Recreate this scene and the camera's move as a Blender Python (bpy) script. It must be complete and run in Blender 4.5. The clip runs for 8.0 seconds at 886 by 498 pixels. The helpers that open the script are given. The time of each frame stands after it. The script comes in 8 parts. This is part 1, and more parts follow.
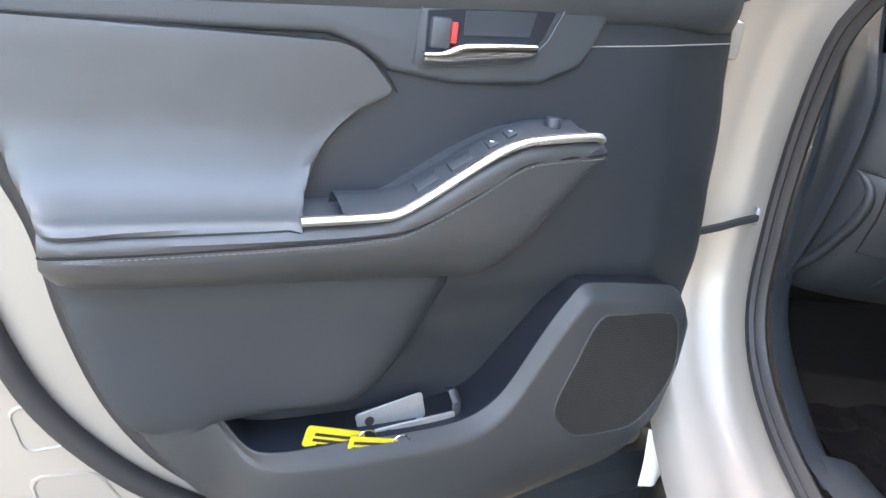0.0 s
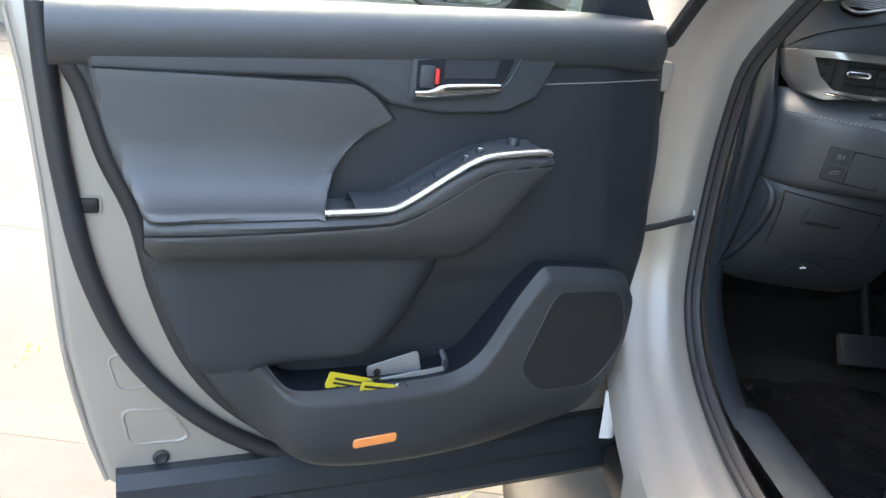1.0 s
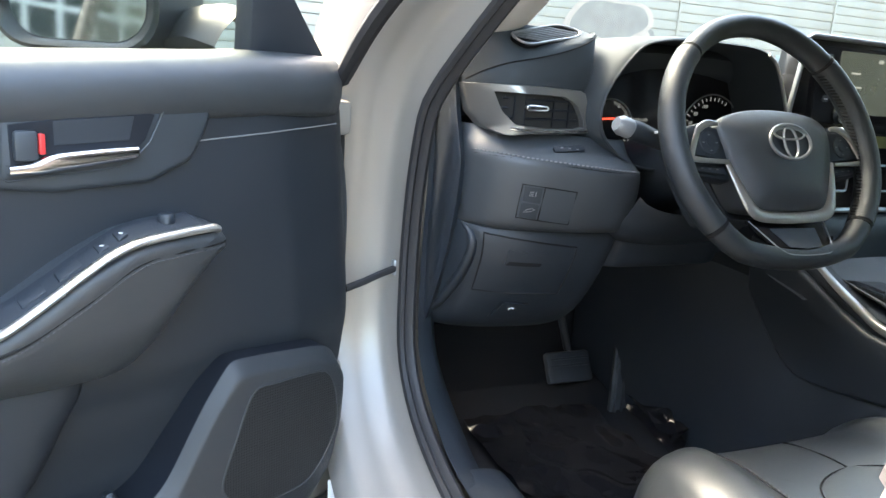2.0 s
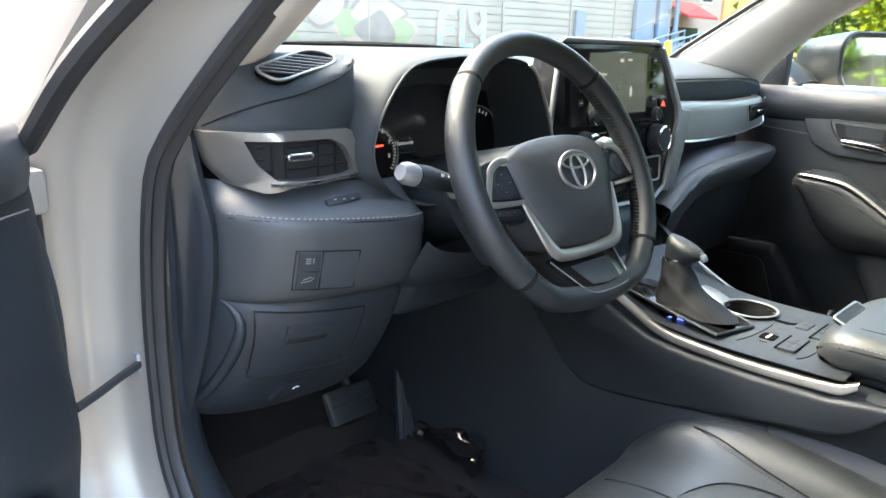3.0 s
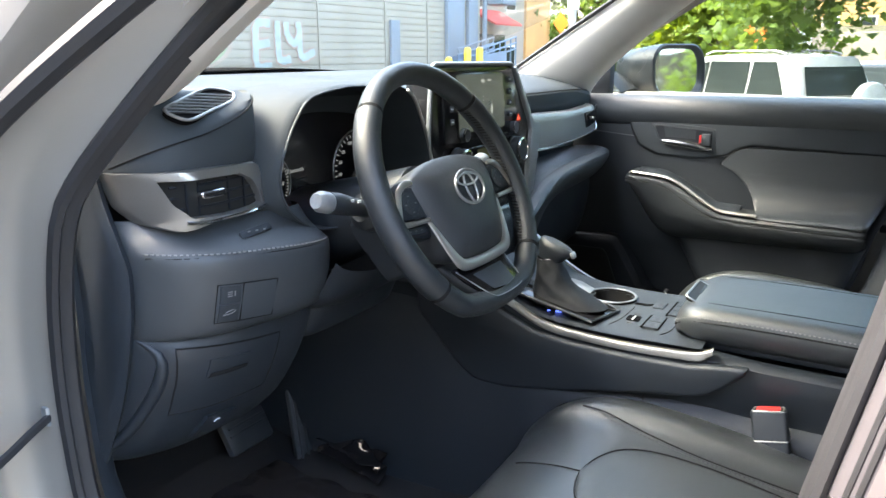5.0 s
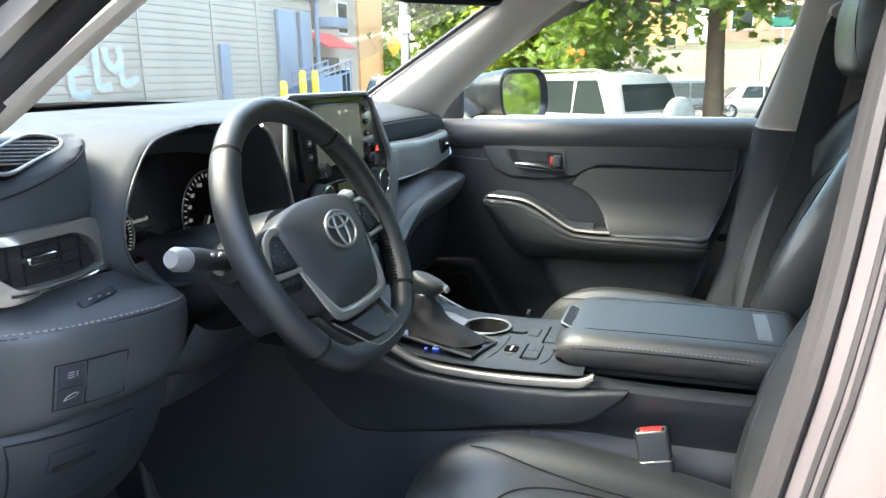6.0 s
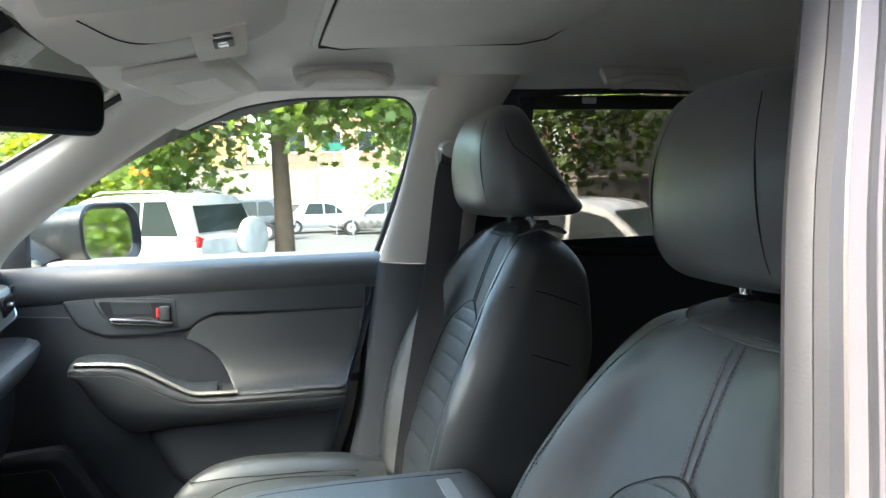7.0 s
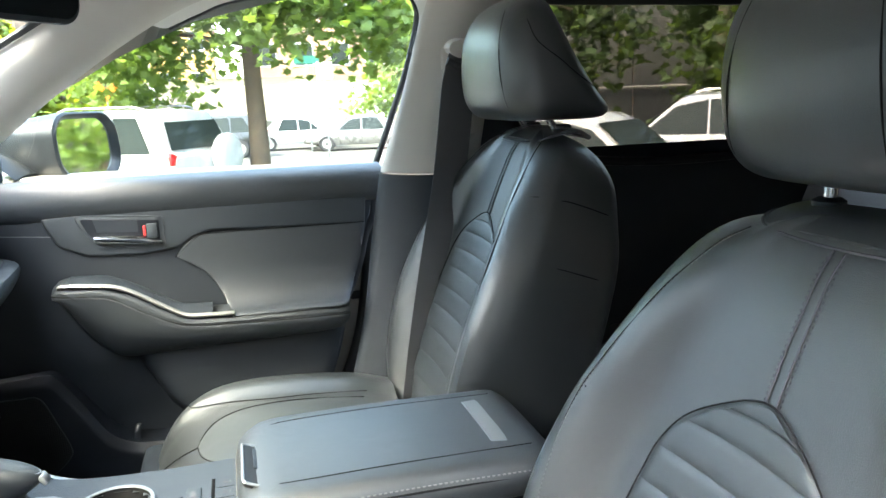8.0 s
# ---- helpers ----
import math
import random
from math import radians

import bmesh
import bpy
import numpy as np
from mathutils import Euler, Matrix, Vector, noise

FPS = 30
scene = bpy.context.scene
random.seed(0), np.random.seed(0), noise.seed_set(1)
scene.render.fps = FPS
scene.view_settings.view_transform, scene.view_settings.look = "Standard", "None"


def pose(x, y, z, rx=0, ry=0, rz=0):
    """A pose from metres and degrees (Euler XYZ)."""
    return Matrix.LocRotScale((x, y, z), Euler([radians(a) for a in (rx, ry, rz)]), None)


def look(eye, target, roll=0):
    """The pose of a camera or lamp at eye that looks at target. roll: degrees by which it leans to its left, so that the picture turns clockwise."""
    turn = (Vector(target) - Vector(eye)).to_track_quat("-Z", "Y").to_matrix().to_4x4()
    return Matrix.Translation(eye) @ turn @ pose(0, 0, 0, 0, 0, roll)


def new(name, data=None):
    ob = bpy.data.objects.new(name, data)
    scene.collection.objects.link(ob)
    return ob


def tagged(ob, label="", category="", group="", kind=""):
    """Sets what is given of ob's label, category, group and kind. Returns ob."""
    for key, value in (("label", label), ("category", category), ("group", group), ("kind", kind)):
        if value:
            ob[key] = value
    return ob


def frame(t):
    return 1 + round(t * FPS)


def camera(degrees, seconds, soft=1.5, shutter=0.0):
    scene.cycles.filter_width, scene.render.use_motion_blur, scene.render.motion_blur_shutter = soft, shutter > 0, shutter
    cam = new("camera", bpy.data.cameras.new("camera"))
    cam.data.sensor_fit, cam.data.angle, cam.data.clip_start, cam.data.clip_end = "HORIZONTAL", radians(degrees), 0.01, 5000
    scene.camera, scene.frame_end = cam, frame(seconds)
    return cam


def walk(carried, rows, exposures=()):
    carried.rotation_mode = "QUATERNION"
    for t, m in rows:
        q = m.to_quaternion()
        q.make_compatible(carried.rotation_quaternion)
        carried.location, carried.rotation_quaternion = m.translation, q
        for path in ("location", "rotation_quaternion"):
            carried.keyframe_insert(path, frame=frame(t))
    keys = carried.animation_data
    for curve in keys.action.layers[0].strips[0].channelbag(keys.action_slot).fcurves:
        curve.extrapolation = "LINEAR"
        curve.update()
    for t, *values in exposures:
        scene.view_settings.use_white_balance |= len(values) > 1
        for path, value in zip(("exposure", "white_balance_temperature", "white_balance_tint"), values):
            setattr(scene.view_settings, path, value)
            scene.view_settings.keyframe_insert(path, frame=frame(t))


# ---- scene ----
cam = camera(62.0, 8.0)
PATH = [
    (0, (-1.258, -0.649, 1.036), (-1.177, 1.246, 0.403), 6.7),
    (0.5, (-1.234, -0.815, 1.073), (-1.195, 1.085, 0.45), 6.9),
    (1, (-1.214, -0.907, 1.078), (-1.202, 1.005, 0.493), 6.0),
    (1.5, (-1.215, -0.855, 1.08), (-0.939, 1.052, 0.542), 5.2),
    (2, (-1.163, -0.711, 1.105), (-0.381, 1.07, 0.638), 4.2),
    (2.2, (-1.132, -0.651, 1.115), (-0.196, 1.056, 0.66), 3.7),
    (3.3, (-1.119, -0.484, 1.214), (0.359, 0.746, 0.664), 0.9),
    (3.5, (-1.143, -0.477, 1.219), (0.387, 0.695, 0.682), 0.6),
    (4, (-1.195, -0.472, 1.221), (0.421, 0.592, 0.716), -0.0),
    (5.5, (-1.226, -0.463, 1.218), (0.484, 0.44, 0.706), -0.6),
    (6, (-1.18, -0.407, 1.232), (0.663, 0.219, 0.772), -1.2),
    (6.5, (-1.037, -0.329, 1.255), (0.934, -0.246, 0.926), -1.2),
    (7, (-0.946, -0.284, 1.271), (0.988, -0.763, 1.093), -1.5),
    (7.5, (-0.874, -0.26, 1.255), (0.979, -0.988, 1.066), -2.0),
    (8, (-0.839, -0.245, 1.251), (1.048, -0.77, 0.847), -2.0),
]

EXPOSURES = [(0, 4.8, 8400, 11), (0.5, 4.33, 8050, 10), (1.0, 3.85, 7700, 7), (1.5, 3.85, 7500, 4), (2.0, 4.3, 7500, 5), (3.5, 4.5, 7350, 8), (4.2, 4.4, 7250, 8), (5.4, 4.2, 7100, 7), (6.2, 4.22, 7050, 6), (7.0, 4.45, 6900, 5), (8, 4.88, 7050, 4)]
walk(cam, [(t, look(eye, target, roll)) for t, eye, target, roll in PATH], EXPOSURES)

# ---- light: bright hazy midday ----
world = bpy.data.worlds.new("sky")
scene.world = world
world.use_nodes = True
wn = world.node_tree.nodes
sky = wn.new("ShaderNodeTexSky")
sky.sky_type, sky.sun_disc = "NISHITA", False
sky.sun_elevation, sky.sun_rotation = radians(55), radians(332)
sky.air_density, sky.dust_density = 1.0, 3.0
wn["Background"].inputs["Strength"].default_value = 0.15
world.node_tree.links.new(sky.outputs[0], wn["Background"].inputs[0])
sun = new("sun", bpy.data.lights.new("sun", "SUN"))
sun.data.energy, sun.data.angle, sun.data.color = 0.75, radians(28), (1.0, 0.95, 0.86)
sun.matrix_world = look((-4.6, 8.6, 14.0), (0, 0, 0))


# ---- materials ----
def mat(name, col, rough=0.5, metal=0.0, grain=900.0, bump=0.15, var=0.2, big=5.0, coat=0.0, spec=0.5, rvar=0.12):
    m = bpy.data.materials.new(name)
    m.use_nodes = True
    nt = m.node_tree
    b = nt.nodes["Principled BSDF"]
    tc = nt.nodes.new("ShaderNodeTexCoord")
    n1 = nt.nodes.new("ShaderNodeTexNoise")
    n1.inputs["Scale"].default_value, n1.inputs["Detail"].default_value = big, 6
    n2 = nt.nodes.new("ShaderNodeTexNoise")
    n2.inputs["Scale"].default_value, n2.inputs["Detail"].default_value = grain, 2
    for n in (n1, n2):
        nt.links.new(tc.outputs["Object"], n.inputs["Vector"])
    add = nt.nodes.new("ShaderNodeMath")
    add.operation = "MULTIPLY_ADD"
    add.inputs[1].default_value = 0.35
    nt.links.new(n2.outputs[0], add.inputs[0])
    nt.links.new(n1.outputs[0], add.inputs[2])
    ramp = nt.nodes.new("ShaderNodeMapRange")
    ramp.inputs[1].default_value, ramp.inputs[2].default_value = 0.35, 1.0
    ramp.inputs[3].default_value, ramp.inputs[4].default_value = 1 - var, 1 + var
    nt.links.new(add.outputs[0], ramp.inputs[0])
    mul = nt.nodes.new("ShaderNodeMix")
    mul.data_type, mul.blend_type = "RGBA", "MULTIPLY"
    mul.inputs[0].default_value = 1.0
    mul.inputs[6].default_value = (*col, 1)
    nt.links.new(ramp.outputs[0], mul.inputs[7])
    nt.links.new(mul.outputs[2], b.inputs["Base Color"])
    rr = nt.nodes.new("ShaderNodeMapRange")
    rr.inputs[1].default_value, rr.inputs[2].default_value = 0.3, 0.7
    rr.inputs[3].default_value, rr.inputs[4].default_value = max(0.02, rough - rvar), min(1, rough + rvar)
    nt.links.new(n1.outputs[0], rr.inputs[0])
    nt.links.new(rr.outputs[0], b.inputs["Roughness"])
    b.inputs["Metallic"].default_value = metal
    b.inputs["Coat Weight"].default_value = coat
    b.inputs["Specular IOR Level"].default_value = spec
    if bump:
        bp = nt.nodes.new("ShaderNodeBump")
        bp.inputs["Strength"].default_value, bp.inputs["Distance"].default_value = bump, 0.001
        nt.links.new(n2.outputs[0], bp.inputs["Height"])
        nt.links.new(bp.outputs[0], b.inputs["Normal"])
    return m


def skin(name, col, rough, cells, relief, spec, coat=0.0):
    """Embossed leatherette: small pebbled cells and faint larger creases over the plain grain."""
    m = mat(name, col, rough, grain=1600, bump=0.2, var=0.14, spec=spec, rvar=0.05, coat=coat)
    m.node_tree.nodes["Principled BSDF"].inputs["Coat Roughness"].default_value = rough * 0.9
    nt = m.node_tree
    b = nt.nodes["Principled BSDF"]
    tc = nt.nodes.new("ShaderNodeTexCoord")
    cell = nt.nodes.new("ShaderNodeTexVoronoi")
    cell.feature = "DISTANCE_TO_EDGE"
    cell.inputs["Scale"].default_value = cells
    edge = nt.nodes.new("ShaderNodeMapRange")
    edge.inputs[2].default_value = 0.16
    crease = nt.nodes.new("ShaderNodeTexNoise")
    crease.inputs["Scale"].default_value, crease.inputs["Detail"].default_value = 22, 3
    nt.links.new(tc.outputs["Object"], cell.inputs["Vector"])
    nt.links.new(tc.outputs["Object"], crease.inputs["Vector"])
    nt.links.new(cell.outputs["Distance"], edge.inputs[0])
    fine = next(n for n in nt.nodes if n.type == "BUMP")
    b1, b2 = nt.nodes.new("ShaderNodeBump"), nt.nodes.new("ShaderNodeBump")
    b1.inputs["Strength"].default_value, b1.inputs["Distance"].default_value = relief, 0.0006
    b2.inputs["Strength"].default_value, b2.inputs["Distance"].default_value = 0.22, 0.006
    nt.links.new(crease.outputs[0], b2.inputs["Height"])
    nt.links.new(b2.outputs[0], b1.inputs["Normal"])
    nt.links.new(edge.outputs[0], b1.inputs["Height"])
    nt.links.new(b1.outputs[0], fine.inputs["Normal"])
    return m


def glow(name, col, strength):
    m = mat(name, (0.02, 0.02, 0.02), 0.2, bump=0)
    b = m.node_tree.nodes["Principled BSDF"]
    b.inputs["Emission Color"].default_value = (*col, 1)
    b.inputs["Emission Strength"].default_value = strength
    return m


def pane_mat(name, tint, gloss=0.8, veil=0.0):
    """Thin clear sheet: it lets light straight through and mirrors more at a slant."""
    m = bpy.data.materials.new(name)
    m.use_nodes = True
    nt = m.node_tree
    nt.nodes.remove(nt.nodes["Principled BSDF"])
    out = nt.nodes["Material Output"]
    tr, gl, mx, lw, pw, sc = (nt.nodes.new("ShaderNode" + k) for k in ("BsdfTransparent", "BsdfGlossy", "MixShader", "LayerWeight", "Math", "Math"))
    tr.inputs[0].default_value = (*tint, 1)
    gl.inputs["Roughness"].default_value = 0.02
    lw.inputs[0].default_value = 0.5
    pw.operation, sc.operation = "POWER", "MULTIPLY_ADD"
    pw.inputs[1].default_value = 5.0
    sc.inputs[1].default_value, sc.inputs[2].default_value = gloss, 0.05 * gloss
    nt.links.new(lw.outputs["Facing"], pw.inputs[0])
    nt.links.new(pw.outputs[0], sc.inputs[0])
    nt.links.new(sc.outputs[0], mx.inputs[0])
    nt.links.new(tr.outputs[0], mx.inputs[1])
    nt.links.new(gl.outputs[0], mx.inputs[2])
    nt.links.new(mx.outputs[0], out.inputs[0])
    # A translucent share imitates the haze that reflections lay over the glass.
    if veil:
        film, both, sp, rg = (nt.nodes.new("ShaderNode" + k) for k in ("BsdfTranslucent", "MixShader", "TexNoise", "MapRange"))
        film.inputs[0].default_value = (0.80, 0.78, 0.74, 1)
        sp.inputs["Scale"].default_value, sp.inputs["Detail"].default_value = 2.2, 4
        rg.inputs[3].default_value, rg.inputs[4].default_value = veil * 0.7, veil * 1.3
        nt.links.new(sp.outputs[0], rg.inputs[0])
        nt.links.new(rg.outputs[0], both.inputs[0])
        nt.links.new(mx.outputs[0], both.inputs[1])
        nt.links.new(film.outputs[0], both.inputs[2])
        nt.links.new(both.outputs[0], out.inputs[0])
    return m


def dotted(name, col, hole, scale):
    """Plastic with a fine grid of round holes."""
    m = mat(name, col, 0.6, bump=0)
    nt = m.node_tree
    b = nt.nodes["Principled BSDF"]
    tc = nt.nodes.new("ShaderNodeTexCoord")
    v = nt.nodes.new("ShaderNodeTexVoronoi")
    v.inputs["Scale"].default_value, v.inputs["Randomness"].default_value = scale, 0.0
    nt.links.new(tc.outputs["Object"], v.inputs["Vector"])
    r = nt.nodes.new("ShaderNodeMapRange")
    r.inputs[1].default_value, r.inputs[2].default_value = 0.32, 0.42
    nt.links.new(v.outputs["Distance"], r.inputs[0])
    mx = nt.nodes.new("ShaderNodeMix")
    mx.data_type = "RGBA"
    mx.inputs[6].default_value, mx.inputs[7].default_value = (*hole, 1), (*col, 1)
    nt.links.new(r.outputs[0], mx.inputs[0])
    nt.links.new(mx.outputs[2], b.inputs["Base Color"])
    bp = nt.nodes.new("ShaderNodeBump")
    bp.inputs["Strength"].default_value, bp.inputs["Distance"].default_value = 0.8, 0.002
    nt.links.new(r.outputs[0], bp.inputs["Height"])
    nt.links.new(bp.outputs[0], b.inputs["Normal"])
    return m


PLASTIC = mat("black_grained_plastic", (0.037, 0.045, 0.054), 0.46, grain=1400, bump=0.45, var=0.14, spec=0.7)
DASHTOP = mat("matte_dashboard_skin", (0.035, 0.043, 0.050), 0.62, grain=1500, bump=0.55, var=0.12, spec=0.42)
GAITER = skin("soft_black_gaiter_leather", (0.012, 0.014, 0.018), 0.55, 700, 0.4, 0.40)
WRAP = skin("dark_wheel_leather", (0.018, 0.023, 0.028), 0.36, 900, 0.25, 0.75)
VENTM = mat("brushed_silver_band", (0.37, 0.36, 0.345), 0.38, metal=0.85, grain=700, bump=0.08, var=0.10)
SHELL = mat("satin_black_shell", (0.016, 0.018, 0.021), 0.34, grain=900, bump=0.15, var=0.12, spec=0.5)
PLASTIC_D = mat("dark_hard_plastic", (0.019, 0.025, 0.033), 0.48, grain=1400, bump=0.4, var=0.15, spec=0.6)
# Blackest plastic: holds the shade of recesses and the passenger's door pocket.
FLANK = mat("shade_black_plastic", (0.009, 0.012, 0.018), 0.55, grain=1400, bump=0.3, var=0.15, spec=0.38)
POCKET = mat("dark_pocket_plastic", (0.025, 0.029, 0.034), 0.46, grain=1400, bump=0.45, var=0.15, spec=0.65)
PANEL = mat("black_door_panel_plastic", (0.021, 0.026, 0.033), 0.52, grain=1400, bump=0.4, var=0.15, spec=0.5)
SOFT = skin("soft_touch_black", (0.041, 0.047, 0.054), 0.42, 700, 0.22, 0.8)
LEATHER = skin("black_leatherette", (0.037, 0.042, 0.045), 0.35, 520, 0.30, 1.0, 0.85)
LIDSKIN = skin("black_armrest_leatherette", (0.040, 0.046, 0.050), 0.43, 520, 0.35, 1.0, 0.5)
LEATHER_P = skin("grey_quilted_insert", (0.048, 0.056, 0.060), 0.38, 640, 0.35, 1.0, 0.4)
GLOSS = mat("piano_black", (0.012, 0.012, 0.014), 0.12, bump=0, var=0.05, rvar=0.05)
SILVER = mat("satin_silver_trim", (0.50, 0.485, 0.455), 0.36, metal=0.85, bump=0.05, var=0.08)
SATIN = mat("satin_grey_trim", (0.375, 0.388, 0.394), 0.40, metal=0.7, bump=0.03, var=0.06)
CHROME = mat("chrome", (0.58, 0.58, 0.59), 0.12, metal=1.0, bump=0, var=0.04, rvar=0.04)
PAINT = mat("champagne_silver_paint", (0.345, 0.318, 0.288), 0.42, metal=0.30, grain=2500, bump=0.03, var=0.06, coat=0.35, rvar=0.05)
RUBBER = mat("black_rubber_seal", (0.025, 0.025, 0.028), 0.55, grain=600, bump=0.1, var=0.2)
LINER = mat("grey_headliner_fabric", (0.790, 0.772, 0.740), 0.9, grain=1500, bump=0.4, var=0.08)
PILLAR = mat("light_grey_pillar_trim", (0.636, 0.600, 0.558), 0.7, grain=1500, bump=0.25, var=0.06)
CARPET = mat("black_carpet", (0.009, 0.010, 0.013), 0.95, grain=500, bump=0.9, var=0.4)
WEB = mat("seat_belt_webbing", (0.085, 0.085, 0.090), 0.6, grain=700, bump=0.5, var=0.15)
# Sheenless near-black: the shade inside openings, put on solid plates.
VOID = mat("opening_shade", (0.006, 0.006, 0.007), 0.95, bump=0, spec=0.05)
THREAD = mat("grey_stitching_thread", (0.21, 0.21, 0.21), 0.8, bump=0)
THREAD_D = mat("dark_stitching_thread", (0.10, 0.10, 0.11), 0.8, bump=0)
SEAM = mat("dark_seam", (0.014, 0.014, 0.015), 0.8, bump=0, spec=0.2)
GRILLE = dotted("speaker_grille", (0.018, 0.019, 0.021), (0.003, 0.003, 0.003), 260)
# Windscreen with the dashboard's reflected haze mixed into its shader.
SCREEN = pane_mat("hazed_windscreen", (0.68, 0.72, 0.70), 0.6, 0.010)
GLASS = pane_mat("clear_glass", (0.76, 0.80, 0.775), 0.6)
TINT = pane_mat("privacy_glass", (0.36, 0.35, 0.33), 0.8)
MIRROR = mat("mirror_glass", (0.85, 0.86, 0.86), 0.03, metal=1.0, bump=0, var=0.02, rvar=0.02)
ORANGE = mat("orange_reflector", (0.855, 0.288, 0.090), 0.25, bump=0, var=0.1, coat=0.6)
RED = mat("red_plastic", (0.72, 0.05, 0.05), 0.35, bump=0, var=0.1)
YELLOW = mat("yellow_tag_plastic", (0.50, 0.42, 0.03), 0.4, bump=0.1, var=0.1)
WHITE = mat("white_print", (0.75, 0.76, 0.78), 0.5, bump=0, var=0.03)
INK = mat("black_ink", (0.015, 0.015, 0.015), 0.5, bump=0, var=0.03)
STEEL = mat("grey_bracket_metal", (0.33, 0.35, 0.37), 0.42, metal=0.6, grain=300, bump=0.2, var=0.2)
FILM = mat("wrinkled_plastic_film", (0.012, 0.012, 0.014), 0.12, grain=60, bump=1.0, var=0.3)
LCD = glow("dim_lcd", (0.40, 0.47, 0.43), 0.011)
LCD_TXT = glow("lcd_print", (0.75, 0.80, 0.78), 0.035)
BLUE_LED = glow("blue_gear_lamp", (0.10, 0.18, 1.0), 0.25)
CLUSTER = glow("gauge_print", (0.80, 0.86, 0.92), 0.017)
RED_LED = glow("red_gauge_needle", (1.0, 0.10, 0.06), 0.10)


# ---- mesh kit ----
V = Vector
LOCAL = set()


def cr(pts, n, closed=False):
    """Catmull-Rom curve through pts, n samples, even by span length."""
    p = np.array(pts, float)
    k = len(p)
    if closed:
        p = np.vstack([p[-1], p, p[0], p[1]])
        spans = k
    else:
        p = np.vstack([2 * p[0] - p[1], p, 2 * p[-1] - p[-2]])
        spans = k - 1
    ln = np.array([max(1e-9, np.linalg.norm(p[i + 2] - p[i + 1])) for i in range(spans)])
    cum = np.concatenate([[0], np.cumsum(ln)])
    ts = np.linspace(0, cum[-1], n, endpoint=not closed)
    out = []
    for t in ts:
        i = min(spans - 1, int(np.searchsorted(cum, t, side="right") - 1))
        u = (t - cum[i]) / ln[i]
        a, b, c, d = p[i], p[i + 1], p[i + 2], p[i + 3]
        out.append(0.5 * (2 * b + (c - a) * u + (2 * a - 5 * b + 4 * c - d) * u * u + (3 * b - a - 3 * c + d) * u ** 3))
    return np.array(out)


def lerp_tab(tab, x):
    xs = [r[0] for r in tab]
    return [float(np.interp(x, xs, [r[i] for r in tab])) for i in range(1, len(tab[0]))]


def grid_bm(g, cu=False, cv=False, cap0=False, cap1=False):
    """A mesh from a grid of points g[i][j]; cu, cv: closed along i, j; caps close the first and last row."""
    bm = bmesh.new()
    vs = [[bm.verts.new(p) for p in row] for row in g]
    r, c = len(vs), len(vs[0])
    for i in range(r if cu else r - 1):
        for j in range(c if cv else c - 1):
            bm.faces.new((vs[i][j], vs[(i + 1) % r][j], vs[(i + 1) % r][(j + 1) % c], vs[i][(j + 1) % c]))
    if cap0:
        bm.faces.new(vs[0][::-1])
    if cap1:
        bm.faces.new(vs[-1])
    bmesh.ops.recalc_face_normals(bm, faces=bm.faces)
    return bm


def surf(ctrl, nu, nv, cu=False, cv=False, thick=0.0, cap0=False, cap1=False):
    """A smooth sheet through a grid of control points, given a back when thick is set."""
    a = np.array([cr(row, nv, cv) for row in ctrl])
    b = np.array([cr(a[:, j], nu, cu) for j in range(a.shape[1])]).transpose(1, 0, 2)
    bm = grid_bm(b, cu, cv, cap0, cap1)
    if thick:
        bmesh.ops.solidify(bm, geom=bm.faces[:], thickness=thick)
        bmesh.ops.recalc_face_normals(bm, faces=bm.faces)
    return bm


def prism(poly, lo, hi, axes="xyz", bevel=0.0, seg=2, mp=None):
    """A polygon (a, b) pushed from lo to hi along c. axes: which world axis a, b and c are."""
    bm = bmesh.new()
    ia, ib, ic = ("xyz".index(k) for k in axes)

    def pt(a, b, c):
        q = [0, 0, 0]
        q[ia], q[ib], q[ic] = a, b, c
        return mp(*q) if mp else q
    f0 = [bm.verts.new(pt(a, b, lo)) for a, b in poly]
    f1 = [bm.verts.new(pt(a, b, hi)) for a, b in poly]
    n = len(poly)
    bm.faces.new(f0[::-1])
    bm.faces.new(f1)
    for i in range(n):
        bm.faces.new((f0[i], f0[(i + 1) % n], f1[(i + 1) % n], f1[i]))
    bmesh.ops.recalc_face_normals(bm, faces=bm.faces)
    if bevel:
        es = [e for e in bm.edges if len(e.link_faces) == 2 and e.calc_face_angle(0) > 0.5]
        bmesh.ops.bevel(bm, geom=es, offset=bevel, segments=seg, profile=0.5, affect="EDGES", clamp_overlap=True)
    return bm


def box(c, s, bevel=0.004, m=None, seg=2):
    bm = bmesh.new()
    bmesh.ops.create_cube(bm, size=1.0, matrix=Matrix.Diagonal((*s, 1)))
    if bevel:
        bmesh.ops.bevel(bm, geom=bm.edges[:], offset=min(bevel, min(s) * 0.45), segments=seg, profile=0.5, affect="EDGES")
    bmesh.ops.transform(bm, matrix=(Matrix.Translation(c) @ (m or Matrix())), verts=bm.verts)
    return bm


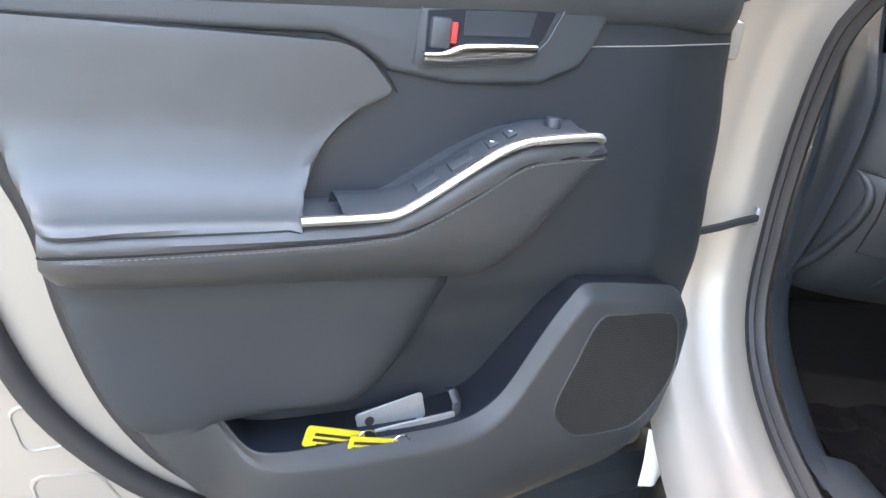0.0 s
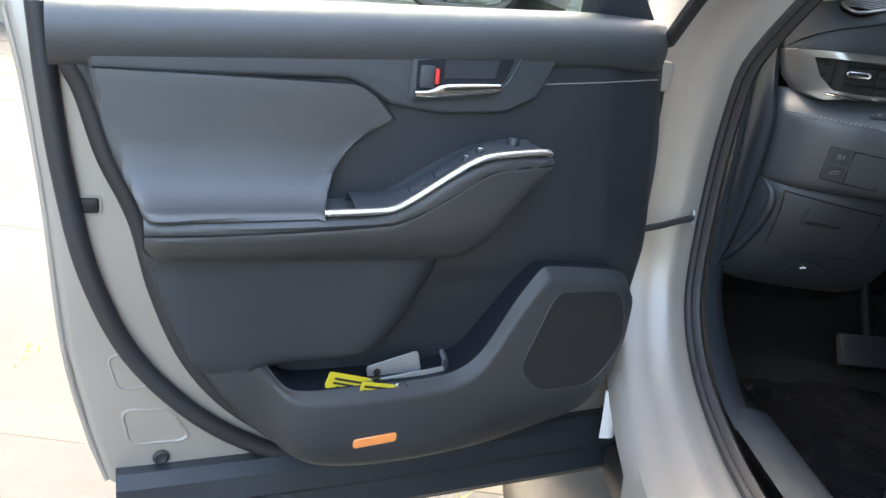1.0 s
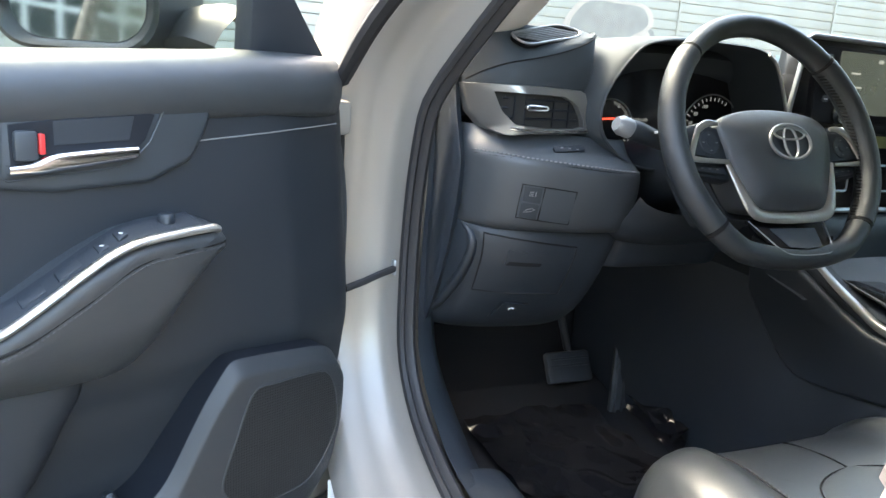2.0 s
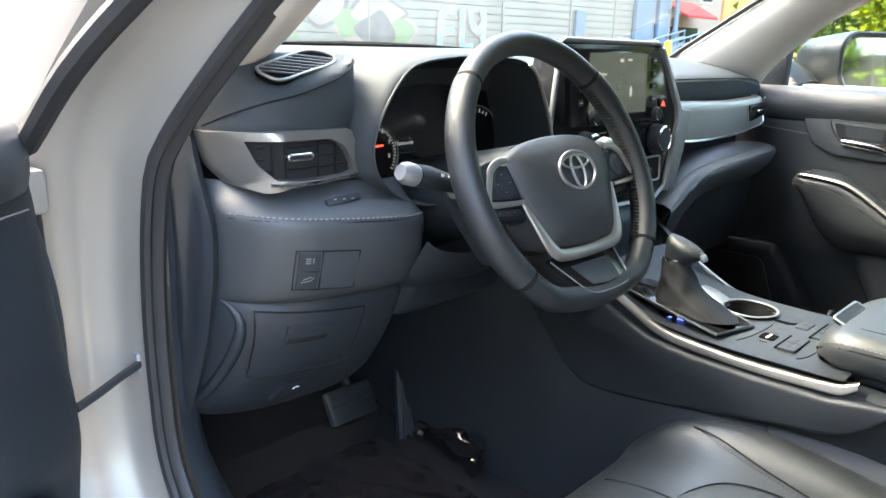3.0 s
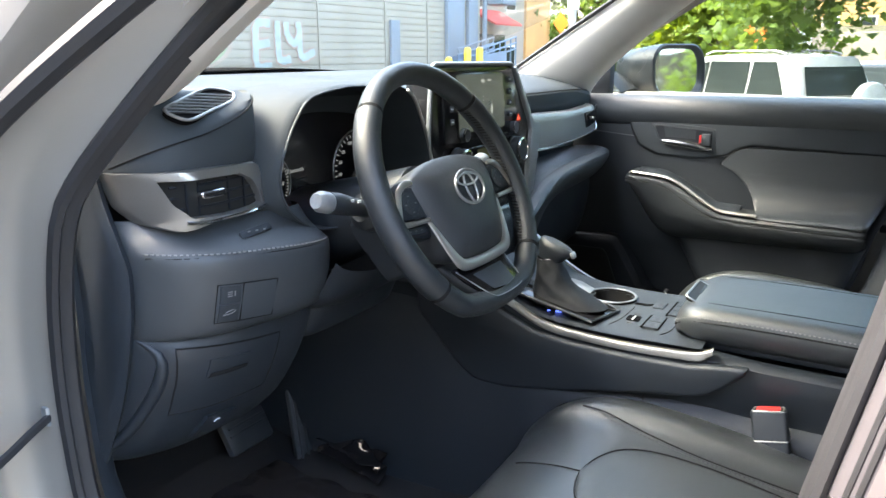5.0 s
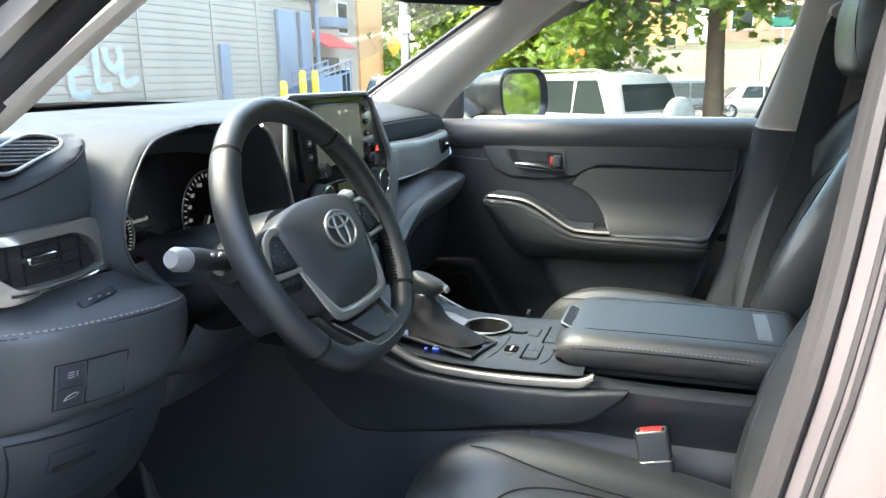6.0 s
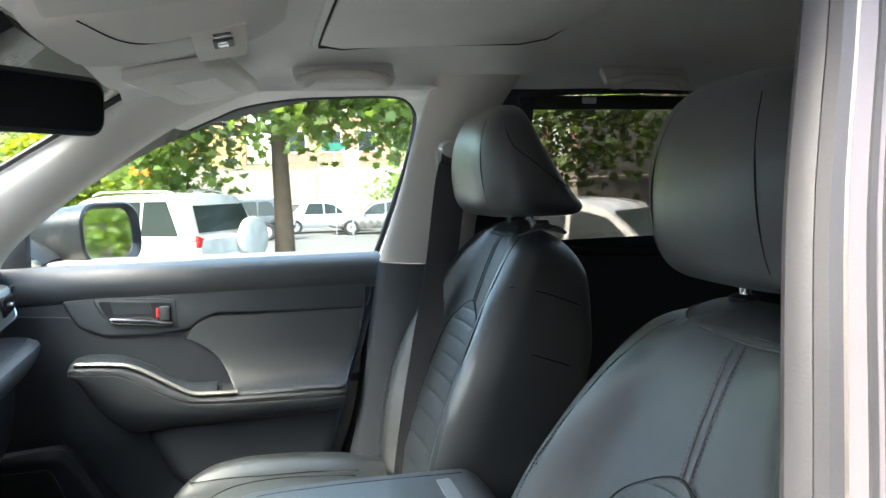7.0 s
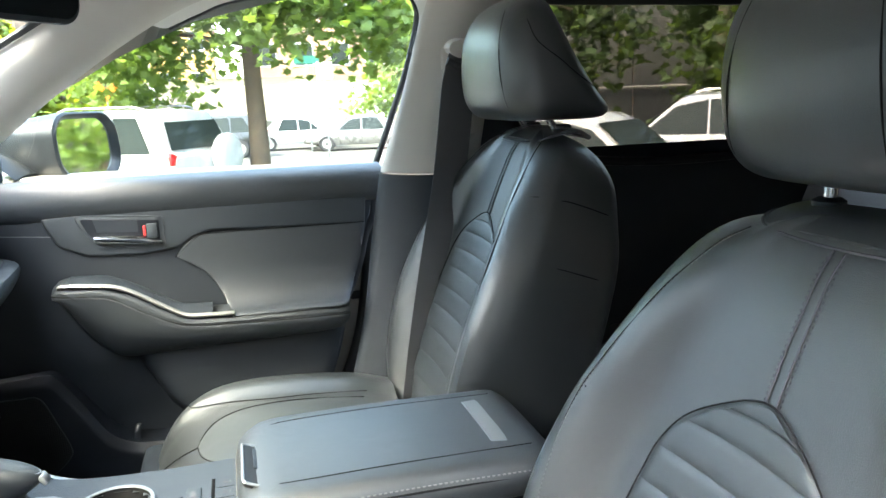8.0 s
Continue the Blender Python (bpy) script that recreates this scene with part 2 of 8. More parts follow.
def tube(pts, r, n=10, closed=False, flat=1.0, up=(0, 0, 1), res=0, cap=True):
    """A round or flattened bar along pts; r: one radius or one for each point."""
    rr = list(r) if isinstance(r, (list, tuple)) else [r] * len(pts)
    if res:
        q = cr([(*p, w) for p, w in zip(pts, rr)], res, closed)
        pts, rr = q[:, :3], q[:, 3]
    P = [V(p) for p in pts]
    k = len(P)
    rows, side = [], None
    for i, p in enumerate(P):
        a, b = (P[(i - 1) % k], P[(i + 1) % k]) if closed else (P[max(0, i - 1)], P[min(k - 1, i + 1)])
        t = (b - a).normalized()
        if side is None:
            side = t.cross(V(up))
            if side.length < 0.2:
                side = t.cross(V((0.6, 0.8, 0)))
        side = (side - t * side.dot(t)).normalized()
        nn = side.cross(t)
        rows.append([p + side * math.cos(2 * math.pi * j / n) * rr[i] + nn * math.sin(2 * math.pi * j / n) * rr[i] * flat for j in range(n)])
    ends = cap and not closed
    return grid_bm(rows, closed, True, ends, ends)


def lathe(prof, m, n=24):
    """A turned body: prof is (radius, height) from bottom to top, about the z axis of m."""
    rows = [[m @ V((r * math.cos(2 * math.pi * j / n), r * math.sin(2 * math.pi * j / n), h)) for j in range(n)] for r, h in prof]
    return grid_bm(rows, False, True, True, True)


def joined(*bms):
    out = bmesh.new()
    for b in bms:
        me = bpy.data.meshes.new("tmp")
        b.to_mesh(me)
        b.free()
        out.from_mesh(me)
        bpy.data.meshes.remove(me)
    return out


def rrect(w, h, r, n=5, cx=0.0, cy=0.0):
    """The outline of a rounded rectangle."""
    out = []
    for sx, sy, a0 in ((1, 1, 0), (-1, 1, 90), (-1, -1, 180), (1, -1, 270)):
        for i in range(n):
            a = radians(a0 + 90 * i / (n - 1))
            out.append((cx + sx * (w / 2 - r) + r * math.cos(a), cy + sy * (h / 2 - r) + r * math.sin(a)))
    return out


def at_angle(poly, c, n):
    """Points of an outline at n even angles round c."""
    out = []
    k = len(poly)
    for i in range(n):
        t = 2 * math.pi * i / n
        d = (math.cos(t), math.sin(t))
        best = None
        for (ax, ay), (bx, by) in zip(poly, poly[1:] + poly[:1]):
            ex, ey = bx - ax, by - ay
            den = d[0] * ey - d[1] * ex
            if abs(den) < 1e-9:
                continue
            r = ((ax - c[0]) * ey - (ay - c[1]) * ex) / den
            u = ((ax - c[0]) * d[1] - (ay - c[1]) * d[0]) / den
            if r > 0 and -1e-6 <= u <= 1 + 1e-6:
                best = r if best is None else max(best, r)
        out.append((c[0] + d[0] * best, c[1] + d[1] * best))
    return out


def thing(name, at, label, category, group="", kind="", m=None):
    """An Empty for a thing. With m its parts are given in its own axes, else in the world's."""
    ob = new(name)
    ob.empty_display_size = 0.05
    ob.matrix_basis = m if m is not None else Matrix.Translation(at)
    if m is not None:
        LOCAL.add(ob)
    return tagged(ob, label, category, group, kind)


FLIP = [False]


def part(name, bm, material, parent=None, label="", angle=38, flat=False):
    """Links a bmesh as one mesh object, under a thing or a part."""
    if FLIP[0]:
        bmesh.ops.scale(bm, vec=(1, -1, 1), verts=bm.verts)
        bmesh.ops.reverse_faces(bm, faces=bm.faces)
    lim = radians(angle)
    for f in bm.faces:
        f.smooth = not flat
    for e in bm.edges:
        e.smooth = len(e.link_faces) == 2 and e.calc_face_angle(0) < lim
    me = bpy.data.meshes.new(name)
    bm.to_mesh(me)
    bm.free()
    me.materials.append(material)
    ob = new(name, me)
    if parent is not None:
        ob.parent = parent
        if parent.type == "EMPTY" and parent not in LOCAL:
            ob.matrix_parent_inverse = parent.matrix_basis.inverted()
    if label:
        tagged(ob, label)
    return ob


def words(name, text, size, m, material, parent=None, depth=0.0003):
    """Raised lettering with the built-in font, on the plane of m."""
    cu = bpy.data.curves.new(name, "FONT")
    cu.body, cu.size, cu.align_x, cu.align_y, cu.extrude, cu.resolution_u = text, size, "CENTER", "CENTER", depth, 2
    ob = bpy.data.objects.new(name, cu)
    me = bpy.data.meshes.new_from_object(ob)
    bpy.data.objects.remove(ob)
    bpy.data.curves.remove(cu)
    me.transform(m)
    me.materials.append(material)
    ob = new(name, me)
    if parent is not None:
        ob.parent = parent
        if parent.type == "EMPTY" and parent not in LOCAL:
            ob.matrix_parent_inverse = parent.matrix_basis.inverted()
    return ob


def stitches(pts, step, r, n=5):
    """Short thread stitches along a line."""
    ln = sum((V(b) - V(a)).length for a, b in zip(pts, pts[1:]))
    k = max(4, int(ln / step))
    q = cr(pts, k * 2)
    return joined(*[tube([q[2 * i], q[2 * i + 1]], r, n) for i in range(k)])


# ---- the doors ----
def build_door(side, m, flip, drop, label):
    """A front door in its own axes: x back from the hinge, y towards the seat, z the height."""
    FLIP[0] = flip
    door = thing("door_1" if side == "driver" else "door_2", None, label, "car door", "front doors", "structure", m)

    ext = 0.0 if side == "driver" else 0.026

    def back(u):
        """The trim's rear end lies further back on the passenger's side."""
        return u + ext * min(1.0, max(0.0, (u - 0.55) / 0.2))

    def belt(u):
        return 1.112 - drop * max(0.0, (u - 0.15) / 0.71)

    # painted shell
    shell = [(-0.035, 1.10), (0.02, 1.12), (0.93, belt(0.9) - 0.005), (0.915, 0.97), (0.898, 0.81), (0.884, 0.60), (0.858, 0.46), (0.835, 0.37), (0.75, 0.345),
             (0.0, 0.345), (-0.06, 0.40), (-0.03, 0.55), (-0.05, 0.8)]
    sh = part("shell", prism(shell, -0.115, -0.012, "xzy", 0.012, 3), PAINT, door, "champagne silver painted door shell")
    for poly in ([(0.831, 0.580), (0.790, 0.586), (0.776, 0.529), (0.818, 0.527)], [(0.815, 0.493), (0.750, 0.489), (0.718, 0.432), (0.805, 0.435)]):
        c = (sum(a for a, b in poly) / 4, sum(b for a, b in poly) / 4)
        dense = [(a[0] + (b[0] - a[0]) * f, a[1] + (b[1] - a[1]) * f) for a, b in zip(poly, poly[1:] + poly[:1]) for f in (0.16, 0.5, 0.84)]
        rnd = cr(dense, 36, True)
        part("stamping", grid_bm([[(c[0] + (a - c[0]) * k, y, c[1] + (b - c[1]) * k) for a, b in rnd] for k, y in ((1.10, -0.0135), (1.05, -0.0105), (0.98, -0.0100), (0.93, -0.0115), (0.88, -0.0145), (0.30, -0.0150))], False, True, False, True), PAINT, sh)
    part("grommet", lathe([(0.012, -0.004), (0.012, 0.003), (0.008, 0.006), (0.004, 0.004)], Matrix.Translation((0.762, -0.012, 0.408)) @ pose(0, 0, 0, -90), 16), RUBBER, door, "black rubber grommet")
    latch = part("latch", box((0.851, -0.013, 0.802), (0.034, 0.010, 0.020), 0.003), INK, door, "dark door latch opening")
    part("latch_rim", tube([(0.851 + a, -0.0105, 0.802 + b) for a, b in rrect(0.038, 0.024, 0.005, 4)], 0.0018, 6, True), PAINT, latch)
    for off, r, mtl in ((0.004, 0.0045, PAINT), (-0.012, 0.0025, RUBBER)):
        part("hem", tube([(a + off, -0.030 if mtl is RUBBER else -0.022, b) for a, b in ((0.925, belt(0.9) - 0.02), (0.912, 0.97), (0.896, 0.81), (0.882, 0.60), (0.857, 0.46), (0.833, 0.375))], r, 8, res=30), mtl, sh)
    # weatherstrip round the shell
    strip = [(0.893, -0.006, belt(0.89) - 0.01), (0.886, -0.006, 0.95), (0.874, -0.006, 0.84), (0.850, -0.006, 0.71), (0.803, -0.006, 0.59), (0.727, -0.006, 0.492), (0.642, -0.006, 0.424),
             (0.556, -0.006, 0.385), (0.40, -0.006, 0.372), (0.20, -0.006, 0.385), (0.06, -0.006, 0.43), (-0.02, -0.006, 0.52), (-0.035, -0.006, 0.70), (-0.03, -0.006, 1.05)]
    part("weatherstrip", tube(strip, 0.014, 10, res=70), RUBBER, door)
    # lower garnish
    prof = [(-0.07, 0.275), (0.012, 0.270), (0.022, 0.285), (0.016, 0.325), (0.030, 0.340), (0.026, 0.376), (0.008, 0.392), (-0.03, 0.392)]
    rows = [[(u, n, z + (0.0 if u < 0.7 else (u - 0.7) * 0.05)) for n, z in prof] for u in (-0.085, -0.08, 0.2, 0.5, 0.80, 0.825)]
    part("sill_garnish", grid_bm(rows, False, True, True, True), PLASTIC_D, door, "black lower garnish", angle=25)

    # inner trim: base sheet, recessed where the bin is
    edge = [(0.864, belt(0.86) - 0.012), (0.860, 1.005), (0.838, 0.955), (0.816, 0.876), (0.780, 0.79), (0.756, 0.688), (0.718, 0.586), (0.662, 0.506), (0.580, 0.440), (0.507, 0.418), (0.334, 0.408),
            (0.121, 0.432), (0.032, 0.480), (0.004, 0.548), (-0.024, 0.664), (-0.034, 0.884), (-0.010, 1.021), (0.015, 1.10)]
    edge = [(back(u), z) for u, z in edge]
    trim = part("door_trim", prism([tuple(p) for p in cr(edge, 60)], -0.01, 0.030, "xzy", 0.008, 3), PLASTIC, door, "black moulded door trim")
    part("trim_lip", tube([(a + 0.006, 0.004, b - 0.002) for a, b in edge[:11]], 0.015, 10, res=50), RUBBER, door)
    # upper belt roll
    rows = []
    for u in np.linspace(0.022, 0.878 + ext, 22):
        b = belt(u)
        k = min(1.0, (u - 0.0) / 0.06)
        rows.append([(u, n * (0.6 + 0.4 * k), b + dz) for n, dz in ((0.010, -0.012), (0.022, 0.0), (0.050, 0.002), (0.078, -0.006), (0.092, -0.024), (0.094, -0.046), (0.086, -0.066), (0.074, -0.076), (0.045, -0.08))])
    part("upper_trim", surf(rows, 22, 28, cap0=False), SOFT, door, "soft black belt trim")
    # middle panel with a scooped arc
    rows = []
    for f, k in ((0.0, 0.30), (0.010, 0.45), (0.035, 0.62), (0.075, 0.79), (0.115, 0.92), (0.137, 0.985), (0.150, 1.0), (0.30, 1.0), (0.50, 1.0), (0.75, 1.0), (0.985, 1.0), (1.0, 0.6)):
        col = []
        for z, n, fr, re in ((1.060, 0.072, 0.004, 0.850), (1.030, 0.076, 0.0, 0.848), (0.96, 0.077, -0.006, 0.828), (0.86, 0.077, -0.016, 0.795), (0.78, 0.0755, -0.024, 0.765), (0.735, 0.072, -0.026, 0.750), (0.70, 0.060, -0.024, 0.735), (0.66, 0.052, -0.020, 0.722), (0.61, 0.040, -0.012, 0.700), (0.56, 0.035, -0.004, 0.675), (0.51, 0.033, 0.006, 0.645)):
            re = back(re)
            col.append((fr + (re - fr) * f, 0.026 + (n - 0.026) * k, z))
        rows.append(col)
    part("middle_panel", surf(rows, 60, 50), PANEL, door, "black moulded middle panel")
    # spear-shaped handle panel
    spear = [(0.222, 1.046), (0.282, 1.052), (0.62, belt(0.62) - 0.050), (0.842, belt(0.842) - 0.045), (0.836, 0.985), (0.535, 0.996), (0.505, 0.985), (0.475, 0.966), (0.40, 0.957), (0.30, 0.962), (0.250, 0.985), (0.232, 1.018)]
    part("handle_panel", prism([(back(u), z) for u, z in spear], 0.060, 0.0855, "xzy", 0.0075, 4), PLASTIC, door)
    part("trim_line", tube([(0.245, 0.0765, 1.006), (0.14, 0.0765, 1.015), (0.035, 0.076, 1.026)], 0.0010, 6), THREAD, door, "thin pale seam line")
    # handle bezel, cup, lever and lock tab
    bez = [(0.447, 1.033), (0.420, 1.0365), (0.300, 1.0455), (0.287, 1.0445), (0.285, 1.040), (0.300, 1.008), (0.318, 0.990), (0.334, 0.981), (0.444, 0.972), (0.450, 0.976)]
    bzl = part("handle_bezel", prism(bez, 0.080, 0.0865, "xzy", 0.0025, 2), PLASTIC, door, "dark handle bezel")
    part("bezel_edge", tube([(a, 0.0868, b) for a, b in bez], 0.0013, 6, True), PLASTIC, bzl)
    cup = [(0.441, 1.027), (0.418, 1.030), (0.300, 1.039), (0.294, 1.037), (0.306, 1.009), (0.322, 0.994), (0.336, 0.987), (0.440, 0.978)]
    # No hollow here: a black plate paints the recess's shade, a lighter one its slope.
    part("handle_cup", prism(cup, 0.0835, 0.0872, "xzy", 0.001, 1), FLANK, bzl, "black plate for the shade of the handle recess")
    part("recess_slope", prism([(0.400, 1.030), (0.318, 1.0355), (0.324, 1.010), (0.400, 1.006)], 0.0872, 0.0880, "xzy", 0.0006, 1), PLASTIC_D, bzl)
    lever = [[(u, 0.0870 + d, z0 + dz * h) for d, dz in ((0.0, 1.0), (0.007, 1.05), (0.011, 0.55), (0.0115, -0.4), (0.008, -0.95), (0.0, -1.0))] for u, z0, h in ((0.444, 0.983, 0.0050), (0.425, 0.984, 0.0056), (0.412, 0.9865, 0.0082), (0.400, 0.9895, 0.0090), (0.36, 0.9935, 0.0084), (0.322, 0.997, 0.0070), (0.318, 0.998, 0.0060))]
    part("door_handle", surf(lever, 26, 16, thick=0.002), CHROME, door, "satin chrome pull lever")
    lk = part("lock_tab", box((0.4265, 0.0895, 1.0065), (0.022, 0.008, 0.030), 0.0035), PLASTIC, door)
    part("lock_mark", box((0.4125, 0.0905, 1.008), (0.0055, 0.0075, 0.020), 0.001), RED, lk, "red unlocked mark")
    # padded insert above the armrest
    rows = []
    for z, ua, ub, n, dip in ((0.992, 0.545, 0.836, 0.080, 0.002), (0.990, 0.528, 0.836, 0.0858, 0.006), (0.986, 0.508, 0.836, 0.0866, 0.006), (0.975, 0.490, 0.834, 0.0868, 0.006), (0.962, 0.477, 0.832, 0.0865, 0.007), (0.947, 0.467, 0.829, 0.0862, 0.010), (0.936, 0.483, 0.826, 0.0862, 0.011), (0.926, 0.500, 0.823, 0.0862, 0.012), (0.899, 0.529, 0.814, 0.0880, 0.014), (0.868, 0.548, 0.803, 0.0970, 0.022),
                              (0.850, 0.556, 0.795, 0.110, 0.030), (0.838, 0.562, 0.788, 0.128, 0.040), (0.832, 0.565, 0.784, 0.146, 0.050), (0.824, 0.566, 0.780, 0.150, 0.050), (0.816, 0.568, 0.778, 0.130, 0.040)):
        ub = back(ub)
        rows.append([(ua + (ub - ua) * k, n - (dip if e else 0.0), z) for k, e in ((0, 1), (0.010, 0), (0.06, 0), (0.3, 0), (0.7, 0), (0.98, 0), (1, 1))])
    part("padded_insert", surf(rows, 56, 34), SOFT, door, "black leatherette door insert")
    part("insert_seam", tube([(back(0.834), 0.0868, 0.9905), (0.70, 0.0868, 0.9915), (0.545, 0.0868, 0.9915), (0.518, 0.0868, 0.989), (0.495, 0.0866, 0.980), (0.478, 0.0860, 0.9645), (0.464, 0.0850, 0.946)], 0.0009, 6, res=40), SEAM, door)
    # armrest
    st = [  # u, top z, stitch z, bottom z, reach
        (0.783, 0.826, 0.806, 0.775, 0.88), (0.765, 0.824, 0.806, 0.757, 0.95), (0.68, 0.825, 0.808, 0.752, 0.97), (0.575, 0.828, 0.812, 0.750, 1.0), (0.50, 0.832, 0.817, 0.750, 1.0), (0.462, 0.844, 0.824, 0.750, 1.0),
        (0.40, 0.882, 0.856, 0.748, 1.0), (0.345, 0.908, 0.889, 0.752, 1.0), (0.30, 0.914, 0.897, 0.785, 1.0), (0.262, 0.916, 0.900, 0.845, 0.98), (0.244, 0.912, 0.901, 0.880, 0.90), (0.236, 0.905, 0.899, 0.892, 0.72)]
    rows, sline, tline = [], [], []
    for u, zt, zs, zb, k in st:
        u = back(u)
        e = 0.076 + 0.072 * k
        rows.append([(u, 0.060, zt + 0.006), (u, 0.100, zt + 0.006), (u, e - 0.006, zt + 0.001), (u, e + 0.004, zt - 0.006), (u, e + 0.006, zs + 0.004), (u, e + 0.003, zs), (u, e + 0.004, zs - 0.008),
                     (u, 0.070 + (e - 0.070) * 0.85, zs - (zs - zb) * 0.55), (u, 0.072 + (e - 0.072) * 0.35, zb + 0.004), (u, 0.060, zb)])
        sline.append((u, e + 0.0045, zs - 0.004))
        tline.append((u, e + 0.0035, zs))
    arm = part("armrest", surf(rows, 60, 40), SOFT, door, "padded black armrest")
    part("piping", tube(tline, 0.0015, 6, res=50), SEAM, arm)
    part("stitching", stitches(sline[1:-1], 0.0055, 0.0009), THREAD_D, arm)
    path = [(0.572, 0.150, 0.834), (0.50, 0.151, 0.837), (0.478, 0.152, 0.841), (0.455, 0.152, 0.853), (0.40, 0.152, 0.888), (0.372, 0.152, 0.904), (0.345, 0.152, 0.913), (0.30, 0.151, 0.918), (0.262, 0.149, 0.920), (0.254, 0.146, 0.917)]
    part("trim_strip", tube(path, 0.0062, 10, res=48, flat=0.75), SILVER, arm, "satin silver trim strip")
    # switch panel on the armrest
    sw = [(0.530, 0.100, 0.848), (0.47, 0.102, 0.852), (0.43, 0.102, 0.872), (0.37, 0.102, 0.908), (0.33, 0.102, 0.924), (0.27, 0.102, 0.928)]
    rows = [[(u, 0.090, z - 0.022), (u, 0.098, z + 0.001), (u, 0.104, z + 0.003), (u, 0.130, z - 0.004), (u, 0.148, z - 0.010)] for u, n, z in sw]
    panel = part("switch_panel", surf(rows, 40, 8), PLASTIC_D, door, "dark switch panel")
    rows_btn = ((0.440, 0.863, 0), (0.405, 0.884, 0), (0.372, 0.904, 1), (0.352, 0.915, 1)) if side == "driver" else ((0.405, 0.884, 0),)
    for u, z, marked in rows_btn:
        b = part("window_switch", box((0, 0, 0), (0.026 if not marked else 0.012, 0.016, 0.004), 0.0015, None), PLASTIC_D, panel)
        a = radians(30)
        for v in b.data.vertices:
            x, y, zz = v.co
            v.co = (u + x * math.cos(a), (0.122 + y) * (-1 if flip else 1), z + 0.0015 - x * math.sin(a) + zz - y * 0.30)
        if marked:
            part("switch_mark", box((u, 0.124, z + 0.0035), (0.004, 0.003, 0.001), 0), WHITE, b)
    if side == "driver":
        part("mirror_knob", lathe([(0.011, 0), (0.0115, 0.004), (0.009, 0.006), (0.009, 0.015), (0.0075, 0.017)], Matrix.Translation((0.300, 0.120, 0.917)), 18), PLASTIC_D, panel, "round mirror adjuster knob")
    hook = [(0.562, 0.846), (0.528, 0.848), (0.528, 0.832), (0.562, 0.830)]
    part("grip_cap", prism(hook, 0.070, 0.0765, "xzy", 0.002, 1), PLASTIC_D, door)
    # lower bulge of the trim under the armrest
    rows = []
    for z, ua, ub, n in ((0.760, 0.362, 0.770, 0.075), (0.745, 0.366, 0.765, 0.082), (0.72, 0.378, 0.757, 0.086), (0.69, 0.395, 0.748, 0.087), (0.65, 0.416, 0.735, 0.088), (0.62, 0.438, 0.722, 0.088), (0.602, 0.458, 0.714, 0.086), (0.594, 0.466, 0.708, 0.076), (0.591, 0.468, 0.700, 0.050)):
        ub = back(ub)
        rows.append([(ua - 0.05, 0.026, z), (ua - 0.01, 0.046, z), (ua + 0.03, n, z), (0.5 * (ua + ub), n, z), (ub - 0.05, max(n, 0.085), z - 0.004), (ub + 0.002, max(n, 0.082) - 0.006, z - 0.004), (ub + 0.014, 0.055, z), (ub + 0.018, 0.025, z)])
    part("lower_pad", surf(rows, 30, 30), PANEL, door)
    # map pocket wall and loudspeaker housing in one moulding
    edge_ = [  # opening line and the matching lower edge: u, z, u, z, reach
        (0.745, 0.700, 0.735, 0.640, 0.066), (0.722, 0.690, 0.715, 0.590, 0.078), (0.700, 0.672, 0.690, 0.545, 0.0800), (0.672, 0.650, 0.660, 0.503, 0.0815), (0.648, 0.628, 0.634, 0.473, 0.0825), (0.632, 0.606, 0.615, 0.457, 0.085), (0.620, 0.588, 0.604, 0.449, 0.090), (0.609, 0.574, 0.596, 0.443, 0.097), (0.593, 0.563, 0.575, 0.430, 0.106), (0.560, 0.558, 0.545, 0.420, 0.114),
        (0.50, 0.557, 0.495, 0.413, 0.118), (0.442, 0.557, 0.44, 0.410, 0.118), (0.39, 0.5585, 0.39, 0.410, 0.118), (0.352, 0.563, 0.35, 0.412, 0.118), (0.325, 0.573, 0.31, 0.415, 0.118), (0.303, 0.590, 0.28, 0.418, 0.118), (0.287, 0.612, 0.255, 0.421, 0.118), (0.268, 0.645, 0.23, 0.425, 0.118), (0.245, 0.684, 0.205, 0.429, 0.118), (0.222, 0.716, 0.182, 0.433, 0.118),
        (0.212, 0.7275, 0.168, 0.436, 0.118), (0.205, 0.7315, 0.160, 0.438, 0.118), (0.194, 0.7325, 0.150, 0.440, 0.118), (0.16, 0.7305, 0.130, 0.445, 0.118), (0.12, 0.7270, 0.110, 0.452, 0.118), (0.080, 0.7230, 0.085, 0.466, 0.118), (0.060, 0.7180, 0.066, 0.485, 0.117), (0.044, 0.7060, 0.050, 0.515, 0.115), (0.034, 0.688, 0.040, 0.550, 0.112)]
    cols = []
    for ua, za, ub, zb, n in edge_:
        def pt(f, y):
            return (ua + (ub - ua) * f, y, za + (zb - za) * f)
        e = 1.0 / math.hypot(ub - ua, zb - za)
        t = min(1.0, max(0.0, (0.60 - ua) / 0.08))
        d = 0.004 + 0.014 * t
        cols.append([pt(0.006, 0.030), pt(0.0, n - d - 0.012), pt(0.0, n - d), pt(0.0010 * e, n - d + 0.0016), pt(0.0026 * e, n - d + 0.0024), pt(0.0125 * e, n - 0.0042), pt(0.0185 * e, n - 0.0012), pt(0.021 * e, n - 0.0004), pt(0.026 * e, n), pt(0.3, n + 0.001), pt(0.62, n), pt(0.84, n - 0.005), pt(0.95, n - 0.020), pt(0.985, n - 0.045), pt(1.0, 0.020)])
    clast = cols[-1]
    cols.append([(u - 0.008, max(0.02, y - 0.012), z) for u, y, z in clast])
    cols.append([(u - 0.012, max(0.018, y - 0.07), z) for u, y, z in clast])
